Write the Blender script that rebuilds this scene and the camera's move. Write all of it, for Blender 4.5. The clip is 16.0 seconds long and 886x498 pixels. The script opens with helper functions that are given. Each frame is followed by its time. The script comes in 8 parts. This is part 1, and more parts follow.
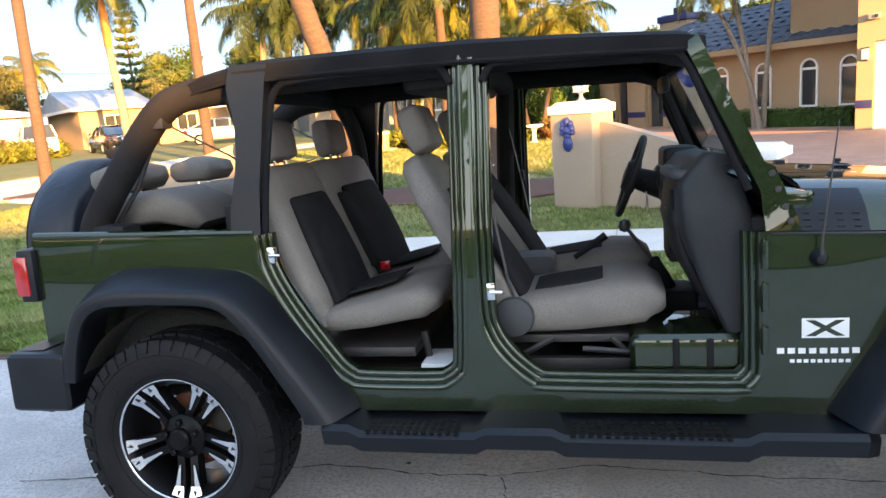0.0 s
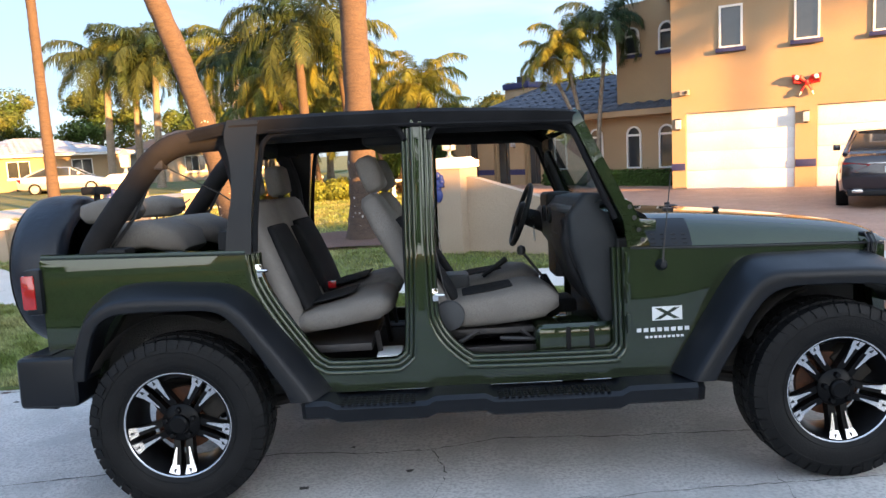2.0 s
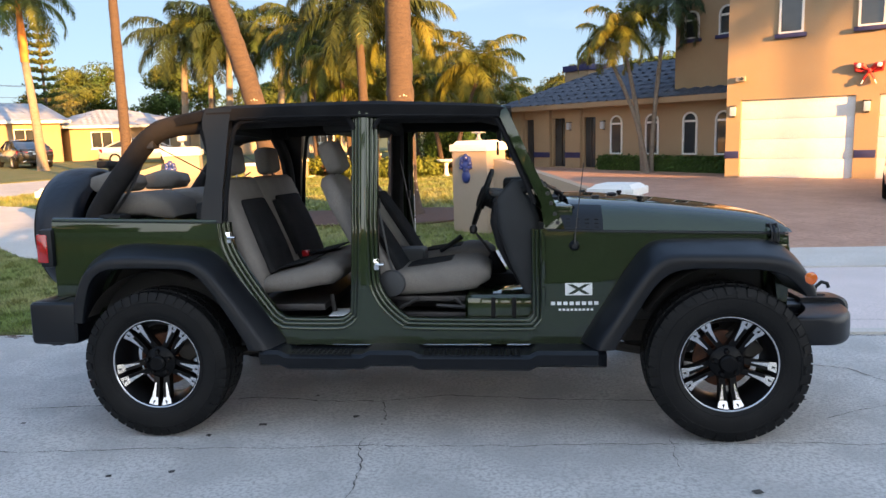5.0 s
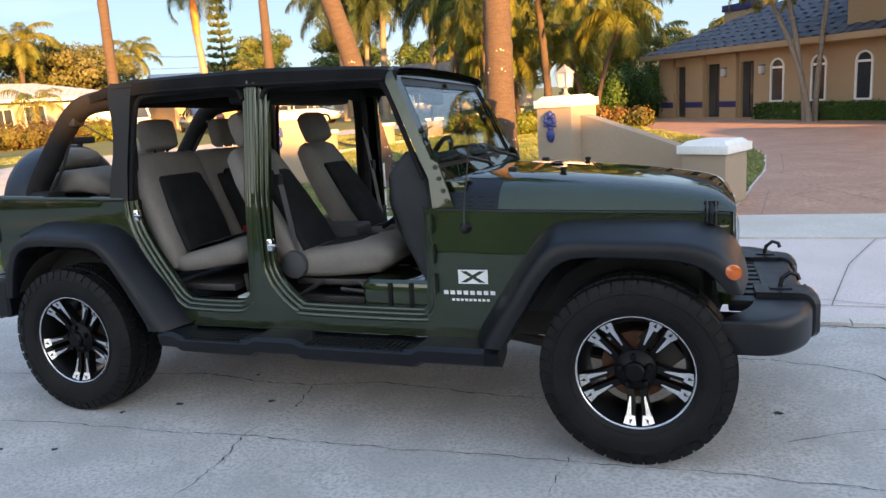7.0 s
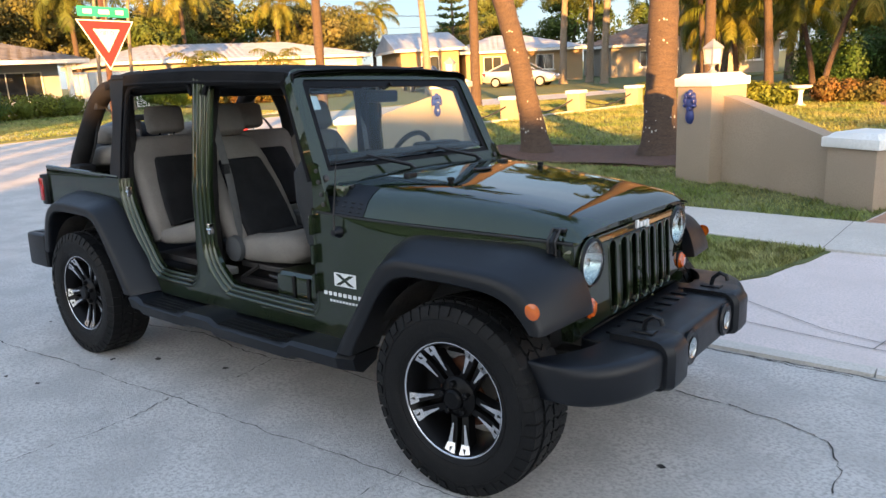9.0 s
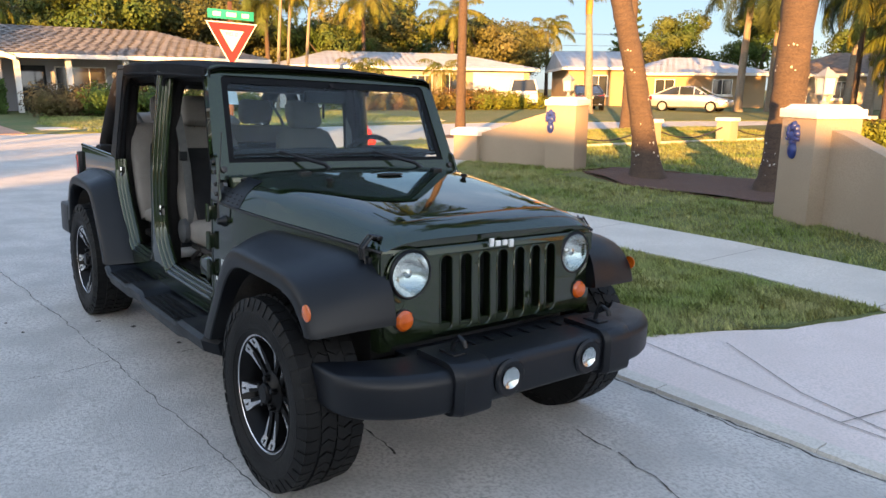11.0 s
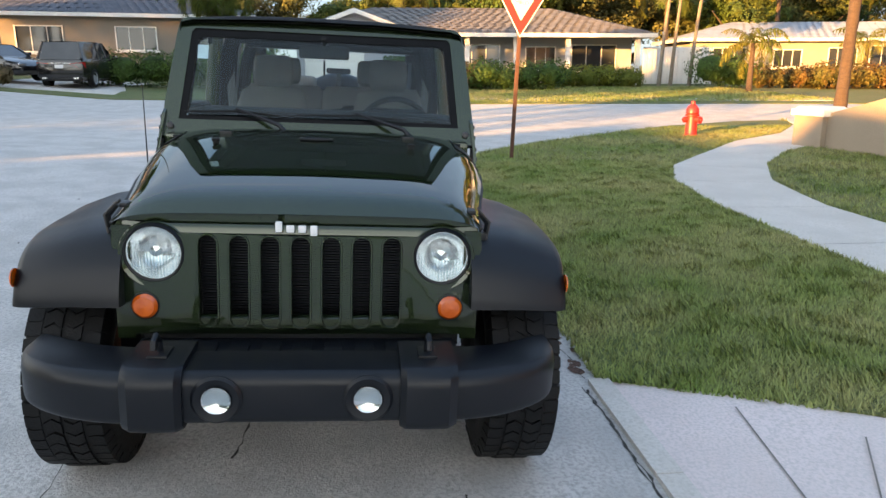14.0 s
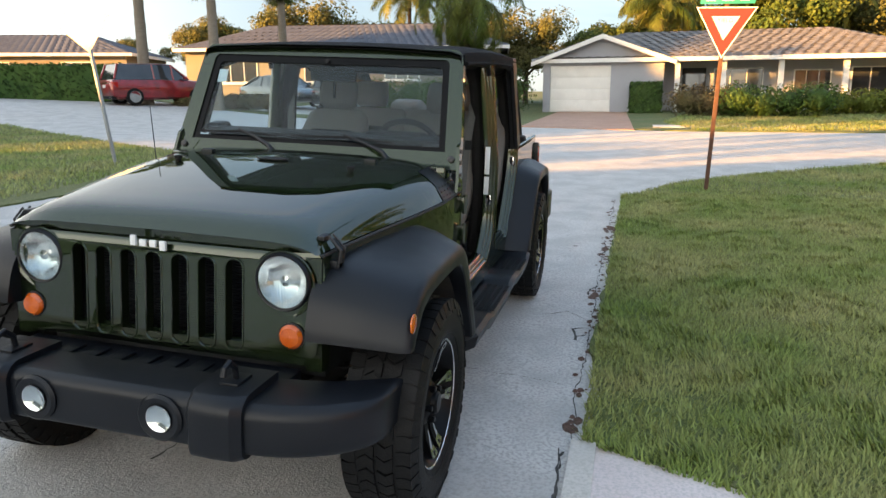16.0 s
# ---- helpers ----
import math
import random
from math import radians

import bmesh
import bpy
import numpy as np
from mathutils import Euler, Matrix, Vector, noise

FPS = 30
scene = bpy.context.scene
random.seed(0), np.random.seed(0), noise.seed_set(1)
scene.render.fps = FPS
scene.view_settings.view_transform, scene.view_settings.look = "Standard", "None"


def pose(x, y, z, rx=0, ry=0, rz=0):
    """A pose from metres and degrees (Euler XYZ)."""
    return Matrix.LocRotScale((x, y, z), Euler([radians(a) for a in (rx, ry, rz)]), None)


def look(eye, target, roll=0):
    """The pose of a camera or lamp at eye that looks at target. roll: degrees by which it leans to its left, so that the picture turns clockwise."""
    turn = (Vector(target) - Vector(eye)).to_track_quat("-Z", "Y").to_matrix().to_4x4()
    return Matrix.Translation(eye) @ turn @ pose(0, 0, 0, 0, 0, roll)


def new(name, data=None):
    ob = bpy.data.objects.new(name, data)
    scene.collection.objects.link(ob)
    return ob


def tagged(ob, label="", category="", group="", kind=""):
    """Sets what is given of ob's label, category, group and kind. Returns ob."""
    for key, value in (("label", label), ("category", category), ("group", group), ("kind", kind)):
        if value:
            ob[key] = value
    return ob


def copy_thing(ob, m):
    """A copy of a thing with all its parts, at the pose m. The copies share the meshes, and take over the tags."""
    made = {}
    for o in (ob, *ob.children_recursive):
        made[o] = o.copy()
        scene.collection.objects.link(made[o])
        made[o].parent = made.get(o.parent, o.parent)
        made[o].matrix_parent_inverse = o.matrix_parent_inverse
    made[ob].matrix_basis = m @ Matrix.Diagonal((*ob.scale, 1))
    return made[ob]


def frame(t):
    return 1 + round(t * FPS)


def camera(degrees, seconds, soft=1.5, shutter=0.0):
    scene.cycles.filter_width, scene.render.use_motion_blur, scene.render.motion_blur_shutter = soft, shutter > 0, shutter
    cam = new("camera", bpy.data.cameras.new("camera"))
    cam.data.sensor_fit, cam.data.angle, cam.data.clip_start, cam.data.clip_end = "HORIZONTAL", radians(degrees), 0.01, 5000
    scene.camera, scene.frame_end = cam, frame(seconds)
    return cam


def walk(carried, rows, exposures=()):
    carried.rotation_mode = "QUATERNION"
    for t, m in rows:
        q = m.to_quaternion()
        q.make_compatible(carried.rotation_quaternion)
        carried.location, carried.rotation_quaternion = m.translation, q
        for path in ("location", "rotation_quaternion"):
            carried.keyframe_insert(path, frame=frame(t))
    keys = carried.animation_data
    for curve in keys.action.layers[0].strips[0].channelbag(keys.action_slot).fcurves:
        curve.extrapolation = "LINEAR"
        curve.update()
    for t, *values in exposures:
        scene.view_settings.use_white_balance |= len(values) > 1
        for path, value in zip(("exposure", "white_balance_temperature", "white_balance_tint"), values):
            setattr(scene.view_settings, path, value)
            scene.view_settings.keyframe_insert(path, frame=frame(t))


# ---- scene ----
cam = camera(62.9, 16.0)
# the parked vehicle and the road beneath it lean with the camber
LEANING = pose(0, 0, 0, -2.5, 0, 0)
PATH = [
    (0, (0.086, -3.153, 1.437), (-0.346, -1.224, 1.129), -4.2),
    (0.5, (-0.171, -3.312, 1.377), (-0.481, -1.354, 1.109), -3.6),
    (1, (-0.358, -3.523, 1.397), (-0.541, -1.541, 1.199), -3.5),
    (1.5, (-0.379, -3.819, 1.424), (-0.429, -1.827, 1.245), -3.3),
    (2, (-0.229, -4.031, 1.409), (-0.243, -2.039, 1.225), -3.2),
    (2.5, (-0.106, -4.223, 1.392), (-0.11, -2.236, 1.166), -1.7),
    (3, (-0.085, -4.386, 1.406), (-0.08, -2.399, 1.185), -1.9),
    (3.2, (-0.066, -4.442, 1.412), (-0.061, -2.454, 1.192), -2.5),
    (5.3, (0.584, -4.481, 1.413), (0.351, -2.509, 1.172), -1.6),
    (5.5, (0.691, -4.419, 1.429), (0.436, -2.451, 1.18), -1.9),
    (6, (1.067, -4.286, 1.435), (0.67, -2.345, 1.157), -3.6),
    (6.5, (1.368, -4.04, 1.416), (0.84, -2.137, 1.102), -3.6),
    (7, (1.716, -3.795, 1.431), (1.051, -1.939, 1.096), -3.2),
    (7.5, (2.119, -3.584, 1.455), (1.271, -1.813, 1.074), -2.6),
    (8, (2.441, -3.345, 1.522), (1.408, -1.675, 1.141), -1.9),
    (8.5, (2.838, -3.199, 1.6), (1.689, -1.607, 1.223), -2.9),
    (9, (3.101, -3.008, 1.576), (1.897, -1.466, 1.16), -1.5),
    (9.2, (3.2, -2.916, 1.579), (1.973, -1.393, 1.16), -0.8),
    (11.3, (4.08, -1.854, 1.524), (2.494, -0.698, 1.138), 2.3),
    (11.5, (4.089, -1.707, 1.515), (2.47, -0.603, 1.117), 2.3),
    (12, (4.098, -1.325, 1.516), (2.4, -0.357, 1.09), 2.7),
    (12.5, (4.191, -0.938, 1.527), (2.411, -0.141, 1.084), 2.4),
    (13, (4.192, -0.568, 1.508), (2.348, 0.061, 1.053), 2.9),
    (13.5, (4.208, -0.184, 1.518), (2.313, 0.243, 1.045), 2.5),
    (14, (4.184, 0.183, 1.524), (2.257, 0.417, 1.042), 2.6),
    (14.5, (4.081, 0.523, 1.536), (2.142, 0.597, 1.054), 2.7),
    (15, (4.025, 0.862, 1.546), (2.091, 0.692, 1.065), 2.3),
    (15.5, (3.932, 1.163, 1.542), (2.011, 0.872, 1.068), 2.9),
    (16, (3.895, 1.497, 1.548), (2.002, 1.023, 1.106), 2.1),
]
walk(cam, [(t, LEANING @ look(eye, target, roll)) for t, eye, target, roll in PATH],
     [(0, 1.93, 6500, 10), (1.5, 1.74, 6450, 10), (3, 1.43, 6450, 10), (5.5, 1.22, 6500, 10), (7, 1.34, 6700, 10), (9, 1.36, 6800, 10), (11.5, 1.24, 6700, 10), (13, 1.27, 6750, 9), (14.5, 1.42, 7050, 8), (16, 1.46, 7500, 8)])

# world, sun and light
SUN_AZ, SUN_EL = radians(-49.0), radians(8.6)          # towards the sun, from +x counter-clockwise
sun_dir = Vector((math.cos(SUN_AZ) * math.cos(SUN_EL), math.sin(SUN_AZ) * math.cos(SUN_EL), math.sin(SUN_EL)))
world = bpy.data.worlds.new("sky")
scene.world = world
world.use_nodes = True
wt = world.node_tree
sky = wt.nodes.new("ShaderNodeTexSky")
sky.sky_type, sky.sun_disc = "NISHITA", False
sky.sun_elevation, sky.sun_rotation = SUN_EL, radians(90) - SUN_AZ
sky.air_density, sky.dust_density, sky.ozone_density = 1.0, 0.4, 3.5
haze = wt.nodes.new("ShaderNodeMix")                    # thin high haze over the clear sky
haze.data_type, haze.blend_type = "RGBA", "ADD"
haze.inputs[0].default_value = 0.40
coords, veil, tint = wt.nodes.new("ShaderNodeTexCoord"), wt.nodes.new("ShaderNodeTexNoise"), wt.nodes.new("ShaderNodeMix")
flat = wt.nodes.new("ShaderNodeMapping")
flat.inputs["Scale"].default_value = (1.6, 1.6, 6.0)
veil.inputs["Scale"].default_value, veil.inputs["Detail"].default_value, veil.inputs["Distortion"].default_value = 1.6, 7.0, 0.5
tint.data_type = "RGBA"
glow = wt.nodes.new("ShaderNodeMix")                    # the haze is brighter and warmer towards the sun
glow.data_type = "RGBA"
towards, rise = wt.nodes.new("ShaderNodeVectorMath"), wt.nodes.new("ShaderNodeMapRange")
towards.operation = "DOT_PRODUCT"
towards.inputs[1].default_value = sun_dir
rise.inputs["From Min"].default_value, rise.inputs["From Max"].default_value = -0.3, 0.8
rise.interpolation_type = "SMOOTHSTEP"
split, thin = wt.nodes.new("ShaderNodeSeparateXYZ"), wt.nodes.new("ShaderNodeMapRange")
thin.inputs["From Min"].default_value, thin.inputs["From Max"].default_value = 0.18, 0.78      # the haze thins and turns blue towards the zenith
thin.interpolation_type = "SMOOTHSTEP"
away, near_sun = wt.nodes.new("ShaderNodeMix"), wt.nodes.new("ShaderNodeMix")
away.data_type = near_sun.data_type = "RGBA"
away.inputs[6].default_value, away.inputs[7].default_value = (1.75, 2.12, 2.72, 1), (2.0, 3.05, 4.95, 1)
near_sun.inputs[6].default_value, near_sun.inputs[7].default_value = (12.4, 12.3, 12.2, 1), (3.0, 3.7, 4.6, 1)
tint.inputs[7].default_value = (4.0, 4.2, 4.6, 1)
wisps = wt.nodes.new("ShaderNodeMapRange")
wisps.inputs["From Min"].default_value, wisps.inputs["From Max"].default_value, wisps.inputs["To Max"].default_value = 0.52, 0.85, 0.7
wt.links.new(coords.outputs["Generated"], flat.inputs[0])
wt.links.new(coords.outputs["Generated"], towards.inputs[0])
wt.links.new(towards.outputs["Value"], rise.inputs["Value"])
wt.links.new(rise.outputs[0], glow.inputs[0])
wt.links.new(flat.outputs[0], veil.inputs["Vector"])
wt.links.new(veil.outputs["Fac"], wisps.inputs["Value"])
wt.links.new(wisps.outputs[0], tint.inputs[0])
wt.links.new(coords.outputs["Generated"], split.inputs[0])
wt.links.new(split.outputs["Z"], thin.inputs["Value"])
for k, side in ((6, away), (7, near_sun)):
    wt.links.new(thin.outputs[0], side.inputs[0])
    wt.links.new(side.outputs[2], glow.inputs[k])
wt.links.new(glow.outputs[2], tint.inputs[6])
wt.links.new(tint.outputs[2], haze.inputs[6])
wt.links.new(sky.outputs[0], haze.inputs[7])
wt.links.new(haze.outputs[2], wt.nodes["Background"].inputs[0])
wt.nodes["Background"].inputs[1].default_value = 0.10
sun = new("sun", bpy.data.lights.new("sun", "SUN"))
sun.data.energy, sun.data.angle, sun.data.color = 11.0, radians(0.6), (1.0, 0.50, 0.15)
sun.matrix_world = look(Vector((0, 0, 30)) + sun_dir * 40, (0, 0, 30))

from mathutils.geometry import delaunay_2d_cdt, tessellate_polygon


# ---- mesh building ----
class Geo:
    """Vertices and faces of one mesh, gathered piece by piece."""

    def __init__(self):
        self.v, self.f = [], []

    def add(self, verts, faces, m=None):
        n = len(self.v)
        self.v += [tuple(m @ Vector(p)) if m else tuple(p) for p in verts]
        self.f += [tuple(i + n for i in f) for f in faces]
        return self

    def box(self, lo, hi, m=None, bevel=0.0, taper=1.0):
        (x0, y0, z0), (x1, y1, z1) = lo, hi
        if bevel <= 0:
            cx, cy = (x0 + x1) / 2, (y0 + y1) / 2
            top = [(cx + (x - cx) * taper, cy + (y - cy) * taper, z1) for x, y in ((x0, y0), (x1, y0), (x1, y1), (x0, y1))]
            return self.add([(x0, y0, z0), (x1, y0, z0), (x1, y1, z0), (x0, y1, z0)] + top,
                            [(3, 2, 1, 0), (4, 5, 6, 7), (0, 1, 5, 4), (1, 2, 6, 5), (2, 3, 7, 6), (3, 0, 4, 7)], m)
        bm = bmesh.new()
        bmesh.ops.create_cube(bm, size=1)
        for v in bm.verts:
            k = taper if v.co.z > 0 else 1.0
            v.co = Vector(((x0 + x1) / 2 + v.co.x * (x1 - x0) * k, (y0 + y1) / 2 + v.co.y * (y1 - y0) * k, (z0 + z1) / 2 + v.co.z * (z1 - z0)))
        bmesh.ops.bevel(bm, geom=bm.edges[:], offset=bevel, segments=2 if bevel < 0.03 else 3, affect="EDGES", profile=0.6)
        return self.take(bm, m)

    def take(self, bm, m=None):
        bm.verts.index_update()
        self.add([v.co[:] for v in bm.verts], [[v.index for v in f.verts] for f in bm.faces], m)
        bm.free()
        return self

    def tube(self, path, r, n=10, m=None, closed=False, flat=1.0):
        """A round bar along a path; r: one radius or one for each point."""
        pts = [Vector(p) for p in path]
        rs = r if isinstance(r, (list, tuple)) else [r] * len(pts)
        k = len(pts)
        verts, faces, up = [], [], None
        for i, p in enumerate(pts):
            a, b = pts[(i - 1) % k if closed else max(i - 1, 0)], pts[(i + 1) % k if closed else min(i + 1, k - 1)]
            d = (b - a).normalized()
            if up is None:
                up = Vector((0, 0, 1)) if abs(d.z) < 0.9 else Vector((1, 0, 0))
            side = d.cross(up).normalized()
            up = side.cross(d).normalized()
            verts += [p + rs[i] * (math.cos(2 * math.pi * j / n) * side + flat * math.sin(2 * math.pi * j / n) * up) for j in range(n)]
        for i in range(k if closed else k - 1):
            for j in range(n):
                a, b = i * n + j, i * n + (j + 1) % n
                c, d = ((i + 1) % k) * n + (j + 1) % n, ((i + 1) % k) * n + j
                faces.append((a, b, c, d))
        if not closed:
            faces += [tuple(range(n))[::-1], tuple(range((k - 1) * n, k * n))]
        return self.add(verts, faces, m)

    def lathe(self, profile, n=32, m=None, closed=False):
        """profile: (radius, height) along the local z axis."""
        verts, faces, k = [], [], len(profile)
        for r, h in profile:
            verts += [(r * math.cos(2 * math.pi * j / n), r * math.sin(2 * math.pi * j / n), h) for j in range(n)]
        for i in range(k if closed else k - 1):
            for j in range(n):
                a, b = i * n + j, i * n + (j + 1) % n
                faces.append((a, b, ((i + 1) % k) * n + (j + 1) % n, ((i + 1) % k) * n + j))
        return self.add(verts, faces, m)

    def loft(self, rows, ring=False, caps=False, m=None):
        n, verts, faces = len(rows[0]), [p for r in rows for p in r], []
        for i in range(len(rows) - 1):
            for j in range(n if ring else n - 1):
                a, b = i * n + j, i * n + (j + 1) % n
                faces.append((a, b, b + n, a + n))
        if caps:
            faces += [tuple(range(n))[::-1], tuple(range((len(rows) - 1) * n, len(rows) * n))]
        return self.add(verts, faces, m)

    def slab(self, outline, holes, to3, t0, t1):
        """A plate with holes: outline and holes in 2D, to3(u, v, t) gives the place at depth t."""
        loops = [outline] + list(holes)
        flat = [p for l in loops for p in l]
        tris = tessellate_polygon([[Vector((p[0], p[1], 0)) for p in l] for l in loops])
        n = len(flat)
        verts = [to3(p[0], p[1], t0) for p in flat] + [to3(p[0], p[1], t1) for p in flat]
        faces = [tuple(t) for t in tris] + [tuple(i + n for i in t[::-1]) for t in tris]
        k = 0
        for l in loops:
            c = len(l)
            for i in range(c):
                a, b = k + i, k + (i + 1) % c
                faces.append((a, b, b + n, a + n))
            k += c
        return self.add(verts, faces)

    def sheet(self, outline, step, to3, t0, t1):
        """A bent plate: its faces follow a grid, so that a curved surface stays smooth."""
        rim = []
        for a, b in zip(outline, outline[1:] + outline[:1]):
            k = max(1, int(math.dist(a, b) / step))
            rim += [(a[0] + (b[0] - a[0]) * i / k, a[1] + (b[1] - a[1]) * i / k) for i in range(k)]
        n, ins = len(rim), []
        xs, ys = [p[0] for p in rim], [p[1] for p in rim]
        for x in np.arange(min(xs) + step, max(xs), step):
            for y in np.arange(min(ys) + step, max(ys), step):
                c = False
                for (xi, yi), (xj, yj) in zip(rim, rim[-1:] + rim[:-1]):
                    if (yi > y) != (yj > y) and x < (xj - xi) * (y - yi) / (yj - yi) + xi:
                        c = not c
                if c and min((x - p[0]) ** 2 + (y - p[1]) ** 2 for p in rim) > (0.4 * step) ** 2:
                    ins.append((float(x), float(y)))
        res = delaunay_2d_cdt([Vector(p) for p in rim + ins], [(i, (i + 1) % n) for i in range(n)], [list(range(n))], 1, 1e-6)
        m = len(res[0])
        v = [to3(p.x, p.y, t0) for p in res[0]] + [to3(p.x, p.y, t1) for p in res[0]]
        f = [tuple(q) for q in res[2]] + [tuple(i + m for i in q[::-1]) for q in res[2]]
        return self.add(v, f + [(i, (i + 1) % n, m + (i + 1) % n, m + i) for i in range(n)])

    def mirror(self):
        """The same again on the other side of y = 0."""
        n = len(self.v)
        self.v += [(x, -y, z) for x, y, z in self.v]
        self.f += [tuple(i + n for i in f[::-1]) for f in self.f]
        return self

    def flipped(self):
        """A copy on the other side of y = 0."""
        o = Geo()
        o.v = [(x, -y, z) for x, y, z in self.v]
        o.f = [f[::-1] for f in self.f]
        return o

    def data(self, name, mat, angle=32, fix=True):
        me = bpy.data.meshes.new(name)
        me.from_pydata(self.v, [], self.f)
        if fix:
            bm = bmesh.new()
            bm.from_mesh(me)
            bmesh.ops.recalc_face_normals(bm, faces=bm.faces)
            bm.to_mesh(me)
            bm.free()
        me.shade_smooth()
        if angle:
            me.set_sharp_from_angle(angle=radians(angle))
        me.materials.append(mat)
        return me


def part(name, geo, mat, parent=None, label="", angle=32, m=None, fix=True):
    """Links a Geo (or a mesh that is there already) as one mesh object under a thing or a part."""
    ob = new(name, geo if isinstance(geo, bpy.types.Mesh) else geo.data(name, mat, angle, fix))
    ob.parent = parent
    if m is not None:
        ob.matrix_basis = m
    return tagged(ob, label)


def thing(name, label, category, m=None, group="", kind="", geo=None, mat=None, angle=32):
    """A top-level thing: an Empty at its base, or a mesh."""
    ob = new(name, geo.data(name, mat, angle) if geo else None)
    if m is not None:
        ob.matrix_basis = m
    return tagged(ob, label, category, group, kind)


def arc(cx, cy, r, a0, a1, n):
    return [(cx + r * math.cos(radians(a0 + (a1 - a0) * i / n)), cy + r * math.sin(radians(a0 + (a1 - a0) * i / n))) for i in range(n + 1)]


def spline(pts, n=6):
    """Catmull-Rom through points of any dimension."""
    out, k = [], len(pts)
    for i in range(k - 1):
        p0, p1, p2, p3 = pts[max(i - 1, 0)], pts[i], pts[i + 1], pts[min(i + 2, k - 1)]
        for j in range(n):
            t = j / n
            out.append(tuple(0.5 * (2 * b + (c - a) * t + (2 * a - 5 * b + 4 * c - d) * t * t + (3 * b - a - 3 * c + d) * t ** 3) for a, b, c, d in zip(p0, p1, p2, p3)))
    return out + [tuple(pts[-1])]


def smooth(a, b, v):
    v = min(1.0, max(0.0, (v - a) / (b - a)))
    return v * v * (3 - 2 * v)


# ---- materials ----
def material(name, colour, rough=0.6, metal=0.0, colour2=None, scale=6.0, detail=5.0, bump=0.0, bump_scale=None, coat=0.0, spec=0.5,
             fine=None, fine_scale=80.0, lo=0.35, hi=0.65, island=0.0, rough2=None, per_object=0.0, glow=0.0, stretch=None, trans=0.0):
    """A procedural surface: two colours mixed by a noise, a finer grain over it, bump, and variation from piece to piece."""
    mt = bpy.data.materials.new(name)
    mt.use_nodes = True
    nt = mt.node_tree
    N, L = nt.nodes.new, nt.links.new
    b = nt.nodes["Principled BSDF"]
    b.inputs["Roughness"].default_value, b.inputs["Metallic"].default_value = rough, metal
    b.inputs["Specular IOR Level"].default_value, b.inputs["Coat Weight"].default_value = spec, coat
    b.inputs["Coat Roughness"].default_value = 0.04
    co = N("ShaderNodeTexCoord").outputs["Object"]
    if stretch:
        mp = N("ShaderNodeMapping")
        mp.inputs["Scale"].default_value = stretch
        L(co, mp.inputs[0])
        co = mp.outputs[0]

    def noise_at(sc, det=5.0):
        t = N("ShaderNodeTexNoise")
        t.inputs["Scale"].default_value, t.inputs["Detail"].default_value = sc, det
        L(co, t.inputs["Vector"])
        return t.outputs["Fac"]

    def mix(fac, a, c2):
        mx = N("ShaderNodeMix")
        mx.data_type = "RGBA"
        if isinstance(fac, float):
            mx.inputs[0].default_value = fac
        else:
            L(fac, mx.inputs[0])
        for s, c in ((6, a), (7, c2)):
            if isinstance(c, tuple):
                mx.inputs[s].default_value = (*c, 1)
            else:
                L(c, mx.inputs[s])
        return mx.outputs[2]

    def ramp(fac, a, c2):
        r = N("ShaderNodeMapRange")
        r.inputs["From Min"].default_value, r.inputs["From Max"].default_value = a, c2
        L(fac, r.inputs["Value"])
        return r.outputs[0]

    col = colour
    if colour2:
        big = ramp(noise_at(scale, detail), lo, hi)
        col = mix(big, colour, colour2)
        if rough2 is not None:
            mr = N("ShaderNodeMapRange")
            mr.inputs["To Min"].default_value, mr.inputs["To Max"].default_value = rough, rough2
            L(big, mr.inputs["Value"])
            L(mr.outputs[0], b.inputs["Roughness"])
    if fine:
        col = mix(ramp(noise_at(fine_scale, 3.0), 0.42, 0.66), col, fine)
    if island or per_object:
        src = N("ShaderNodeNewGeometry").outputs["Random Per Island"] if island else N("ShaderNodeObjectInfo").outputs["Random"]
        amount = island or per_object
        hs = N("ShaderNodeHueSaturation")
        mr = N("ShaderNodeMapRange")
        mr.inputs["To Min"].default_value, mr.inputs["To Max"].default_value = 1 - amount, 1 + amount
        L(src, mr.inputs["Value"])
        L(mr.outputs[0], hs.inputs["Value"])
        if isinstance(col, tuple):
            hs.inputs["Color"].default_value = (*col, 1)
        else:
            L(col, hs.inputs["Color"])
        col = hs.outputs[0]
    if isinstance(col, tuple):
        b.inputs["Base Color"].default_value = (*col, 1)
    else:
        L(col, b.inputs["Base Color"])
    if bump:
        bp = N("ShaderNodeBump")
        bp.inputs["Strength"].default_value, bp.inputs["Distance"].default_value = bump, 0.01
        L(noise_at(bump_scale or fine_scale, 4.0), bp.inputs["Height"])
        L(bp.outputs[0], b.inputs["Normal"])
    if trans:
        tr = N("ShaderNodeBsdfTranslucent")
        if isinstance(col, tuple):
            tr.inputs[0].default_value = (*col, 1)
        else:
            L(col, tr.inputs[0])
        ms = N("ShaderNodeMixShader")
        ms.inputs[0].default_value = trans
        L(b.outputs[0], ms.inputs[1])
        L(tr.outputs[0], ms.inputs[2])
        L(ms.outputs[0], nt.nodes["Material Output"].inputs[0])
    return mt


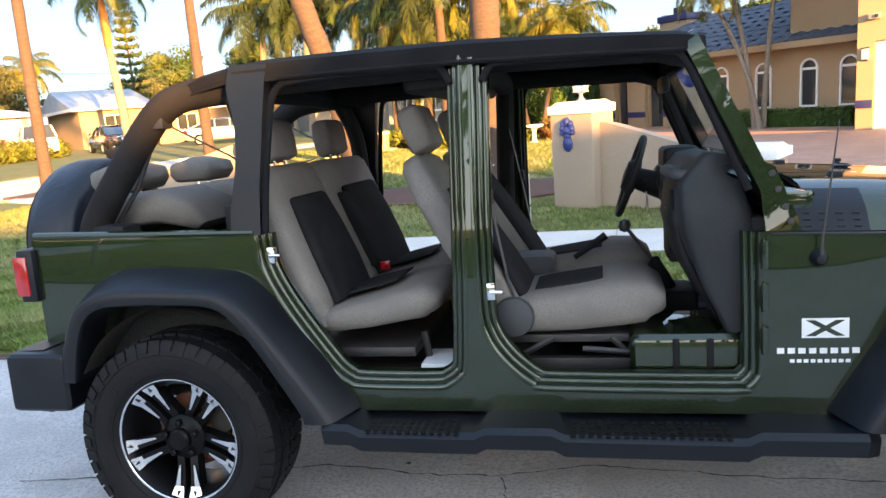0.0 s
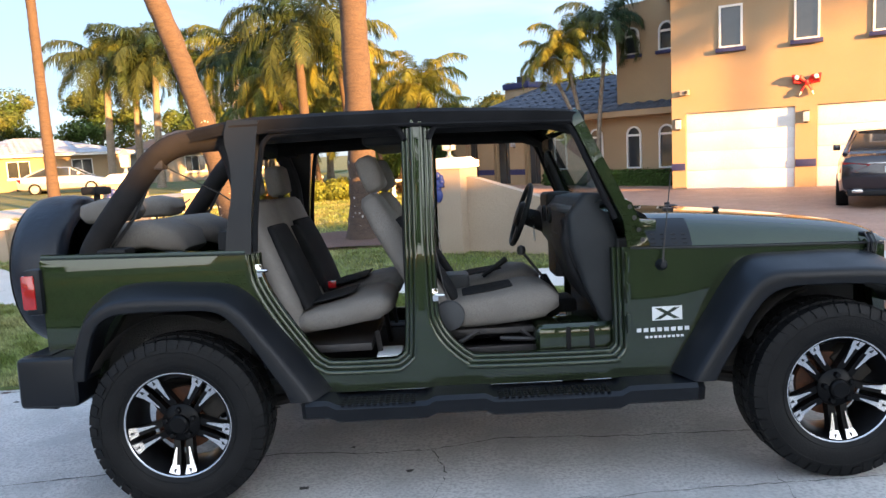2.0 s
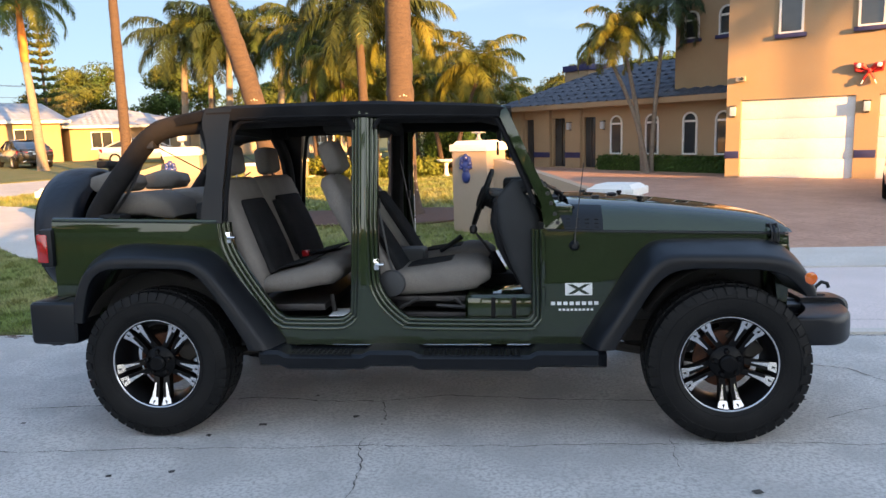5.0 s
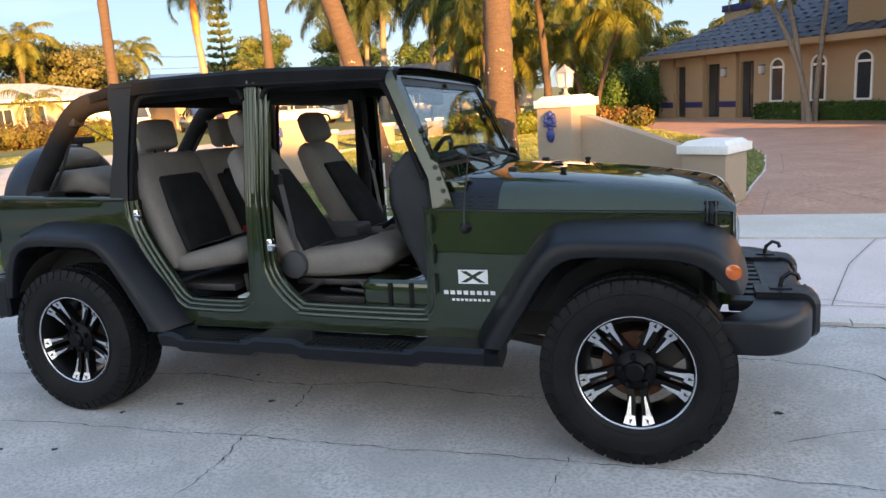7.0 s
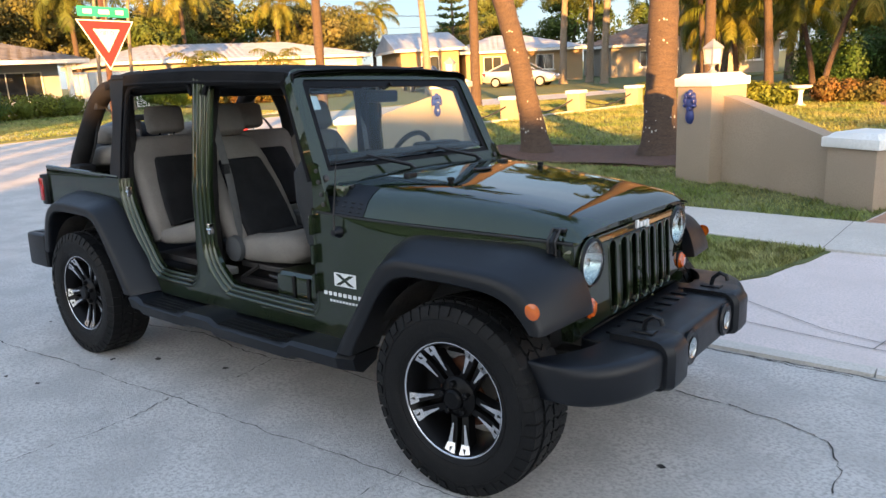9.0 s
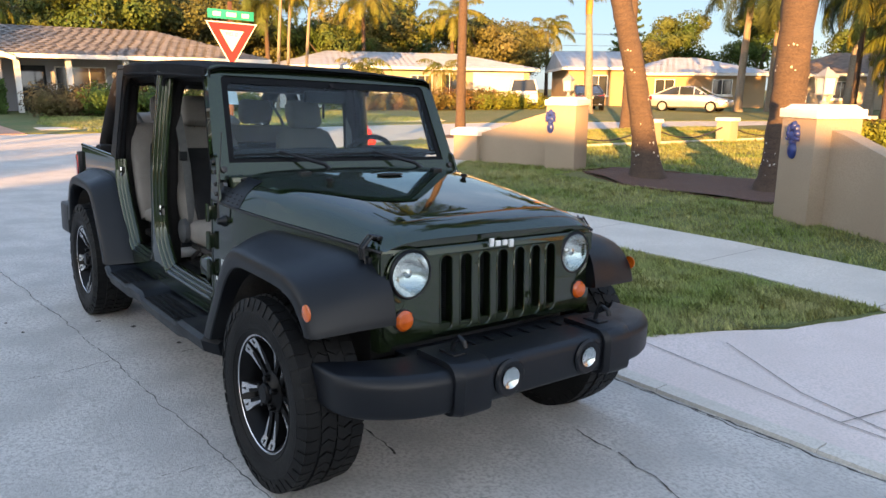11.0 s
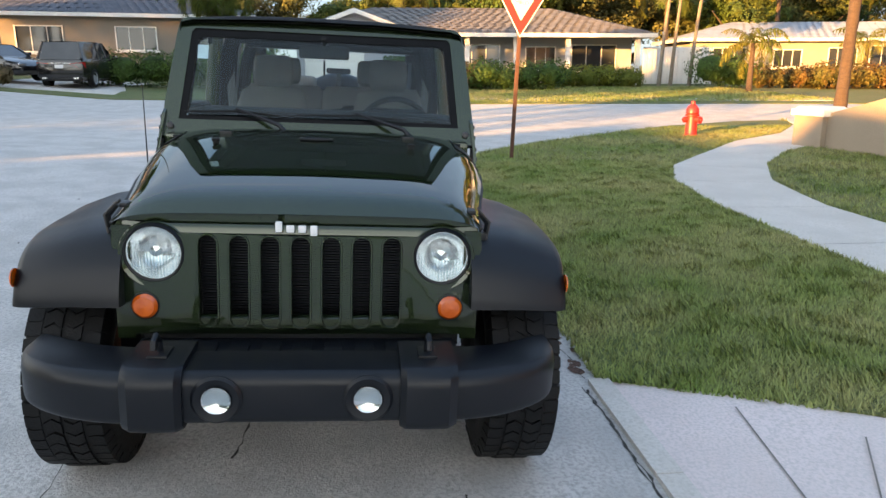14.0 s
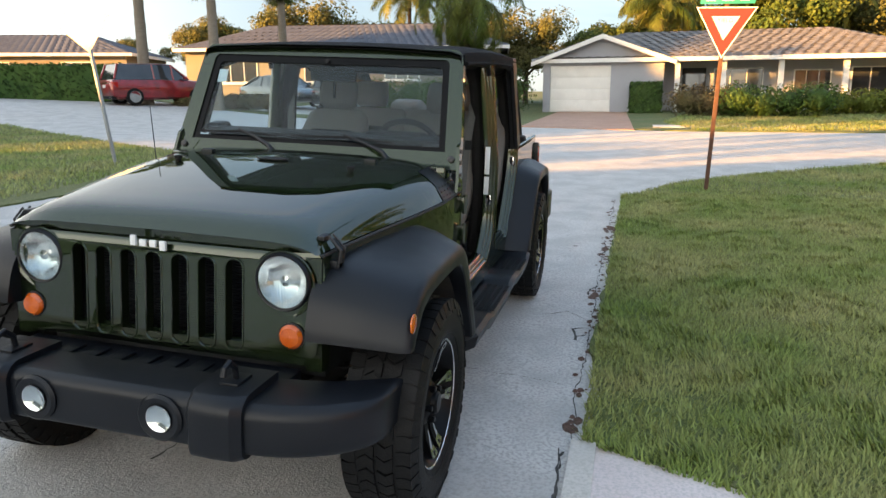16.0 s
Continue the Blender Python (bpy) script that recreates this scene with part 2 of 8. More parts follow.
def glass(name, colour=(0.9, 0.95, 0.95), rough=0.0, clear=0.95, ior=1.5):
    """A thin pane: mostly clear, with a true mirror reflection by Fresnel."""
    mt = bpy.data.materials.new(name)
    mt.use_nodes = True
    nt = mt.node_tree
    N, L = nt.nodes.new, nt.links.new
    nt.nodes.remove(nt.nodes["Principled BSDF"])
    tr, gl, fr, mx = N("ShaderNodeBsdfTransparent"), N("ShaderNodeBsdfGlossy"), N("ShaderNodeLayerWeight"), N("ShaderNodeMixShader")
    tr.inputs[0].default_value = (*[c * clear for c in colour], 1)
    gl.inputs["Roughness"].default_value = rough
    pw, sc = N("ShaderNodeMath"), N("ShaderNodeMath")
    pw.operation, sc.operation = "POWER", "MULTIPLY_ADD"
    pw.inputs[1].default_value = 4.0
    f0 = ((ior - 1) / (ior + 1)) ** 2
    sc.inputs[1].default_value, sc.inputs[2].default_value = 1 - f0, f0
    L(fr.outputs["Facing"], pw.inputs[0])
    L(pw.outputs[0], sc.inputs[0])
    L(sc.outputs[0], mx.inputs[0])
    L(tr.outputs[0], mx.inputs[1])
    L(gl.outputs[0], mx.inputs[2])
    L(mx.outputs[0], nt.nodes["Material Output"].inputs[0])
    return mt


M_road = material("worn_concrete_road", (0.54, 0.525, 0.505), 0.88, colour2=(0.42, 0.41, 0.395), scale=2.4, detail=12, lo=0.40, hi=0.62, fine=(0.35, 0.34, 0.327), fine_scale=60, bump=0.6, bump_scale=110)
M_drive = material("red_brown_stamped_concrete", (0.47, 0.285, 0.20), 0.7, colour2=(0.37, 0.215, 0.15), scale=1.4, detail=6, fine=(0.32, 0.185, 0.13), fine_scale=18, bump=0.3, bump_scale=30)
M_apron = material("pale_pink_concrete", (0.68, 0.59, 0.575), 0.85, colour2=(0.60, 0.525, 0.505), scale=1.8, detail=8, fine=(0.52, 0.47, 0.45), fine_scale=70, bump=0.3, bump_scale=90)
M_walk = material("pavement_concrete", (0.60, 0.57, 0.53), 0.85, colour2=(0.50, 0.475, 0.44), scale=1.6, detail=8, fine=(0.46, 0.44, 0.40), fine_scale=70, bump=0.35, bump_scale=90)
M_grass = material("lawn_soil_and_grass", (0.090, 0.126, 0.032), 0.9, colour2=(0.153, 0.149, 0.059), scale=1.1, detail=8, fine=(0.059, 0.081, 0.020), fine_scale=45, bump=0.9, bump_scale=70)
M_blade = material("grass_blades", (0.163, 0.228, 0.052), 0.55, colour2=(0.310, 0.301, 0.120), scale=0.9, detail=6, island=0.45, spec=0.3, trans=0.25)
M_mulch = material("brown_mulch", (0.085, 0.042, 0.028), 0.95, colour2=(0.05, 0.028, 0.02), scale=9, fine=(0.13, 0.07, 0.05), fine_scale=60, bump=1.0, bump_scale=45)
M_crack = material("road_crack", (0.03, 0.03, 0.03), 0.95, colour2=(0.07, 0.065, 0.06), scale=20)
M_joint = material("scored_joint", (0.23, 0.21, 0.19), 0.95, colour2=(0.15, 0.14, 0.13), scale=12)
M_stucco_tan = material("tan_stucco", (0.370, 0.263, 0.155), 0.9, colour2=(0.333, 0.233, 0.137), scale=0.8, fine=(0.311, 0.222, 0.133), fine_scale=40, bump=0.35, bump_scale=90)
M_stucco_wall = material("beige_wall_stucco", (0.371, 0.293, 0.218), 0.9, colour2=(0.332, 0.259, 0.191), scale=1.2, fine=(0.309, 0.243, 0.180), fine_scale=60, bump=0.35, bump_scale=110)
M_white = material("white_paint", (0.80, 0.79, 0.76), 0.55, colour2=(0.72, 0.71, 0.68), scale=2.0, fine=(0.7, 0.69, 0.66), fine_scale=30, bump=0.1)
M_grey_wall = material("grey_blue_stucco", (0.34, 0.35, 0.385), 0.9, colour2=(0.30, 0.31, 0.34), scale=1.0, fine=(0.36, 0.37, 0.4), fine_scale=30, bump=0.2)
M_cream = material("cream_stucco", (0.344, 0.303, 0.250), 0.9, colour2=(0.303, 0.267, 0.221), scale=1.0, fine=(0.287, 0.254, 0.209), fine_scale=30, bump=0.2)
# darker copy of the cream stucco, with the far houses' shade in its colour
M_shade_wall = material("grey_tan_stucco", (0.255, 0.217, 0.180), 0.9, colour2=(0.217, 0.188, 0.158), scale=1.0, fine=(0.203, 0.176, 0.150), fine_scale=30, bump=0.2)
M_navy = material("navy_paint", (0.018, 0.02, 0.085), 0.55, colour2=(0.03, 0.03, 0.10), scale=4, bump=0.1)
M_tile = material("grey_roof_tiles", (0.13, 0.125, 0.12), 0.8, colour2=(0.19, 0.17, 0.15), scale=2.2, island=0.22, fine=(0.12, 0.11, 0.105), fine_scale=14, bump=0.2)
M_tile_blue = material("slate_blue_roof_tiles", (0.085, 0.095, 0.12), 0.85, spec=0.2, colour2=(0.115, 0.12, 0.14), scale=2.0, island=0.06, fine=(0.065, 0.072, 0.09), fine_scale=14, bump=0.2)
M_roof_white = material("white_metal_roof", (0.40, 0.425, 0.465), 0.5, spec=0.3, colour2=(0.32, 0.345, 0.385), scale=1.2, bump=0.1)
M_roof_brown = material("brown_shingle_roof", (0.17, 0.12, 0.09), 0.9, colour2=(0.12, 0.09, 0.07), scale=3, island=0.2, bump=0.3, bump_scale=30)
M_window = material("dark_window_glass", (0.02, 0.024, 0.03), 0.06, spec=0.8, colour2=(0.05, 0.055, 0.06), scale=0.6)
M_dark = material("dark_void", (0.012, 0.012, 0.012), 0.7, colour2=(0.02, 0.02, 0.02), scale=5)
M_iron = material("black_iron", (0.02, 0.02, 0.022), 0.5, colour2=(0.035, 0.03, 0.028), scale=12, bump=0.1)
M_lamp_glass = material("frosted_lantern_glass", (0.50, 0.53, 0.57), 0.35, colour2=(0.42, 0.45, 0.49), scale=6)
M_trunk = material("ringed_palm_bark", (0.069, 0.044, 0.031), 0.95, colour2=(0.036, 0.024, 0.019), scale=3.5, stretch=(1.5, 1.5, 9.0), fine=(0.105, 0.074, 0.056), fine_scale=26, bump=0.8, bump_scale=14)
M_trunk_grey = material("grey_palm_bark", (0.20, 0.165, 0.125), 0.95, colour2=(0.13, 0.105, 0.08), scale=3.0, stretch=(1.5, 1.5, 6.0), fine=(0.27, 0.235, 0.19), fine_scale=22, bump=0.6, bump_scale=14)
M_shaft = material("palm_crownshaft", (0.16, 0.21, 0.06), 0.5, colour2=(0.30, 0.25, 0.09), scale=1.5, bump=0.1)
M_shaft_dry = material("dry_orange_frond_base", (0.52, 0.22, 0.045), 0.8, colour2=(0.40, 0.15, 0.03), scale=3, bump=0.3)
M_frond = material("palm_fronds", (0.055, 0.095, 0.022), 0.5, colour2=(0.12, 0.13, 0.028), scale=0.35, detail=3, island=0.35, trans=0.3, spec=0.15)
M_frond_dark = material("dark_palm_fronds", (0.026, 0.05, 0.022), 0.5, colour2=(0.06, 0.075, 0.024), scale=0.3, detail=3, island=0.35, trans=0.25, spec=0.15)
# yellower frond copy: the gold of low sunlight is mixed into the green
M_frond_sunlit = material("golden_palm_fronds", (0.11, 0.14, 0.026), 0.5, colour2=(0.19, 0.175, 0.035), scale=0.4, detail=3, island=0.35, trans=0.3, spec=0.15)
M_leaf = material("tree_leaves", (0.05, 0.085, 0.02), 0.6, colour2=(0.11, 0.12, 0.03), scale=0.3, detail=3, island=0.4, trans=0.2, spec=0.15)
M_leaf_dry = material("olive_tree_leaves", (0.085, 0.095, 0.03), 0.6, colour2=(0.13, 0.115, 0.045), scale=0.25, detail=3, island=0.4, trans=0.2, spec=0.15)
M_hedge = material("hedge_leaves", (0.035, 0.075, 0.018), 0.5, colour2=(0.065, 0.11, 0.025), scale=1.0, island=0.45, trans=0.15, spec=0.15)
M_shrub_gold = material("yellow_green_shrub_leaves", (0.17, 0.18, 0.025), 0.55, colour2=(0.10, 0.13, 0.025), scale=1.2, island=0.4, trans=0.2, spec=0.15)
M_shrub_red = material("red_shrub_leaves", (0.15, 0.075, 0.03), 0.6, colour2=(0.10, 0.10, 0.03), scale=1.2, island=0.4, trans=0.2, spec=0.15)
M_shrub_dry = material("dry_pinkish_shrub_leaves", (0.15, 0.11, 0.065), 0.7, colour2=(0.10, 0.09, 0.04), scale=1.2, island=0.35, trans=0.2, spec=0.15)
M_bark = material("tree_bark", (0.12, 0.095, 0.07), 0.95, colour2=(0.07, 0.055, 0.04), scale=6, bump=0.6, bump_scale=20)
M_blue = material("dark_blue_ceramic", (0.02, 0.035, 0.16), 0.3, colour2=(0.03, 0.05, 0.22), scale=9, bump=0.2, bump_scale=25)
M_red_hyd = material("red_hydrant_paint", (0.62, 0.03, 0.025), 0.4, colour2=(0.5, 0.025, 0.02), scale=6, bump=0.1)
M_sign_red = material("red_sign_sheeting", (0.55, 0.03, 0.035), 0.7, spec=0.2, colour2=(0.48, 0.028, 0.03), scale=3)
M_sign_white = material("white_sign_sheeting", (0.75, 0.75, 0.74), 0.7, spec=0.2, colour2=(0.68, 0.68, 0.67), scale=3)
M_sign_green = material("green_sign_sheeting", (0.02, 0.30, 0.22), 0.7, spec=0.2, colour2=(0.018, 0.25, 0.19), scale=3)
M_galv = material("galvanised_steel", (0.36, 0.37, 0.37), 0.55, metal=0.45, colour2=(0.29, 0.30, 0.30), scale=8, bump=0.05)
M_rust = material("rusty_post", (0.111, 0.049, 0.029), 0.85, colour2=(0.065, 0.033, 0.023), scale=9, bump=0.3)
M_red_bow = material("red_ribbon", (0.55, 0.02, 0.02), 0.5, colour2=(0.42, 0.015, 0.015), scale=8)

# ---- ground ----
def g(x, y):
    """Height of the ground: a cambered road, level lawns, and a gentle rise beyond the crossing."""
    k = smooth(-16, -6, x)
    road = -0.0437 * max(-5.5, min(1.4, y))
    z = road + (0.03 - road) * smooth(1.4, 4.5, y)
    z -= 0.07 * smooth(2.2, 4.2, y) * (1 - smooth(5.7, 7.4, y))
    return z * k + 0.02 * (1 - k) + 0.018 * min(45.0, max(0.0, -x - 4)) + 0.065 * min(17.0, max(0.0, -y - 8.5)) * smooth(8, 18, -x)


def dense(outline, step):
    out = []
    for a, b in zip(outline, outline[1:] + outline[:1]):
        n = max(1, int(math.dist(a, b) / step))
        out += [(a[0] + (b[0] - a[0]) * i / n, a[1] + (b[1] - a[1]) * i / n) for i in range(n)]
    return out


def inside(p, poly):
    c, j = False, len(poly) - 1
    for i in range(len(poly)):
        (xi, yi), (xj, yj) = poly[i], poly[j]
        if (yi > p[1]) != (yj > p[1]) and p[0] < (xj - xi) * (p[1] - yi) / (yj - yi) + xi:
            c = not c
        j = i
    return c


def within(q, poly):
    """The same for many points at once."""
    c, j = np.zeros(len(q), bool), len(poly) - 1
    for i in range(len(poly)):
        (xi, yi), (xj, yj) = poly[i], poly[j]
        if yi != yj:
            c ^= ((yi > q[:, 1]) != (yj > q[:, 1])) & (q[:, 0] < (xj - xi) * (q[:, 1] - yi) / (yj - yi) + xi)
        j = i
    return c


def patch(name, outline, mat, dz, label, category, step=1.0, skirt=0.12, rag=0.0, kind="structure", bumps=0.0, parent=None):
    """A sheet that follows the ground, raised by dz, with an edge that goes down into it."""
    rim = dense(outline, step * 0.5 if not rag else 0.12)
    if rag:
        rim = [(x + rag * noise.noise((x * 3, y * 3, 1.7)) + rag * 0.6 * noise.noise((x * 11, y * 11, 3.1)), y + rag * noise.noise((x * 3, y * 3, 9.2)) + rag * 0.6 * noise.noise((x * 11, y * 11, 5.5))) for x, y in rim]
    n = len(rim)
    xs, ys = [p[0] for p in rim], [p[1] for p in rim]
    gx, gy = np.meshgrid(np.arange(min(xs) + step, max(xs), step), np.arange(min(ys) + step, max(ys), step), indexing="ij")
    q = np.stack([(gx + 0.2 * step * np.sin(gy * 7)).ravel(), (gy + 0.2 * step * np.sin(gx * 5)).ravel()], 1)
    q = q[within(q, rim)]
    far = np.array([((q[i] - np.array(rim)) ** 2).sum(1).min() for i in range(len(q))]) if len(q) else np.zeros(0)
    pts = list(rim) + [tuple(p) for p in q[far > (0.3 * step) ** 2]]
    res = delaunay_2d_cdt([Vector(p) for p in pts], [(i, (i + 1) % n) for i in range(n)], [list(range(n))], 1, 1e-5)
    geo = Geo()
    geo.v = [(p.x, p.y, g(p.x, p.y) + dz + (bumps * noise.noise((p.x * 0.8, p.y * 0.8, 0)) if bumps else 0)) for p in res[0]]
    geo.f = [tuple(f) for f in res[2]]
    geo.add([(*p, g(*p) + dz) for p in rim] + [(*p, g(*p) + dz - skirt) for p in rim], [(i, (i + 1) % n, n + (i + 1) % n, n + i) for i in range(n)])
    if parent:
        return part(name, geo, mat, parent, angle=40)
    return thing(name, label, category, kind=kind, geo=geo, mat=mat, angle=40)


steps = [-3000, -900, -300, -140, -90, -70, -60, -50, -40, -34, -28, -22, -16, -12, -8, -4, 0, 4, 8, 14, 22, 34, 50, 80, 140, 300, 900, 3000]
base = Geo()
base.v = [(x, y, g(x, y) - 0.14) for x in steps for y in steps]
base.f = [(i * 28 + j, (i + 1) * 28 + j, (i + 1) * 28 + j + 1, i * 28 + j + 1) for i in range(27) for j in range(27)]
thing("ground", "grassy ground reaching to the horizon", "ground", kind="structure", geo=base, mat=M_grass)
ROAD = [(70, 1.45), (0.5, 1.45), (-6.9, 1.5), (-8.0, 2.2), (-9.2, 3.4), (-11.0, 6.0), (-12.5, 9.2), (-13.1, 13), (-13.1, 18), (-12.2, 25), (-9.5, 34), (-12, 36),
        (-16.2, 25), (-18.4, 18), (-19, 12), (-19.4, 3), (-21, -2), (-24, -15), (-30, -28), (-22, -31), (-16, -21), (-12.4, -12), (-10.4, -8.6), (-9.2, -6.8), (-7.5, -5.8), (-4.1, -5.4), (70, -5.4)]
patch("road", ROAD, M_road, 0.0, "cracked grey concrete street at a corner", "road", step=0.9)
LAWN = [(0.86, 1.44), (1.2, 2.2), (1.7, 2.95), (1.96, 3.98), (2.0, 5.25), (2.32, 6.8), (2.7, 9), (2.9, 11.5), (2.7, 13.5), (1.8, 16.5), (0.5, 20), (-1, 25), (-1.8, 31),
        (-10.3, 34), (-12.5, 25), (-13.4, 18), (-13.4, 13), (-12.8, 9.2), (-11.2, 6.0), (-9.3, 3.4), (-8.1, 2.2), (-6.9, 1.55), (-4, 1.42), (-1.2, 1.38)]
patch("lawn", LAWN, M_grass, 0.02, "mown green lawn round the corner lot", "lawn", step=0.8, rag=0.05, bumps=0.012)
patch("lawn", [(70, -5.4), (-4.1, -5.4), (-7.5, -5.8), (-9.2, -6.8), (-10.4, -8.6), (-12.4, -12), (-16, -21), (-22, -31), (-20, -60), (70, -60)], M_grass, 0.02, "mown lawn on the other corner of the street", "lawn", step=3.0, rag=0.05)
patch("lawn", [(-12.5, 36), (-16.4, 25), (-18.6, 18), (-19.2, 12), (-19.6, 3), (-21.2, -2), (-24.2, -15), (-30.2, -28), (-38, -40), (-80, -40), (-80, 70), (-10, 70)], M_grass, 0.02, "sunlit front lawns across the street", "lawn", step=3.0, rag=0.05)
DRIVE = [(0.86, 1.43), (1.2, 2.2), (1.7, 2.95), (1.96, 3.98), (2.0, 5.25), (2.32, 6.8), (2.7, 9), (2.9, 11.5), (2.7, 13.5), (1.8, 16.5), (0.5, 20), (-1, 25), (-1.8, 31), (1.0, 29), (7.3, 20.2), (6.7, 17.6), (14, 13.4), (18, 10), (14, 4), (13, 1.43)]
patch("driveway", DRIVE, M_apron, 0.012, "pale pinkish concrete driveway mouth with scored joints", "driveway", step=0.8)
patch("driveway", [(2.04, 5.3), (2.36, 6.8), (2.74, 9), (2.94, 11.5), (2.74, 13.5), (1.84, 16.5), (0.54, 20), (-0.96, 25), (-1.7, 31), (1.0, 29), (7.3, 20.2), (6.72, 17.6), (14, 13.4), (17.8, 10), (14.2, 5.3)], M_drive, 0.018, "red-brown stamped-concrete forecourt before the garages", "driveway", step=0.8)
WALK = [(13, 3.95), (1.96, 3.98), (0.7, 4.18), (-1.3, 4.16), (-3.5, 4.22), (-5.2, 4.45), (-6.4, 4.95), (-7.4, 5.8), (-8.8, 7.2), (-10, 8.8), (-11.8, 10.2), (-13.2, 10.8), (-13.2, 12.0), (-11.0, 11.4), (-9.3, 10.0),
        (-8.4, 8.7), (-7.4, 7.4), (-6.3, 6.4), (-5.0, 5.75), (-3.3, 5.42), (-0.15, 5.4), (2.0, 5.22), (13.5, 5.2)]
walk_ob = patch("pavement", WALK, M_walk, 0.034, "pale grey concrete footpath curving through the lawn", "pavement", step=0.6)
joint = Geo()
for (xa, ya), (xb, yb) in [((1.9, 4.0), (1.95, 5.2)), ((0.2, 4.2), (0.25, 5.38)), ((-1.6, 4.16), (-1.55, 5.41)), ((-3.3, 4.22), (-3.2, 5.4)), ((-5.1, 4.46), (-4.8, 5.68)), ((-6.5, 5.05), (-5.9, 6.15)), ((-7.7, 6.1), (-7.0, 6.98)), ((-8.9, 7.4), (-8.1, 8.2)), ((-10.0, 8.85), (-9.2, 9.75)), ((3.6, 3.97), (3.65, 5.2)), ((5.4, 3.97), (5.45, 5.2)), ((7.2, 3.97), (7.25, 5.2))]:
    d = Vector((xb - xa, yb - ya)).normalized() * 0.004
    joint.add([(xa - d.y, ya + d.x, g(xa, ya) + 0.038), (xa + d.y, ya - d.x, g(xa, ya) + 0.038), (xb + d.y, yb - d.x, g(xb, yb) + 0.038), (xb - d.y, yb + d.x, g(xb, yb) + 0.038)], [(0, 1, 2, 3)])
for pts in [[(1.25, 1.95), (2.6, 1.75), (4.5, 1.72), (9, 1.72)], [(1.6, 2.35), (2.3, 1.95), (3.0, 1.78)], [(2.6, 1.75), (2.9, 2.9), (3.3, 3.95)], [(4.4, 1.75), (4.6, 3.95)], [(2.4, 5.25), (2.6, 6.8), (3.0, 9), (3.2, 11.5), (3.0, 13.7), (2.1, 16.7), (0.8, 20.2)], [(3.3, 5.22), (9.5, 5.22)]]:
    for (xa, ya), (xb, yb) in zip(pts, pts[1:]):
        d = Vector((xb - xa, yb - ya)).normalized() * 0.004
        joint.add([(xa - d.y, ya + d.x, g(xa, ya) + 0.022), (xa + d.y, ya - d.x, g(xa, ya) + 0.022), (xb + d.y, yb - d.x, g(xb, yb) + 0.022), (xb - d.y, yb + d.x, g(xb, yb) + 0.022)], [(0, 1, 2, 3)])
stamp = [(2.2, 5.6), (2.5, 6.8), (2.9, 9), (3.1, 11.5), (2.9, 13.5), (3.4, 16.5), (6.4, 17.3), (13.6, 13.3), (16.5, 10), (13.8, 5.6)]
pattern, ca, sa = Geo(), math.cos(radians(31)), math.sin(radians(31))
for i in range(-6, 44):
    for j in range(-14, 26):
        u, v = 0.52 * i, 0.86 * (j + 0.5 * (i % 2))
        for du, dv in ((0.0, 0.86), (0.52, 0.0)):
            ends = [(2 + (u + k * du) * ca - (v + k * dv) * sa, 4 + (u + k * du) * sa + (v + k * dv) * ca) for k in (0, 1)]
            if all(inside(e, stamp) for e in ends):
                d = Vector((ends[1][0] - ends[0][0], ends[1][1] - ends[0][1])).normalized() * 0.006
                pattern.add([(x + q * d.y, y - q * d.x, g(x, y) + 0.0225) for (x, y), q in ((ends[0], 1), (ends[1], 1), (ends[1], -1), (ends[0], -1))], [(0, 1, 2, 3)])
thing("stamped_joints", "shallow dark joints stamped in the red-brown concrete", "joints", kind="structure", geo=pattern, mat=material("stamped_joint", (0.20, 0.115, 0.08), 0.9, colour2=(0.26, 0.155, 0.11), scale=3))
thing("scored_joints", "thin dark scored joints in the concrete", "joints", kind="structure", geo=joint, mat=M_joint)
kerb = Geo()
for x0 in np.arange(0.86, 12.5, 0.9):
    kerb.box((x0 + 0.004, 1.36, -0.16), (x0 + 0.896, 1.47, -0.035), None)
thing("kerb", "low worn concrete kerb lip at the driveway mouth", "kerb", kind="structure", geo=kerb, mat=M_walk)


def crack_line(geo, pts, w, seed):
    """A jagged thin crack along a line on the road."""
    rnd, line = random.Random(seed), []
    for a, b in zip(pts, pts[1:]):
        n = max(2, int(math.dist(a, b) / 0.035))
        line += [(a[0] + (b[0] - a[0]) * i / n, a[1] + (b[1] - a[1]) * i / n) for i in range(n)]
    off, rows = 0.0, []
    for x, y in line:
        off = off * 0.85 + rnd.uniform(-0.014, 0.014)
        k = w * rnd.uniform(0.25, 1.2)
        rows.append([(x + off - k * 0.6, y + off * 0.7 - k, g(x, y) + 0.004), (x + off + k * 0.6, y + off * 0.7 + k, g(x, y) + 0.004)])
    geo.loft(rows)


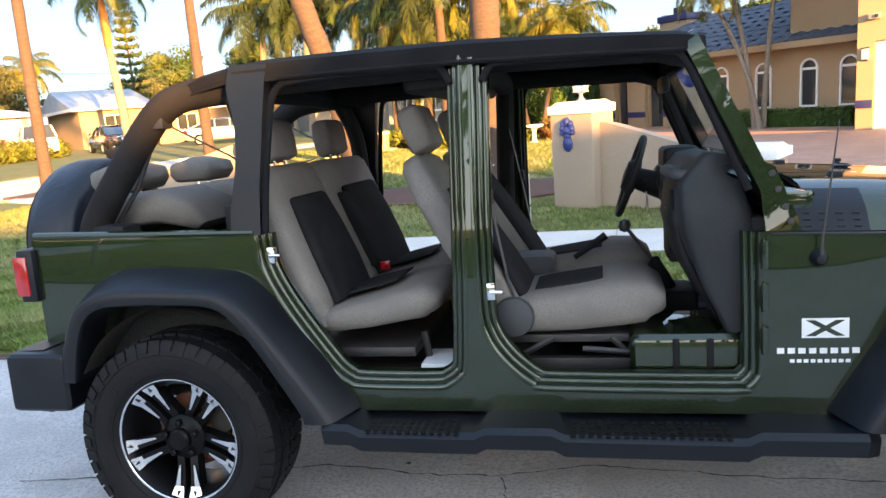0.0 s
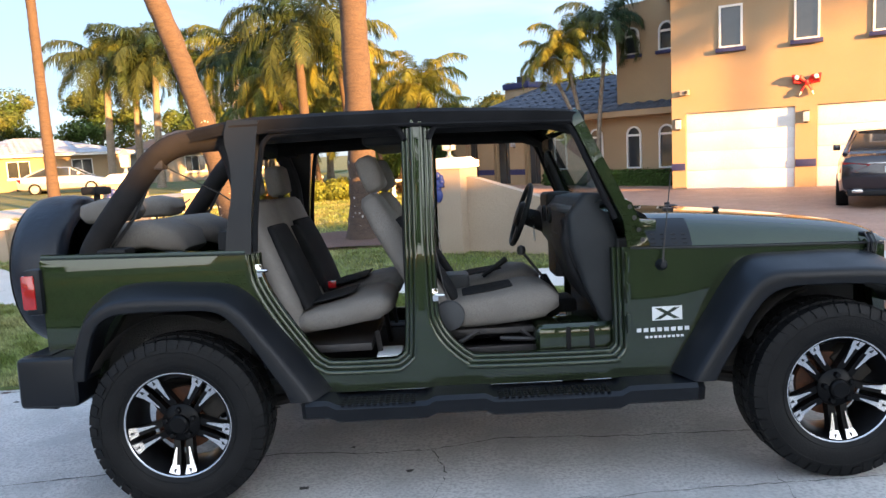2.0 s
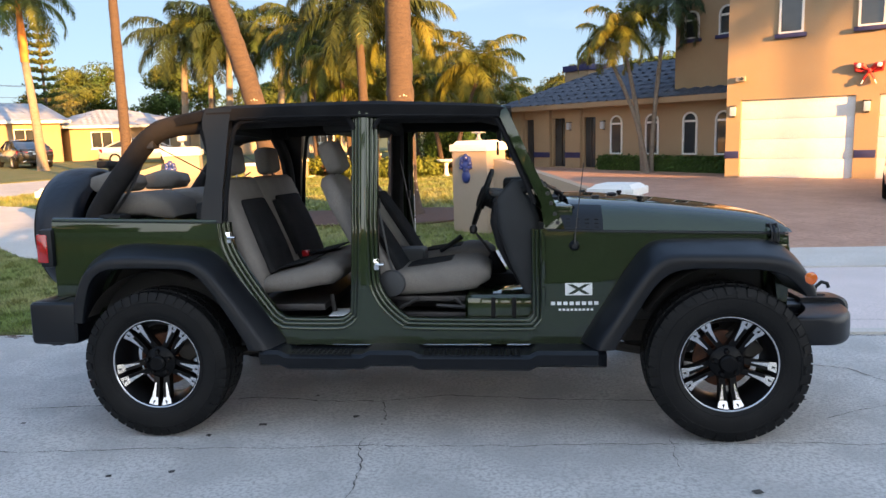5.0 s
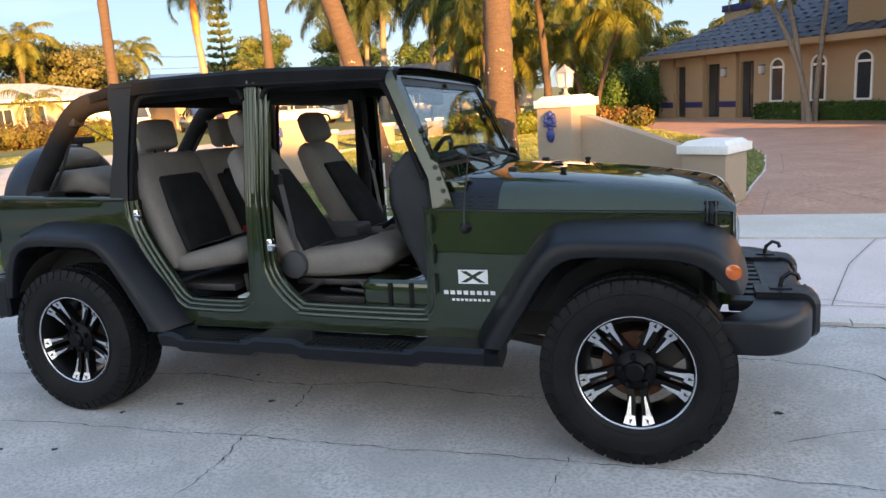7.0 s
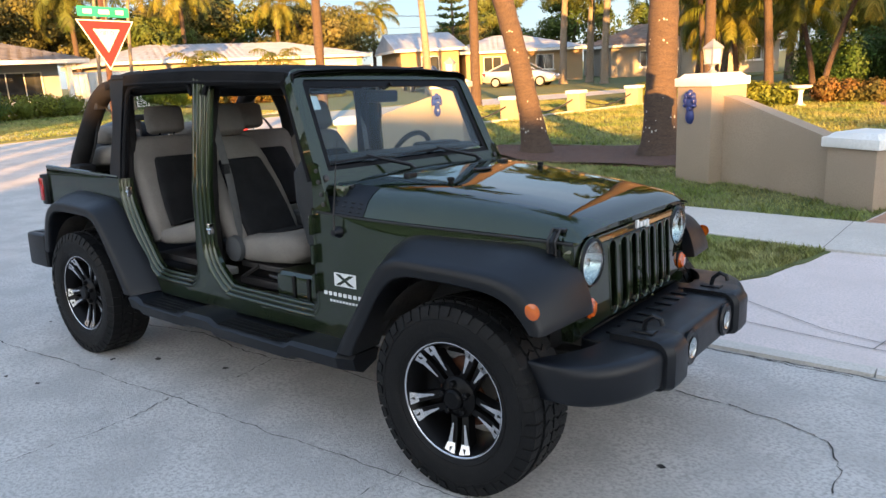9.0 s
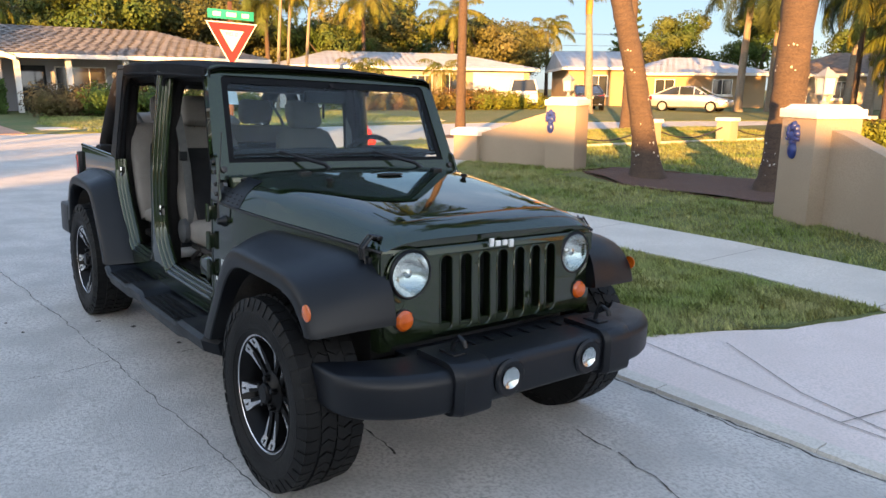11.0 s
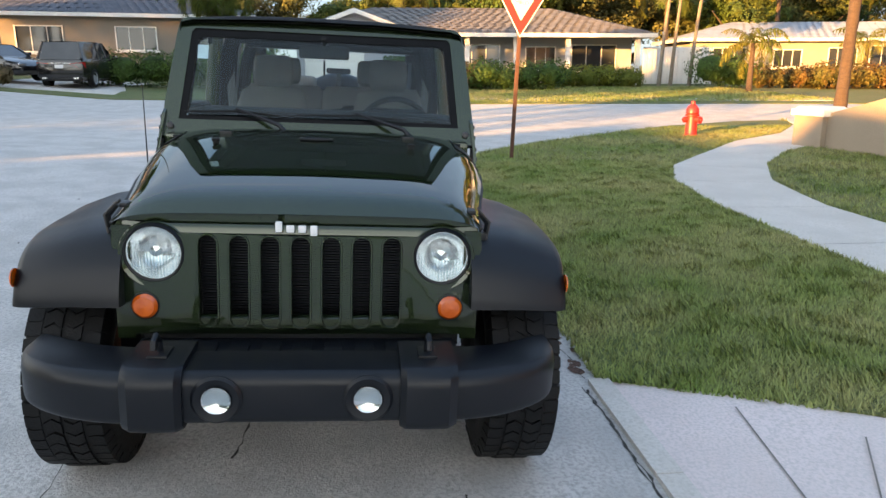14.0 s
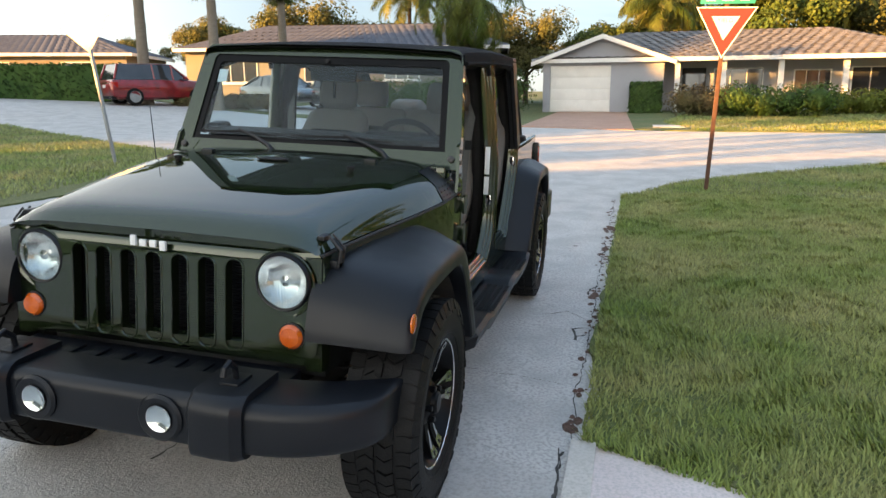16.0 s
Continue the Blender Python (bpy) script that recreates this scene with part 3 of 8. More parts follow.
cracks = Geo()
for i, (pts, w) in enumerate([([(-2.6, -0.51), (-2.1, -0.44), (-1.2, -0.27), (-0.85, -0.33), (-0.38, -0.31), (-0.02, -0.18), (0.57, -0.24), (1.6, -0.29)], 0.0045), ([(-0.36, -0.32), (-0.3, -0.64), (-0.36, -1.02), (-0.29, -1.5), (-0.36, -1.9), (-0.4, -2.7)], 0.0042),
                              ([(-9.2, -2.0), (-5.6, -1.38), (-2.1, -1.14), (-0.4, -1.01), (1.1, -0.93), (2.6, -0.9)], 0.0028), ([(2.12, 0.58), (2.35, 0.52), (2.58, 0.40), (2.68, 0.15), (2.68, -0.1)], 0.004), ([(1.22, -0.8), (1.16, -1.25)], 0.003),
                              ([(2.08, -0.55), (2.34, -0.39), (2.7, -0.25)], 0.0035), ([(1.83, 0.59), (2.12, 0.57)], 0.004), ([(-1.0, 1.0), (-1.1, 1.2), (-0.9, 1.38)], 0.006), ([(0.16, 0.72), (0.17, 0.9), (0.2, 1.1), (0.25, 1.36)], 0.004), ([(0.95, 1.335), (2.0, 1.345), (3.4, 1.335), (6.0, 1.34), (10.0, 1.335)], 0.007), ([(0.92, 1.31), (1.6, 1.325), (2.6, 1.31)], 0.005), ([(-6.6, 1.36), (-4.0, 1.345), (-2.0, 1.335), (0.0, 1.34), (0.85, 1.35)], 0.004), ([(-0.45, 1.40), (-0.52, 1.28), (-0.72, 1.26), (-0.8, 1.39)], 0.010), ([(-0.60, 1.27), (-0.68, 1.37)], 0.008), ([(-1.5, 1.38), (-1.62, 1.29), (-1.8, 1.30), (-1.92, 1.38)], 0.010), ([(-2.9, 1.38), (-3.1, 1.27), (-3.4, 1.38)], 0.012)]):
    crack_line(cracks, pts, w, i)
thing("road_cracks", "jagged hairline cracks in the concrete road", "cracks", kind="stuff", geo=cracks, mat=M_crack)
rnd = random.Random(4)
chips = Geo()
for i in range(46):
    x, y, r = rnd.uniform(-4, 5), rnd.uniform(-4.4, 1.2), rnd.uniform(0.008, 0.022)
    a = rnd.uniform(0, 6)
    chips.add([(x + r * rnd.uniform(0.6, 1.6) * math.cos(a + k), y + r * math.sin(a + k), g(x, y) + 0.003 + 0.004 * (k % 2)) for k in range(6)], [tuple(range(6))])
thing("leaf_scraps", "small dark scraps and pits on the road", "debris", kind="stuff", geo=chips, mat=M_crack)
# broken asphalt edge along the lawn
edge = Geo()
for i in range(110):
    x = rnd.uniform(-6.5, 0.8)
    y, r = 1.36 + rnd.gauss(0, 0.03), rnd.uniform(0.008, 0.026) + 0.05 * max(0.0, noise.noise((x * 1.7, 0, 4)))
    edge.add([(x + r * 1.8 * math.cos(k * 1.05) * rnd.uniform(0.6, 1.2), y + r * math.sin(k * 1.05) * rnd.uniform(0.6, 1.2), g(x, y) + 0.006) for k in range(6)], [tuple(range(6))])
thing("crumbled_edge", "crumbled dark gaps along the road edge", "debris", kind="stuff", geo=edge, mat=M_mulch)


# ---- grass blades ----
def blades(name, poly, count, h, seed, label, keep=None, wide=0.005):
    rs = np.random.RandomState(seed)
    xs, ys = [p[0] for p in poly], [p[1] for p in poly]
    parts = []
    while sum(map(len, parts)) < count:
        q = np.stack([rs.uniform(min(xs), max(xs), 60000), rs.uniform(min(ys), max(ys), 60000)], 1)
        q = q[within(q, poly) & ~within(q, WALK)]
        parts.append(q if keep is None else q[keep(q[:, 0], q[:, 1])])
    q = np.concatenate(parts)[:count]
    p = np.column_stack([q, [g(x, y) for x, y in q]])
    n = len(p)
    lump = 0.5 + 0.5 * np.sin(q[:, 0] * 9.1 + 2.0 * np.sin(q[:, 1] * 5.3)) * np.sin(q[:, 1] * 8.3 + 1.7 * np.sin(q[:, 0] * 6.1))
    a, tilt, hh = rs.uniform(0, 6.28, n) * 0.55 + 3.5 * lump, rs.uniform(0.2, 1.5, n), h * rs.uniform(0.45, 1.2, n) * (0.7 + 0.6 * lump)
    w = wide * rs.uniform(0.6, 1.5, n)
    side = np.stack([-np.sin(a), np.cos(a), 0 * a], 1) * w[:, None]
    tip = np.stack([np.cos(a) * tilt * hh, np.sin(a) * tilt * hh, hh], 1)
    q = p + np.array([0, 0, 0.015])
    v = np.stack([q - side, q + side, q + tip * 0.55 + side * 0.7, q + tip], 1).reshape(-1, 3)
    me = bpy.data.meshes.new(name)
    me.vertices.add(4 * n)
    me.vertices.foreach_set("co", v.ravel().astype(np.float32))
    k = np.arange(n) * 4
    tri = np.stack([k, k + 1, k + 2, k, k + 2, k + 3], 1).ravel()
    me.loops.add(6 * n)
    me.loops.foreach_set("vertex_index", tri.astype(np.int32))
    me.polygons.add(2 * n)
    me.polygons.foreach_set("loop_start", (np.arange(2 * n) * 3).astype(np.int32))
    me.update(calc_edges=True)
    me.materials.append(M_blade)
    return tagged(new(name, me), label, "grass", kind="stuff")


blades("grass", [(0.86, 1.40), (1.65, 2.95), (1.94, 3.98), (-5.0, 4.4), (-6.9, 5.2), (-6.9, 1.45)], 150000, 0.052, 1, "coarse green grass blades of the lawn")
blades("grass", LAWN, 90000, 0.055, 2, "short green grass blades of the lawn further back", keep=lambda x, y: (x > -11.5) & (y < 10.5) & ~((y < 4.3) & (x > -6.9)) & ~((x > -5.3) & (x < -0.4) & (y > 7.9)))

blades("grass", LAWN, 80000, 0.075, 3, "sunlit grass blades of the garden lawn", keep=lambda x, y: (y >= 10.5) & (y < 24), wide=0.010)
blades("grass", [(-19.6, 3.4), (-20.0, 17), (-29.5, 17), (-31.5, 4.2), (-24, 2.6)], 45000, 0.09, 4, "sunlit grass blades across the street", wide=0.015)
blades("grass", [(-9.4, -7.2), (-10.6, -9.0), (-12.6, -12.4), (-14.5, -17), (-3, -17), (-2, -5.7), (-7.5, -6.1)], 45000, 0.07, 5, "grass blades of the opposite corner lawn", wide=0.010)

# ---- walls of the corner lot ----
def lantern(m, label):
    t = thing("post_lantern", label, "lantern", m @ Matrix.Scale(0.8, 4))
    part("base", Geo().lathe([(0.07, 0), (0.075, 0.02), (0.04, 0.05), (0.03, 0.10), (0.05, 0.13), (0.10, 0.15)], 16), M_galv, t)
    cage = Geo()
    for sx, sy in ((1, 1), (1, -1), (-1, 1), (-1, -1)):
        cage.tube([(0.085 * sx, 0.085 * sy, 0.15), (0.105 * sx, 0.105 * sy, 0.40)], 0.009, 6)
    cage.box((-0.10, -0.10, 0.145), (0.10, 0.10, 0.16)).box((-0.12, -0.12, 0.395), (0.12, 0.12, 0.415))
    part("cage", cage, M_galv, t)
    part("pane", Geo().box((-0.078, -0.078, 0.16), (0.078, 0.078, 0.395), None, 0.0, 1.2), M_lamp_glass, t, "frosted white lantern glass")
    part("roof", Geo().lathe([(0.165, 0.415), (0.15, 0.43), (0.07, 0.50), (0.03, 0.52), (0.025, 0.545), (0.0, 0.555)], 4, Matrix.Rotation(radians(45), 4, "Z")), M_galv, t)
    return t


def blue_plaque(m):
    """A raised ceramic ornament on a wall, in its local x (along) and z (up)."""
    g1 = Geo()
    for cx, cz, rx, rz in ((0, 0.10, 0.075, 0.11), (0, 0.27, 0.095, 0.075), (-0.07, 0.30, 0.045, 0.05), (0.07, 0.30, 0.045, 0.05), (-0.06, 0.36, 0.04, 0.055), (0.06, 0.36, 0.04, 0.055), (0, 0.39, 0.05, 0.065), (-0.075, 0.24, 0.04, 0.03), (0.075, 0.24, 0.04, 0.03), (0, 0.20, 0.055, 0.05)):
        g1.lathe([(0.001, 0.05), (0.55, 0.045), (0.85, 0.028), (1, 0)], 14, Matrix.Translation((cx, 0, cz)) @ Matrix.Rotation(radians(90), 4, "X") @ Matrix.Diagonal((rx, rz, 1, 1)))
    return thing("wall_ornament", "dark blue glazed pineapple-shaped ornament on the wall", "ornament", m, geo=g1, mat=M_blue)


def entrance_wall(m, flip, label):
    """A tall pillar, a wall sloping down, and a low end pillar, all with white caps; local x runs along it."""
    s = -1 if flip else 1
    t = thing("entrance_wall", label, "garden wall", m)
    cap = lambda x0, x1, y0, y1, z: Geo().box((min(x0, x1), y0, z), (max(x0, x1), y1, z + 0.11), None, 0.012).box((min(x0, x1) + 0.03, y0 + 0.03, z + 0.105), (max(x0, x1) - 0.03, y1 - 0.03, z + 0.16), None, 0.0, 0.8)
    pil = part("pillar", Geo().box((min(0, 0.62 * s), 0.0, -0.15), (max(0, 0.62 * s), 0.62, 1.27), None, 0.008), M_stucco_wall, t)
    part("cap", cap(-0.03 * s, 0.65 * s, -0.03, 0.65, 1.27), M_white, pil, "white painted cap")
    low = part("end_pillar", Geo().box((min(2.26 * s, 2.84 * s), 0.10, -0.30), (max(2.26 * s, 2.84 * s), 0.70, 0.61), None, 0.008), M_stucco_wall, t)
    part("cap", cap(2.21 * s, 2.89 * s, 0.05, 0.75, 0.61), M_white, low, "white painted cap")
    outl = [(0.61 * s, -0.3), (0.61 * s, 1.14), (0.80 * s, 1.10), (2.27 * s, 0.66), (2.27 * s, -0.3)]
    part("sloping_wall", Geo().slab(outl, [], lambda u, v, w: (u, w, v), 0.22, 0.44), M_stucco_wall, t)
    return t


WALL_A = pose(-0.55, 7.02, 0.03, 0, 0, -27)
entrance_wall(WALL_A, False, "beige stucco entrance wall sloping from a tall to a low pillar, white caps")
blue_plaque(WALL_A @ pose(0.25, -0.002, 0.78))
lantern(WALL_A @ pose(0.31, 0.31, 1.43), "grey metal lantern with frosted panes on the wall pillar")
WALL_B = pose(-5.45, 8.72, 0.05, 0, 0, 18)
entrance_wall(WALL_B, True, "sunlit beige stucco entrance wall beside the footpath, white caps")
blue_plaque(WALL_B @ pose(-0.52, -0.002, 0.74))
lantern(WALL_B @ pose(-0.31, 0.31, 1.43), "grey metal lantern with frosted panes on the sunlit pillar")
# low posts with chains along the street
post = thing("chain_post", "low beige stucco post with white cap", "post", pose(-9.0, 12.1, g(-9.0, 12.1)), group="chain posts along the street")
part("shaft", Geo().box((-0.22, -0.22, -0.15), (0.22, 0.22, 0.62), None, 0.008), M_stucco_wall, post)
part("cap", Geo().box((-0.26, -0.26, 0.62), (0.26, 0.26, 0.72), None, 0.012), M_white, post, "white painted cap")
POSTS = [(-9.0, 12.1), (-8.45, 15.2), (-7.95, 18.3), (-7.3, 21.3), (-6.5, 24.3), (-5.7, 27.3)]
for x, y in POSTS[1:]:
    copy_thing(post, pose(x, y, g(x, y)))
for (xa, ya), (xb, yb) in zip(POSTS, POSTS[1:]):
    k = [(xa + (xb - xa) * i / 16, ya + (yb - ya) * i / 16, g(xa, ya) + 0.50 - 0.34 * math.sin(math.pi * i / 16)) for i in range(17)]
    thing("chain", "dark sagging chain hung between low posts", "chain", group="chains between posts", geo=Geo().tube(k[1:-1], 0.022, 6), mat=M_iron)
edging = Geo()
for (xa, ya), (xb, yb) in zip(POSTS, POSTS[1:]):
    m = Matrix.Translation(((xa + xb) / 2, (ya + yb) / 2, g(xa, ya))) @ Matrix.Rotation(math.atan2(yb - ya, xb - xa), 4, "Z")
    edging.box((-math.dist((xa, ya), (xb, yb)) / 2 + 0.2, -0.07, -0.1), (math.dist((xa, ya), (xb, yb)) / 2 - 0.2, 0.07, 0.08), m)
thing("edging", "low pale concrete edging between the posts", "edging", kind="structure", geo=edging, mat=M_walk)
# mulch beds
patch("mulch_bed", [(-5.4, 8.9), (-4.7, 8.4), (-3.6, 7.9), (-2.4, 7.8), (-1.1, 7.8), (-0.5, 8.3), (-0.3, 9.2), (-0.7, 10.1), (-1.8, 10.6), (-3.0, 10.2), (-4.2, 10.2), (-5.3, 9.8)], M_mulch, 0.05, "dark brown mulch bed round the palm trunks", "mulch bed", step=0.4, rag=0.06, kind="", bumps=0.05)
patch("mulch_bed", [(-13.7, 11.4), (-12.9, 11.2), (-12.6, 11.7), (-12.9, 12.4), (-13.6, 12.5)], M_mulch, 0.045, "small brown mulch ring at a palm trunk", "mulch bed", step=0.4, rag=0.04, kind="", bumps=0.03)


# ---- plants ----
def frond(geo, origin, az, rise, length, droop, width, leaflets, rnd, seg=9, vee=0.5, hang=0.55):
    """One feather frond: a drooping midrib with leaflets on both sides."""
    d, p, el, pts = Vector((math.cos(az), math.sin(az), 0)), Vector(origin), rise, []
    for i in range(seg + 1):
        pts.append(p.copy())
        el -= droop / seg * (0.5 + i / seg)
        p = p + (d * math.cos(el) + Vector((0, 0, math.sin(el)))) * (length / seg)
    side0 = Vector((-d.y, d.x, 0))
    for a, b in zip(pts, pts[1:]):
        w = 0.022
        geo.add([a - side0 * w, a + side0 * w, b + side0 * w * 0.8, b - side0 * w * 0.8], [(0, 1, 2, 3)])
    for i in range(leaflets):
        t = 0.10 + 0.9 * i / leaflets
        k = t * seg
        j = min(int(k), seg - 1)
        q = pts[j].lerp(pts[j + 1], k - j)
        fwd = (pts[j + 1] - pts[j]).normalized()
        ln = width * (math.sin(math.pi * min(1, 0.12 + t * 0.85)) ** 0.6) * rnd.uniform(0.8, 1.15)
        for s in (-1, 1):
            dirn = (side0 * s * 0.8 + fwd * rnd.uniform(0.35, 0.7) + Vector((0, 0, rnd.uniform(-0.6, 0.1) * vee * 2))).normalized()
            tip = q + dirn * ln + Vector((0, 0, -hang * ln * rnd.uniform(0.3, 1.7)))
            mid = q + dirn * ln * 0.5
            w = fwd * 0.022 * rnd.uniform(0.8, 1.3)
            geo.add([q - w * 0.5, q + w * 0.5, mid + w, tip, mid - w], [(0, 1, 2, 4), (4, 2, 3)])


def crown_mesh(name, mat, fronds, length, seed, droop=1.95, width=0.55, leaflets=34, top=1.3):
    geo, rnd = Geo(), random.Random(seed)
    for i in range(fronds):
        az = i * 2.399 + rnd.uniform(-0.2, 0.2)
        rise = top - 1.75 * (i / fronds) + rnd.uniform(-0.2, 0.2)
        frond(geo, (0.05 * math.cos(az), 0.05 * math.sin(az), 0.0), az, rise, length * rnd.uniform(0.85, 1.1), droop * rnd.uniform(0.8, 1.15), width, leaflets, rnd)
    return geo.data(name, mat, 0, False)


CROWNS = {"green": crown_mesh("crown", M_frond, 19, 3.1, 3, leaflets=92, width=0.66), "dark": crown_mesh("crown", M_frond_dark, 20, 3.1, 5, leaflets=92, width=0.66), "gold": crown_mesh("crown", M_frond_sunlit, 18, 2.7, 7, width=0.58, leaflets=84),
          "small": crown_mesh("crown", M_frond_sunlit, 13, 1.7, 9, width=0.38, leaflets=26), "hanging": crown_mesh("crown", M_frond, 30, 3.3, 13, leaflets=84, width=0.62, droop=2.7, top=1.0), "low": crown_mesh("crown", M_frond_dark, 15, 1.5, 11, width=0.4, leaflets=24, droop=1.5)}


def palm(x, y, h, r, kind, label, lean=(0, 0), shaft=0.0, flare=1.35, bark=None, dry=False, scale=1.0, z=None, spin=0.0):
    """A palm: ringed tapered trunk, smooth crownshaft and a crown of feather fronds."""
    z0 = g(x, y) if z is None else z
    t = thing("palm_tree", label, "palm tree", pose(x, y, z0))
    rows, n, rr = [], 16, random.Random(int(x * 91 + y * 37))
    path = lambda s: (lean[0] * s * (0.35 + 0.65 * s), lean[1] * s * (0.35 + 0.65 * s), -0.1 + (h + 0.1) * s)
    K = max(14, int(h / 0.16))
    for i in range(K + 1):
        s = i / K
        px, py, pz = path(s)
        q = r * (1 + (flare - 1) * math.exp(-s * h / 0.35)) * (1 - 0.28 * s) * (1 + 0.03 * math.sin(i * 2.2) + rr.uniform(-0.02, 0.02))
        rows.append([(px + q * math.cos(2 * math.pi * j / n) * (1 + 0.05 * math.sin(3 * j + i)), py + q * math.sin(2 * math.pi * j / n), pz) for j in range(n)])
    part("trunk", Geo().loft(rows, ring=True, caps=True), bark or M_trunk, t, angle=50)
    tx, ty, tz = path(1.0)
    if shaft:
        part("crownshaft", Geo().tube([(tx, ty, tz - 0.05), (tx, ty, tz + shaft * 0.3), (tx + lean[0] * 0.05, ty + lean[1] * 0.05, tz + shaft)], [r * 0.80, r * 0.88, r * 0.4], 14), M_shaft_dry if dry else M_shaft, t, "dry orange frond bases" if dry else "smooth green crownshaft")
    part("crown", CROWNS[kind], None, t, m=Matrix.Translation((tx, ty, tz + shaft)) @ Matrix.Rotation(spin + x, 4, "Z") @ Matrix.Scale(scale, 4))
    return t


def leaves_blob(geo, c, r, count, size, rnd, flat=1.0):
    """Leaf quads over the outside of an uneven clump."""
    for i in range(count):
        d = Vector((rnd.gauss(0, 1), rnd.gauss(0, 1), rnd.gauss(0, 1))).normalized()
        k = (1 + 0.35 * noise.noise(d * 2.3 + Vector(c))) * rnd.uniform(0.72, 1.02)
        p = Vector((c[0] + d.x * r[0] * k, c[1] + d.y * r[1] * k, c[2] + d.z * r[2] * k))
        u = d.cross(Vector((rnd.uniform(-1, 1), rnd.uniform(-1, 1), rnd.uniform(-1, 1)))).normalized()
        w = (d * rnd.uniform(0.0, 0.9) + u.cross(d)).normalized()
        s = size * rnd.uniform(0.6, 1.4)
        geo.add([p - u * s * 0.4, p + w * s * 0.5 - u * 0.05 * s, p + u * s * 0.45 + w * 0.2 * s, p - w * s * 0.5], [(0, 1, 2, 3)])


def tree_mesh(seed, mat, h, spread, clumps=30, per=520, size=0.19):
    geo, rnd = Geo(), random.Random(seed)
    for i in range(clumps):
        a, k = rnd.uniform(0, 6.28), rnd.uniform(0.15, 1.0)
        c = (spread * k * math.cos(a), spread * k * math.sin(a), h * rnd.uniform(0.45, 0.95) - 0.25 * h * k * k)
        q = spread * rnd.uniform(0.2, 0.42)
        leaves_blob(geo, c, (q, q, q * 0.75), per, size, rnd)
    return geo.data("crown", mat, 0, False)


TREES = [tree_mesh(1, M_leaf, 6.5, 3.6), tree_mesh(2, M_leaf_dry, 6.0, 3.4), tree_mesh(3, M_leaf, 8.0, 3.6, 32), tree_mesh(4, M_leaf_dry, 7.5, 4.2, 34)]
limbs = Geo()
limbs.tube([(0, 0, -0.2), (0.1, 0.05, 1.4), (0.05, 0.1, 3.0), (0.2, 0.0, 4.6)], [0.24, 0.19, 0.15, 0.07], 9)
for a, z0, l in ((0.3, 1.8, 2.4), (2.0, 2.2, 2.2), (3.6, 1.9, 2.5), (5.0, 2.6, 2.0)):
    limbs.tube([(0.07, 0.08, z0), (l * 0.5 * math.cos(a), l * 0.5 * math.sin(a), z0 + 1.1), (l * math.cos(a), l * math.sin(a), z0 + 1.9)], [0.11, 0.07, 0.03], 7)
TREE_WOOD = limbs.data("trunk", M_bark)


def tree(x, y, v, s, label="leafy broad tree with a dense uneven crown", spin=0.0):
    t = thing("tree", label, "tree", pose(x, y, g(x, y)) @ Matrix.Rotation(spin, 4, "Z") @ Matrix.Scale(s, 4), group="background trees")
    part("trunk", TREE_WOOD, None, t)
    part("crown", TREES[v], None, t)
    return t


def shrub(x, y, r, mat, label, count=260, size=0.13, name="shrub", z=None):
    geo, rnd = Geo(), random.Random(int(x * 131 + y * 71))
    k = max(1, int(max(r[0], r[1]) / r[2] * 1.2))
    for i in range(k + 1):
        f = (i / k - 0.5) if k else 0
        c = (2 * f * max(0, r[0] - r[2] * 0.6) if r[0] > r[1] else rnd.uniform(-0.1, 0.1), 2 * f * max(0, r[1] - r[2] * 0.6) if r[1] >= r[0] else rnd.uniform(-0.1, 0.1), r[2] * rnd.uniform(0.7, 0.95))
        leaves_blob(geo, c, (min(r[0], r[2] * 1.25), min(r[1], r[2] * 1.25), r[2] * 0.95), count, size, rnd)
        core = [(c[0] + min(r[0], r[2] * 1.25) * 0.6 * math.cos(a) * math.cos(b), c[1] + min(r[1], r[2] * 1.25) * 0.6 * math.sin(a) * math.cos(b), c[2] + r[2] * 0.62 * math.sin(b)) for b in (-1.2, -0.6, 0, 0.6, 1.2) for a in (0, 0.79, 1.57, 2.36, 3.14, 3.93, 4.71, 5.5)]
        geo.loft([core[8 * q:8 * q + 8] for q in range(5)], ring=True, caps=True)
    return thing(name, label, name, pose(x, y, g(x, y) if z is None else z), geo=geo, mat=mat, angle=0)


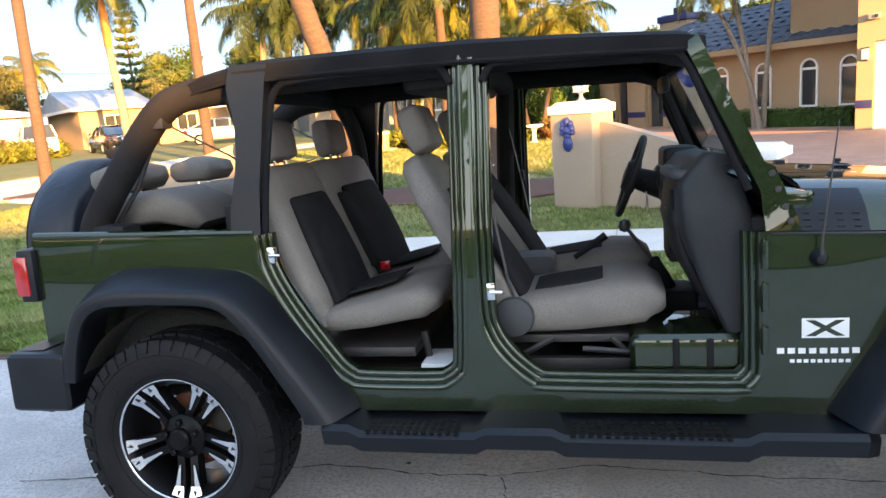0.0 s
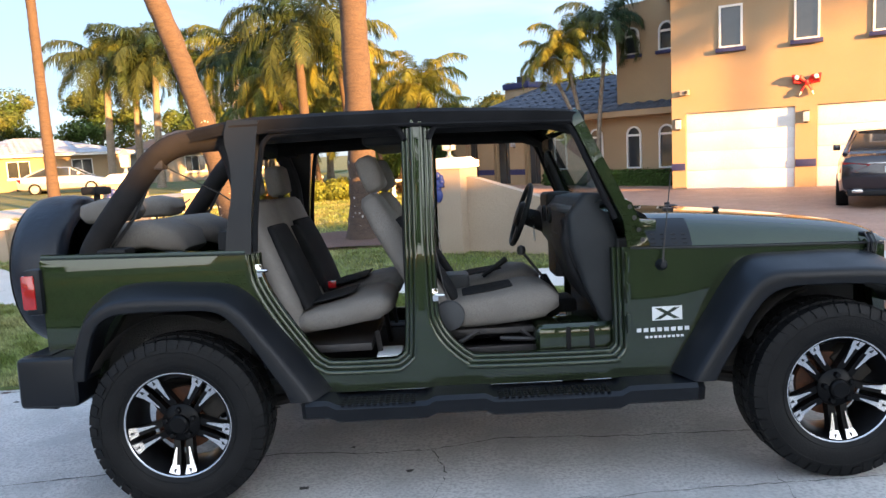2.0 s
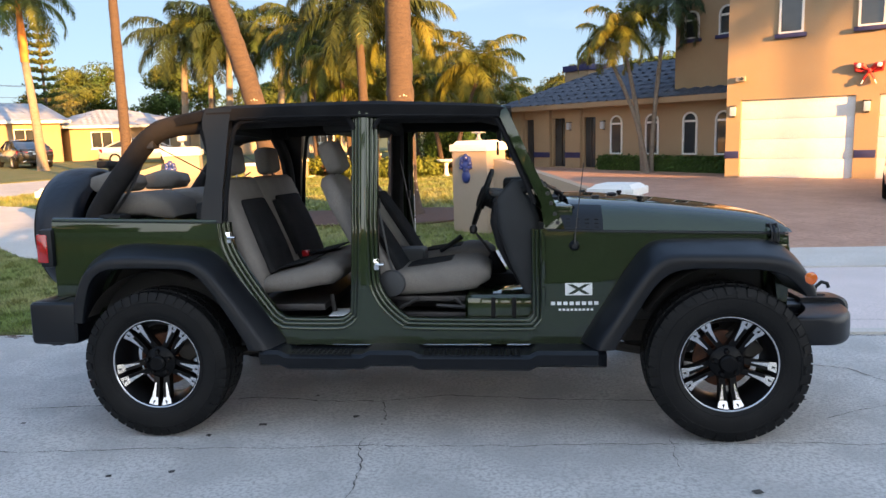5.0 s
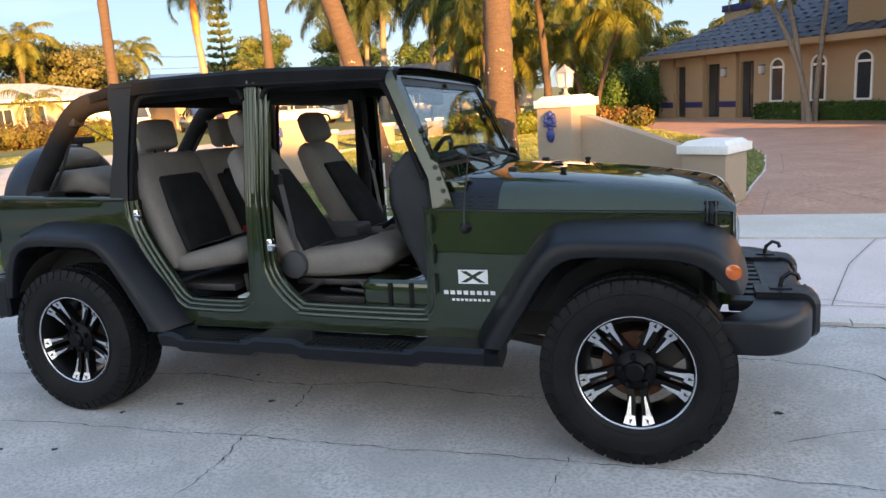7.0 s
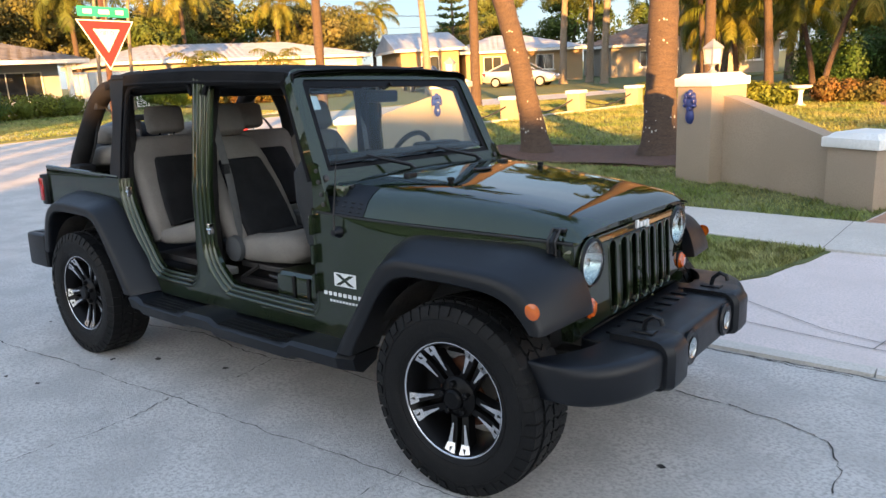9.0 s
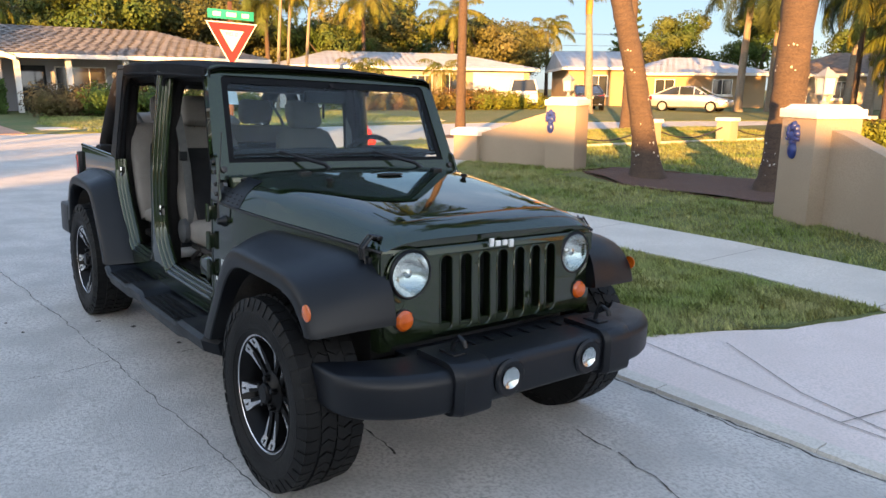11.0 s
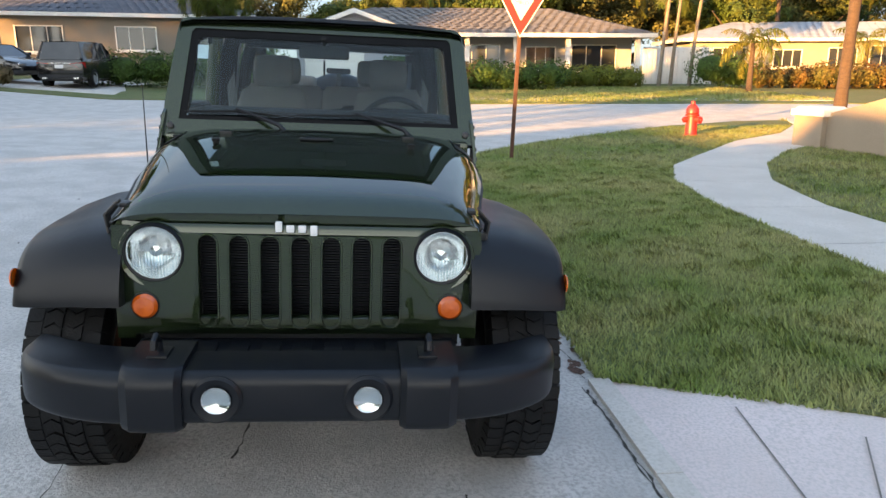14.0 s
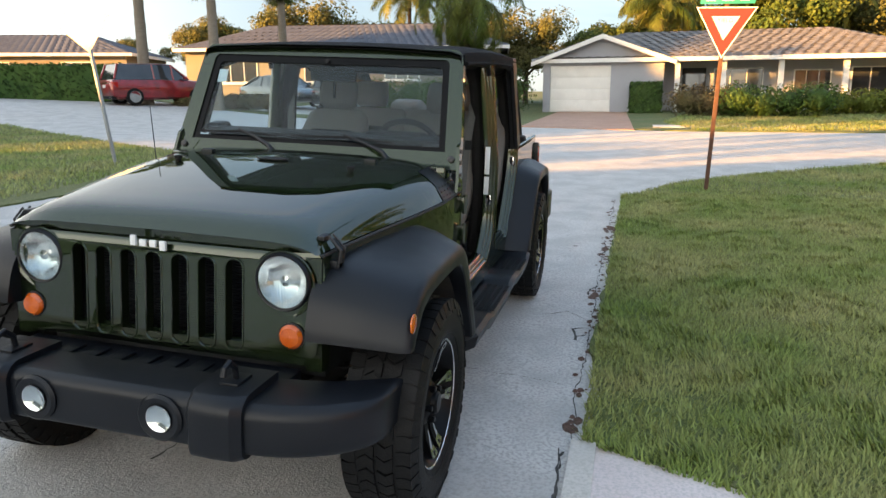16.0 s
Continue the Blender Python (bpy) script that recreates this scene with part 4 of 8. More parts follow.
def hedge(x0, y0, x1, y1, w, h, mat, label, leaf=0.10, dens=220, name="hedge"):
    """A clipped hedge: a dark core with leaf quads on its faces."""
    L, rnd = math.dist((x0, y0), (x1, y1)), random.Random(int(x0 * 31 + y0 * 17))
    t = thing(name, label, name, Matrix.Translation((x0, y0, g(x0, y0))) @ Matrix.Rotation(math.atan2(y1 - y0, x1 - x0), 4, "Z"))
    part("core", Geo().box((0.06, 0.06, 0), (L - 0.06, w - 0.06, h - 0.07), None, 0.03), M_hedge, t)
    geo = Geo()
    for i in range(int(dens * (2 * L * h + L * w + 2 * w * h))):
        f = rnd.random() * (2 * L * h + L * w + 2 * w * h)
        if f < 2 * L * h:
            p, n = Vector((rnd.uniform(0, L), 0.03 if f < L * h else w - 0.03, rnd.uniform(0.02, h))), Vector((0, -1 if f < L * h else 1, 0.3))
        elif f < 2 * L * h + L * w:
            p, n = Vector((rnd.uniform(0, L), rnd.uniform(0, w), h - 0.03)), Vector((0, 0, 1))
        else:
            s = rnd.random() < 0.5
            p, n = Vector((0.03 if s else L - 0.03, rnd.uniform(0, w), rnd.uniform(0.02, h))), Vector((-1 if s else 1, 0, 0.3))
        p = p + Vector((rnd.gauss(0, 0.03), rnd.gauss(0, 0.03), rnd.gauss(0, 0.03)))
        n = (n + Vector((rnd.gauss(0, 0.6), rnd.gauss(0, 0.6), rnd.gauss(0, 0.6)))).normalized()
        u = n.orthogonal().normalized() * leaf * rnd.uniform(0.5, 1.2)
        v = n.cross(u) * rnd.uniform(0.4, 0.8)
        geo.add([p - u, p - v * 0.8, p + u, p + v * 0.8], [(0, 1, 2, 3)])
    part("leaves", geo, mat, t, angle=0, fix=False)
    return t

# ---- houses ----
def on_ground(x, y, turn):
    """A frame on the ground: local x along a facade, y back into the house."""
    return pose(x, y, g(x, y), 0, 0, turn)


def window(parent, x, z, w, h, arch=False, sill=True, y=0.0, bars=1, sill_mat=None, frame_mat=None):
    """A window set into a facade: frame, glazing bars, pane and sill as parts."""
    rim = [(-w / 2, 0), (w / 2, 0)] + (arc(0, h - w / 2, w / 2, 0, 180, 10) if arch else [(w / 2, h), (-w / 2, h)])
    k = 0.055
    rin = [(-w / 2 + k, k), (w / 2 - k, k)] + (arc(0, h - w / 2, w / 2 - k, 0, 180, 10) if arch else [(w / 2 - k, h - k), (-w / 2 + k, h - k)])
    fr = part("window", Geo().slab(rim, [rin[::-1]], lambda u, v, t: (u, t, v), -0.05, 0.06), frame_mat or M_white, parent, "white window frame with dark panes", m=Matrix.Translation((x, y, z)))
    part("pane", Geo().slab(rin, [], lambda u, v, t: (u, t, v), 0.0, 0.012), M_window, fr)
    if arch:
        part("glazing_bar", Geo().box((-w / 2 + k, -0.03, h - w / 2 - 0.05), (w / 2 - k, 0.04, h - w / 2 + 0.02)), frame_mat or M_white, fr)
    for i in range(bars):
        xb = -w / 2 + w * (i + 1) / (bars + 1)
        part("glazing_bar", Geo().box((xb - 0.018, -0.03, k), (xb + 0.018, 0.03, (h - w / 2 - 0.05) if arch else h - k)), frame_mat or M_white, fr)
    if sill:
        part("sill", Geo().box((-w / 2 - 0.08, -0.12, -0.11), (w / 2 + 0.08, 0.02, 0.0), None, 0.008), sill_mat or M_white, fr)
    return fr


def garage_door(parent, x0, x1, h, y=0.0, rows=4, cols=1):
    d = part("garage_door", Geo().box((x0, y + 0.10, -0.05), (x1, y + 0.14, h)), M_white, parent, "white sectional garage door")
    for i in range(rows):
        part("panel", Geo().box((x0 + 0.02, y + 0.075, h * i / rows + 0.008), (x1 - 0.02, y + 0.11, h * (i + 1) / rows - 0.008), None, 0.006), M_white, d)
    return d


def tiled_slope(geo, e0, e1, r1, r0, courses, width, lift=0.035):
    """Overlapping tiles on a roof slope from the eave e0-e1 to the ridge r0-r1."""
    e0, e1, r0, r1 = map(Vector, (e0, e1, r0, r1))
    nrm = (e1 - e0).cross(r0 - e0).normalized()
    if nrm.z < 0:
        nrm = -nrm
    for c in range(courses):
        a0, a1 = e0.lerp(r0, c / courses), e1.lerp(r1, c / courses)
        b0, b1 = e0.lerp(r0, (c + 1.12) / courses), e1.lerp(r1, (c + 1.12) / courses)
        n = max(1, int((a1 - a0).length / width))
        for i in range(n):
            s, e = i / n, (i + 0.94) / n
            m = (s + e) / 2
            p = [a0.lerp(a1, s) + nrm * 0.005, a0.lerp(a1, m) + nrm * (lift + 0.03), a0.lerp(a1, e) + nrm * 0.005, b0.lerp(b1, e) + nrm * 0.0, b0.lerp(b1, m) + nrm * 0.03, b0.lerp(b1, s) + nrm * 0.0]
            geo.add(p, [(0, 1, 4, 5), (1, 2, 3, 4)])


def hip_roof(t, x0, x1, y0, y1, z, rise, mat, over=0.5, hip_l=None, hip_r=None, tile=0.45, course=0.42, fascia=None):
    """A hip or gable roof over a rectangle; hip 0 makes a gable at that end."""
    hl, hr = (min((y1 - y0) / 2, 4) if hip_l is None else hip_l), (min((y1 - y0) / 2, 4) if hip_r is None else hip_r)
    X0, X1, Y0, Y1, ym = x0 - over, x1 + over, y0 - over, y1 + over, (y0 + y1) / 2
    A, B, C, D = (X0, Y0, z), (X1, Y0, z), (X1, Y1, z), (X0, Y1, z)
    R0, R1 = (X0 + hl, ym, z + rise), (X1 - hr, ym, z + rise)
    deck = Geo().add([A, B, C, D, R0, R1], [(0, 1, 5, 4), (1, 2, 5), (2, 3, 4, 5), (3, 0, 4), (3, 2, 1, 0)])
    rf = part("roof", deck, mat, t, angle=10)
    geo = Geo()
    n = max(3, int(math.hypot((Y1 - Y0) / 2, rise) / course))
    tiled_slope(geo, A, B, R1, R0, n, tile)
    tiled_slope(geo, C, D, R0, R1, n, tile)
    if hr > 0:
        tiled_slope(geo, B, C, R1, R1, n, tile)
    if hl > 0:
        tiled_slope(geo, D, A, R0, R0, n, tile)
    part("tiles", geo, mat, rf, angle=0, fix=False)["kind"] = "stuff"
    part("fascia", Geo().box((X0 - 0.02, Y0 - 0.02, z - 0.17), (X1 + 0.02, Y0 + 0.04, z + 0.015)).box((X0 - 0.02, Y0 + 0.04, z - 0.17), (X0 + 0.04, Y1, z + 0.015)).box((X1 - 0.04, Y0 + 0.04, z - 0.17), (X1 + 0.02, Y1, z + 0.015)), fascia or M_white, t)
    return rf


def wall_block(t, x0, x1, y0, y1, h, mat, openings=(), name="wall", thick=0.2):
    """Front wall with real openings (x, z, w, h, arch), and the other three walls."""
    holes = []
    for x, z, w, hh, *a in openings:
        holes.append([(x - w / 2, z), (x - w / 2, z + hh - (w / 2 if a and a[0] else 0))] + (arc(x, z + hh - w / 2, w / 2, 180, 0, 10)[1:-1] if a and a[0] else [(x - w / 2, z + hh), (x + w / 2, z + hh)][0:0]) + ([(x + w / 2, z + hh - w / 2)] if a and a[0] else [(x + w / 2, z + hh)]) + [(x + w / 2, z)])
    part(name, Geo().slab([(x0, -0.3), (x1, -0.3), (x1, h), (x0, h)], holes, lambda u, v, q: (u, q, v), y0, y0 + thick), mat, t)
    for lo, hi in (((x0, y0 + thick, -0.3), (x0 + thick, y1, h)), ((x1 - thick, y0 + thick, -0.3), (x1, y1, h)), ((x0 + thick, y1 - thick, -0.3), (x1 - thick, y1, h))):
        part(name, Geo().box(lo, hi), mat, t)
    # thin near-black board: the darkness of the rooms is put into its colour
    part("interior", Geo().box((x0 + thick, y0 + thick + 0.9, -0.2), (x1 - thick, y0 + thick + 1.0, h)), M_dark, t, "near-black board standing for the unlit room")


# the tan house: a two-storey garage block and a low wing that bends away from it
HT = on_ground(6.85, 17.3, -29.4)
house = thing("house", "tan stucco two-storey garage block with navy trim and white doors", "house", HT)
ups = [(1.22, 3.92, 0.62, 1.15), (3.11, 3.92, 0.62, 1.15), (4.92, 3.92, 0.62, 1.15), (6.8, 3.92, 0.62, 1.15)]
wall_block(house, -0.40, 8.2, 0.0, 8.0, 6.0, M_stucco_tan, ups + [(1.42, -0.02, 2.86, 2.22), (4.85, -0.02, 2.94, 2.22)])
for x, z, w, h in ups:
    window(house, x, z, w, h, bars=0, sill_mat=M_navy)
garage_door(house, -0.02, 2.86, 2.2)
garage_door(house, 3.38, 6.32, 2.2)
for x0, x1 in ((-0.42, -0.03), (2.87, 3.37), (6.33, 8.22)):
    part("navy_band", Geo().box((x0, -0.025, 0.57), (x1, 0.0, 0.77), None, 0.004), M_navy, house, "navy painted band")
part("navy_band", Geo().box((-0.425, 0.0, 0.57), (-0.402, 6.0, 0.77)), M_navy, house, "navy painted band")
hip_roof(house, -0.4, 8.2, 0.0, 8.0, 6.0, 1.7, M_tile_blue, over=0.6)


def wall_lamp(m, label):
    t = thing("wall_lamp", label, "wall lamp", m, group="wall lamps on the tan house")
    part("bracket", Geo().box((-0.05, -0.03, -0.02), (0.05, 0.0, 0.30), None, 0.008).box((-0.09, -0.17, 0.28), (0.09, -0.01, 0.31), None, 0.006), M_iron, t)
    part("shade", Geo().box((-0.075, -0.16, 0.02), (0.075, -0.02, 0.28), None, 0.015), M_lamp_glass, t, "frosted white glass shade")
    return t


wall_lamp(HT @ pose(-0.20, -0.002, 1.75), "frosted wall lamp beside the garage door")
wall_lamp(HT @ pose(3.12, -0.002, 1.75), "frosted wall lamp between the garage doors")
box_lamp = thing("flood_light", "small tan twin floodlight high on the stucco wall", "floodlight", HT @ pose(-0.02, 0, 2.72))
part("housing", Geo().box((-0.13, -0.14, 0), (0.13, -0.01, 0.14), None, 0.015), M_cream, box_lamp)
part("eye", Geo().lathe([(0.045, 0), (0.045, 0.03), (0.0, 0.035)], 12, pose(0.05, -0.135, 0.07, 90)), M_dark, box_lamp)
bow = thing("red_bow", "big red holiday bow hung on the garage wall", "bow", HT @ pose(3.12, -0.02, 2.78))
for s in (-1, 1):
    part("loop", Geo().tube([(0, -0.05, 0), (0.16 * s, -0.12, 0.15), (0.30 * s, -0.08, 0.18), (0.28 * s, -0.05, 0.05), (0.10 * s, -0.06, 0.0)], [0.03, 0.07, 0.08, 0.07, 0.03], 8), M_red_bow, bow)
    part("tail", Geo().tube([(0, -0.05, 0), (0.10 * s, -0.07, -0.14), (0.17 * s, -0.05, -0.30)], [0.03, 0.055, 0.03], 8, flat=0.5), M_red_bow, bow)
part("knot", Geo().lathe([(0.0, -0.06), (0.05, -0.045), (0.065, 0), (0.05, 0.045), (0, 0.06)], 10, pose(0, -0.09, 0.02)), M_red_bow, bow)
for s in (-1, 1):
    part("loop_lining", Geo().lathe([(0.0, -0.05), (0.05, -0.035), (0.065, 0), (0.05, 0.035), (0, 0.05)], 12, pose(0.23 * s, -0.155, 0.15, 90)), M_white, bow, "pale lining inside the loop")
    part("tail_tip", Geo().tube([(0.13 * s, -0.09, -0.22), (0.17 * s, -0.09, -0.31)], [0.05, 0.03], 8, flat=0.5), M_white, bow, "pale ribbon end")

# local x runs from the garage corner along the wing; its facade looks to local +y, so the house lies at -y
wing = thing("house_wing", "low tan stucco wing with arched windows and slate roof", "house", pose(0.5, 27.5, 0.03, 0, 0, -49.3))
LW = 10.42
WINS = [(LW - 0.33, 0.57, 0.58, 1.42, True), (LW - 1.58, 0.57, 0.58, 1.42, True), (LW - 3.15, 0.57, 0.58, 1.42, True), (LW - 4.78, 0.57, 0.58, 1.42, True)]
DOORS = [(LW - 6.14, 0.05, 0.62, 1.92), (LW - 7.75, 0.05, 0.80, 1.92), (LW - 9.5, 0.05, 0.66, 1.92)]
wall_block(wing, -0.3, LW, 0.0, 6.5, 2.47, M_stucco_tan, WINS + DOORS)
for x, z, w, h, a in WINS:
    window(wing, x, z, w, h, True, False, bars=0)
for x, z, w, h in DOORS:
    d = part("door", Geo().box((x - w / 2, 0.12, z), (x + w / 2, 0.16, z + h), None, 0.006), M_window, wing, "dark glazed door")
    part("mullion", Geo().box((x - 0.02, 0.09, z), (x + 0.02, 0.12, z + h)), M_iron, d)
for x0, x1 in ((-0.32, LW - 9.86), (LW - 9.14, LW - 8.2), (LW - 7.3, LW - 6.5)):
    part("column", Geo().box((x0, -0.16, -0.2), (x1, -0.002, 2.3), None, 0.012), M_stucco_tan, wing)
    part("navy_band", Geo().box((x0 - 0.01, -0.175, 0.42), (x1 + 0.01, -0.162, 0.63)), M_navy, wing, "navy painted band")
part("cornice", Geo().box((-0.6, -0.55, 2.30), (LW, 0.0, 2.47), None, 0.02), M_stucco_tan, wing)
hip_roof(wing, -0.3, LW, 0.0, 6.5, 2.49, 1.6, M_tile_blue, over=0.6, hip_r=0.0, fascia=M_stucco_tan)
part("upper_wall", Geo().box((LW - 2.25, 0.02, 2.45), (LW + 1.5, 6.0, 6.0)), M_stucco_tan, wing)
for x in (LW - 1.6, LW - 0.3):
    window(wing, x, 4.33, 0.56, 0.9, True, True, y=0.0, bars=0, sill_mat=M_navy)
ch = part("chimney", Geo().box((LW - 9.9, 2.4, 2.4), (LW - 8.5, 3.6, 4.0), None, 0.02), M_stucco_tan, wing)
part("navy_cap", Geo().box((LW - 9.97, 2.33, 4.0), (LW - 8.43, 3.67, 4.25), None, 0.01), M_navy, ch, "navy painted cap")
part("flue", Geo().box((LW - 9.5, 2.75, 4.25), (LW - 8.9, 3.25, 4.55), None, 0.02), M_iron, ch)
wall_lamp(pose(0.5, 27.5, 0.03, 0, 0, -49.3) @ pose(LW - 5.4, -0.002, 1.5), "frosted wall lamp by the glazed door")
wall_lamp(pose(0.5, 27.5, 0.03, 0, 0, -49.3) @ pose(LW - 7.0, -0.165, 1.5), "frosted wall lamp on the porch column")
hedge(3.4, 23.2, 6.9, 19.1, 0.6, 0.52, M_hedge, "clipped low green hedge under the arched windows", 0.06, 420)


def plain_house(x, y, turn, L, dep, h, wall, roof, label, wins=(), garage=None, rise=1.5, hips=(None, None), doors=(), gable=None, posts=(), course=0.42, fascia=None):
    t = thing("house", label, "house", on_ground(x, y, turn))
    op = [(a, b, c, d) for a, b, c, d in wins] + ([(garage[0] + garage[1] / 2, -0.05, garage[1], 2.18)] if garage else []) + [(a, -0.05, b, 2.08) for a, b in doors]
    wall_block(t, 0, L, 0, dep, h, wall, op)
    for a, b, c, d in wins:
        window(t, a, b, c, d, bars=1 if c < 1.6 else 2)
    if garage:
        garage_door(t, garage[0], garage[0] + garage[1], 2.15)
    for a, b in doors:
        part("door", Geo().box((a - b / 2, 0.1, -0.05), (a + b / 2, 0.15, 2.05), None, 0.006), M_window, t, "dark front door")
    for a, yy in posts:
        part("porch_post", Geo().box((a - 0.11, yy - 0.11, -0.1), (a + 0.11, yy + 0.11, h - 0.1)), M_white, t)
    hip_roof(t, 0, L, 0 if not posts else posts[0][1], dep, h, rise, roof, hip_l=hips[0], hip_r=hips[1], course=course, fascia=fascia)
    if gable:
        gx0, gx1, gy, gh = gable
        part("gable_wall", Geo().slab([(gx0, -0.2), (gx1, -0.2), (gx1, h), ((gx0 + gx1) / 2, h + gh), (gx0, h)], [[(gx0 + 0.35, -0.05), (gx0 + 0.35, 2.15), (gx0 + 3.2, 2.15), (gx0 + 3.2, -0.05)]] if garage is None else [], lambda u, v, q: (u, q, v), gy, gy + 0.2), wall, t)
        part("gable_wall", Geo().box((gx0, gy + 0.2, -0.2), (gx0 + 0.2, 0.0, h)).box((gx1 - 0.2, gy + 0.2, -0.2), (gx1, 0.0, h)), wall, t)
        garage_door(t, gx0 + 0.35, gx0 + 3.2, 2.15, y=gy)
        mid = (gx0 + gx1) / 2
        rf = Geo()
        for s in (-1, 1):
            e = mid + s * ((gx1 - gx0) / 2 + 0.5)
            ze = h - gh * 0.5 / ((gx1 - gx0) / 2)
            rf.add([(e, gy - 0.45, ze), (mid, gy - 0.45, h + gh), (mid, dep / 2, h + gh), (e, dep / 2, ze), (e, gy - 0.45, ze + 0.09), (mid, gy - 0.45, h + gh + 0.09), (mid, dep / 2, h + gh + 0.09), (e, dep / 2, ze + 0.09)],
                   [(0, 1, 2, 3), (7, 6, 5, 4), (0, 4, 5, 1), (3, 7, 4, 0)])
        gr = part("gable_roof", rf, roof, t, angle=10)
        bb = Geo()
        for s in (-1, 1):
            e = mid + s * ((gx1 - gx0) / 2 + 0.52)
            ze = h - gh * 0.5 / ((gx1 - gx0) / 2)
            bb.slab([(e, ze - 0.14), (mid, h + gh - 0.10), (mid, h + gh + 0.10), (e, ze + 0.06)], [], lambda u, v, q: (u, q, v), gy - 0.49, gy - 0.45)
        part("barge_board", bb, M_white, gr)
        tl = Geo()
        for s in (-1, 1):
            e = mid + s * ((gx1 - gx0) / 2 + 0.5)
            ze = h - gh * 0.5 / ((gx1 - gx0) / 2) + 0.09
            tiled_slope(tl, (e, gy - 0.45, ze), (e, dep / 2, ze), (mid, dep / 2, h + gh + 0.09), (mid, gy - 0.45, h + gh + 0.09), 8, 0.45)
        part("tiles", tl, roof, gr, angle=0, fix=False)["kind"] = "stuff"
    return t


# houses across the crossing street; local x runs along the facade towards -y
plain_house(-34.2, -2.7, 88, 17.0, 9.0, 2.45, M_grey_wall, M_tile, "grey-blue stucco house with tiled roof and white garage gable", wins=[(9.0, 0.7, 2.2, 1.3), (12.2, 0.7, 1.6, 1.2), (15.0, 0.6, 2.4, 1.4)], rise=1.55,
            doors=[(7.0, 1.1)], gable=(0.0, 5.6, -2.0, 1.0), posts=[(6.2, -1.8), (8.2, -1.8), (10.6, -1.8), (13.2, -1.8), (16.7, -1.8)])
fence = thing("garden_gate", "white boarded garden gate between two houses", "gate", on_ground(-33.5, 14.9, 88))
for i in range(14):
    part("board", Geo().box((0.27 * i, 0, -0.1), (0.27 * i + 0.255, 0.04, 1.9), None, 0.006), M_white, fence)
part("rail", Geo().box((0, 0.04, 0.3), (3.8, 0.09, 0.42)).box((0, 0.04, 1.5), (3.8, 0.09, 1.62)), M_white, fence)
plain_house(-37.5, 19.2, 78, 17.0, 9.0, 2.4, M_cream, M_roof_white, "cream ranch house with pale metal roof and shrubs", wins=[(2.2, 0.7, 2.0, 1.2), (5.5, 0.8, 1.6, 1.0), (8.5, 0.7, 1.6, 1.2), (10.6, 0.6, 1.3, 1.4)], garage=(12.4, 4.2), rise=1.1, course=0.8)
plain_house(-31.5, 37.2, 50, 4.2, 10.0, 2.6, M_stucco_tan, M_roof_white, "tan gabled house with white metal roof", wins=[(2.1, 0.7, 1.3, 1.4)], rise=1.3, hips=(0.0, 0.0), course=0.8)
plain_house(-28.6, 41.0, 50, 9.0, 9.0, 2.3, M_stucco_tan, M_roof_white, "tan stucco house wing with white roof", wins=[(2.0, 0.8, 1.4, 1.1), (6.0, 0.8, 1.4, 1.1)], rise=1.2, course=0.8)
plain_house(-21.5, 50.0, 40, 13.0, 9.0, 2.4, M_cream, M_roof_brown, "cream house with brown shingle roof", wins=[(3.0, 0.7, 1.6, 1.2), (8.0, 0.7, 1.8, 1.2), (11.0, 0.8, 1.2, 1.0)], rise=1.6)
# cream walls in the darkened stucco: their shade is part of the colour
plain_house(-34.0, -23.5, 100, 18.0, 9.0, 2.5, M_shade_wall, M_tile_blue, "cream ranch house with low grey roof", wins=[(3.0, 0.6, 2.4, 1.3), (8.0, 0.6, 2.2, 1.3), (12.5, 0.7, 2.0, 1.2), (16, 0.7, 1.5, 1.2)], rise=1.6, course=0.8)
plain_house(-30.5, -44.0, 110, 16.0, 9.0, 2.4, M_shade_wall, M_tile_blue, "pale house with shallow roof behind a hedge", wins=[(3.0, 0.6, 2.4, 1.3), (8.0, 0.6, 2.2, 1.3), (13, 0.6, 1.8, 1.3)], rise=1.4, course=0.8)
# the street's other side, behind the way the camera goes: unseen houses added to shade the road
plain_house(48.5, -23.0, 180, 10.4, 10.0, 5.6, M_cream, M_roof_brown, "unseen tall two-storey cream house shading the forecourt", wins=[(3.0, 0.8, 1.6, 1.3), (8.0, 0.8, 1.6, 1.3), (3, 3.4, 1.4, 1.2), (8, 3.4, 1.4, 1.2)], rise=2.95, hips=(0.0, 0.0))
plain_house(38.0, -23.0, 180, 13.7, 10.0, 5.3, M_cream, M_roof_brown, "unseen two-storey cream house shading street and wall", wins=[(3.0, 0.8, 1.6, 1.3), (8.0, 0.8, 1.6, 1.3), (12.0, 0.8, 1.6, 1.3), (3, 3.2, 1.4, 1.2), (8, 3.2, 1.4, 1.2), (12.0, 3.2, 1.4, 1.2)], rise=2.58, hips=(0.0, 0.0))
plain_house(24.2, -23.0, 180, 6.5, 10.0, 4.7, M_cream, M_roof_brown, "unseen lower cream house wing shading the parked car", wins=[(2.2, 0.8, 1.6, 1.3), (4.8, 0.8, 1.4, 1.3), (2.2, 3.1, 1.4, 1.1), (4.8, 3.1, 1.4, 1.1)], rise=2.16, hips=(0.0, 0.0))
patch("driveway", [(-19.3, -2.2), (-19.6, 1.6), (-32.5, 1.2), (-35, 1.0), (-35, -2.0), (-32.5, -2.0), (-21.2, -2.2)][1:], M_drive, 0.03, "pinkish paved driveway of the grey house", "driveway", step=1.2)
patch("driveway", [(-24.5, -8.5), (-25.2, -14.5), (-33, -14.5), (-33, -9)], M_walk, 0.03, "grey driveway with parked cars", "driveway", step=1.5)
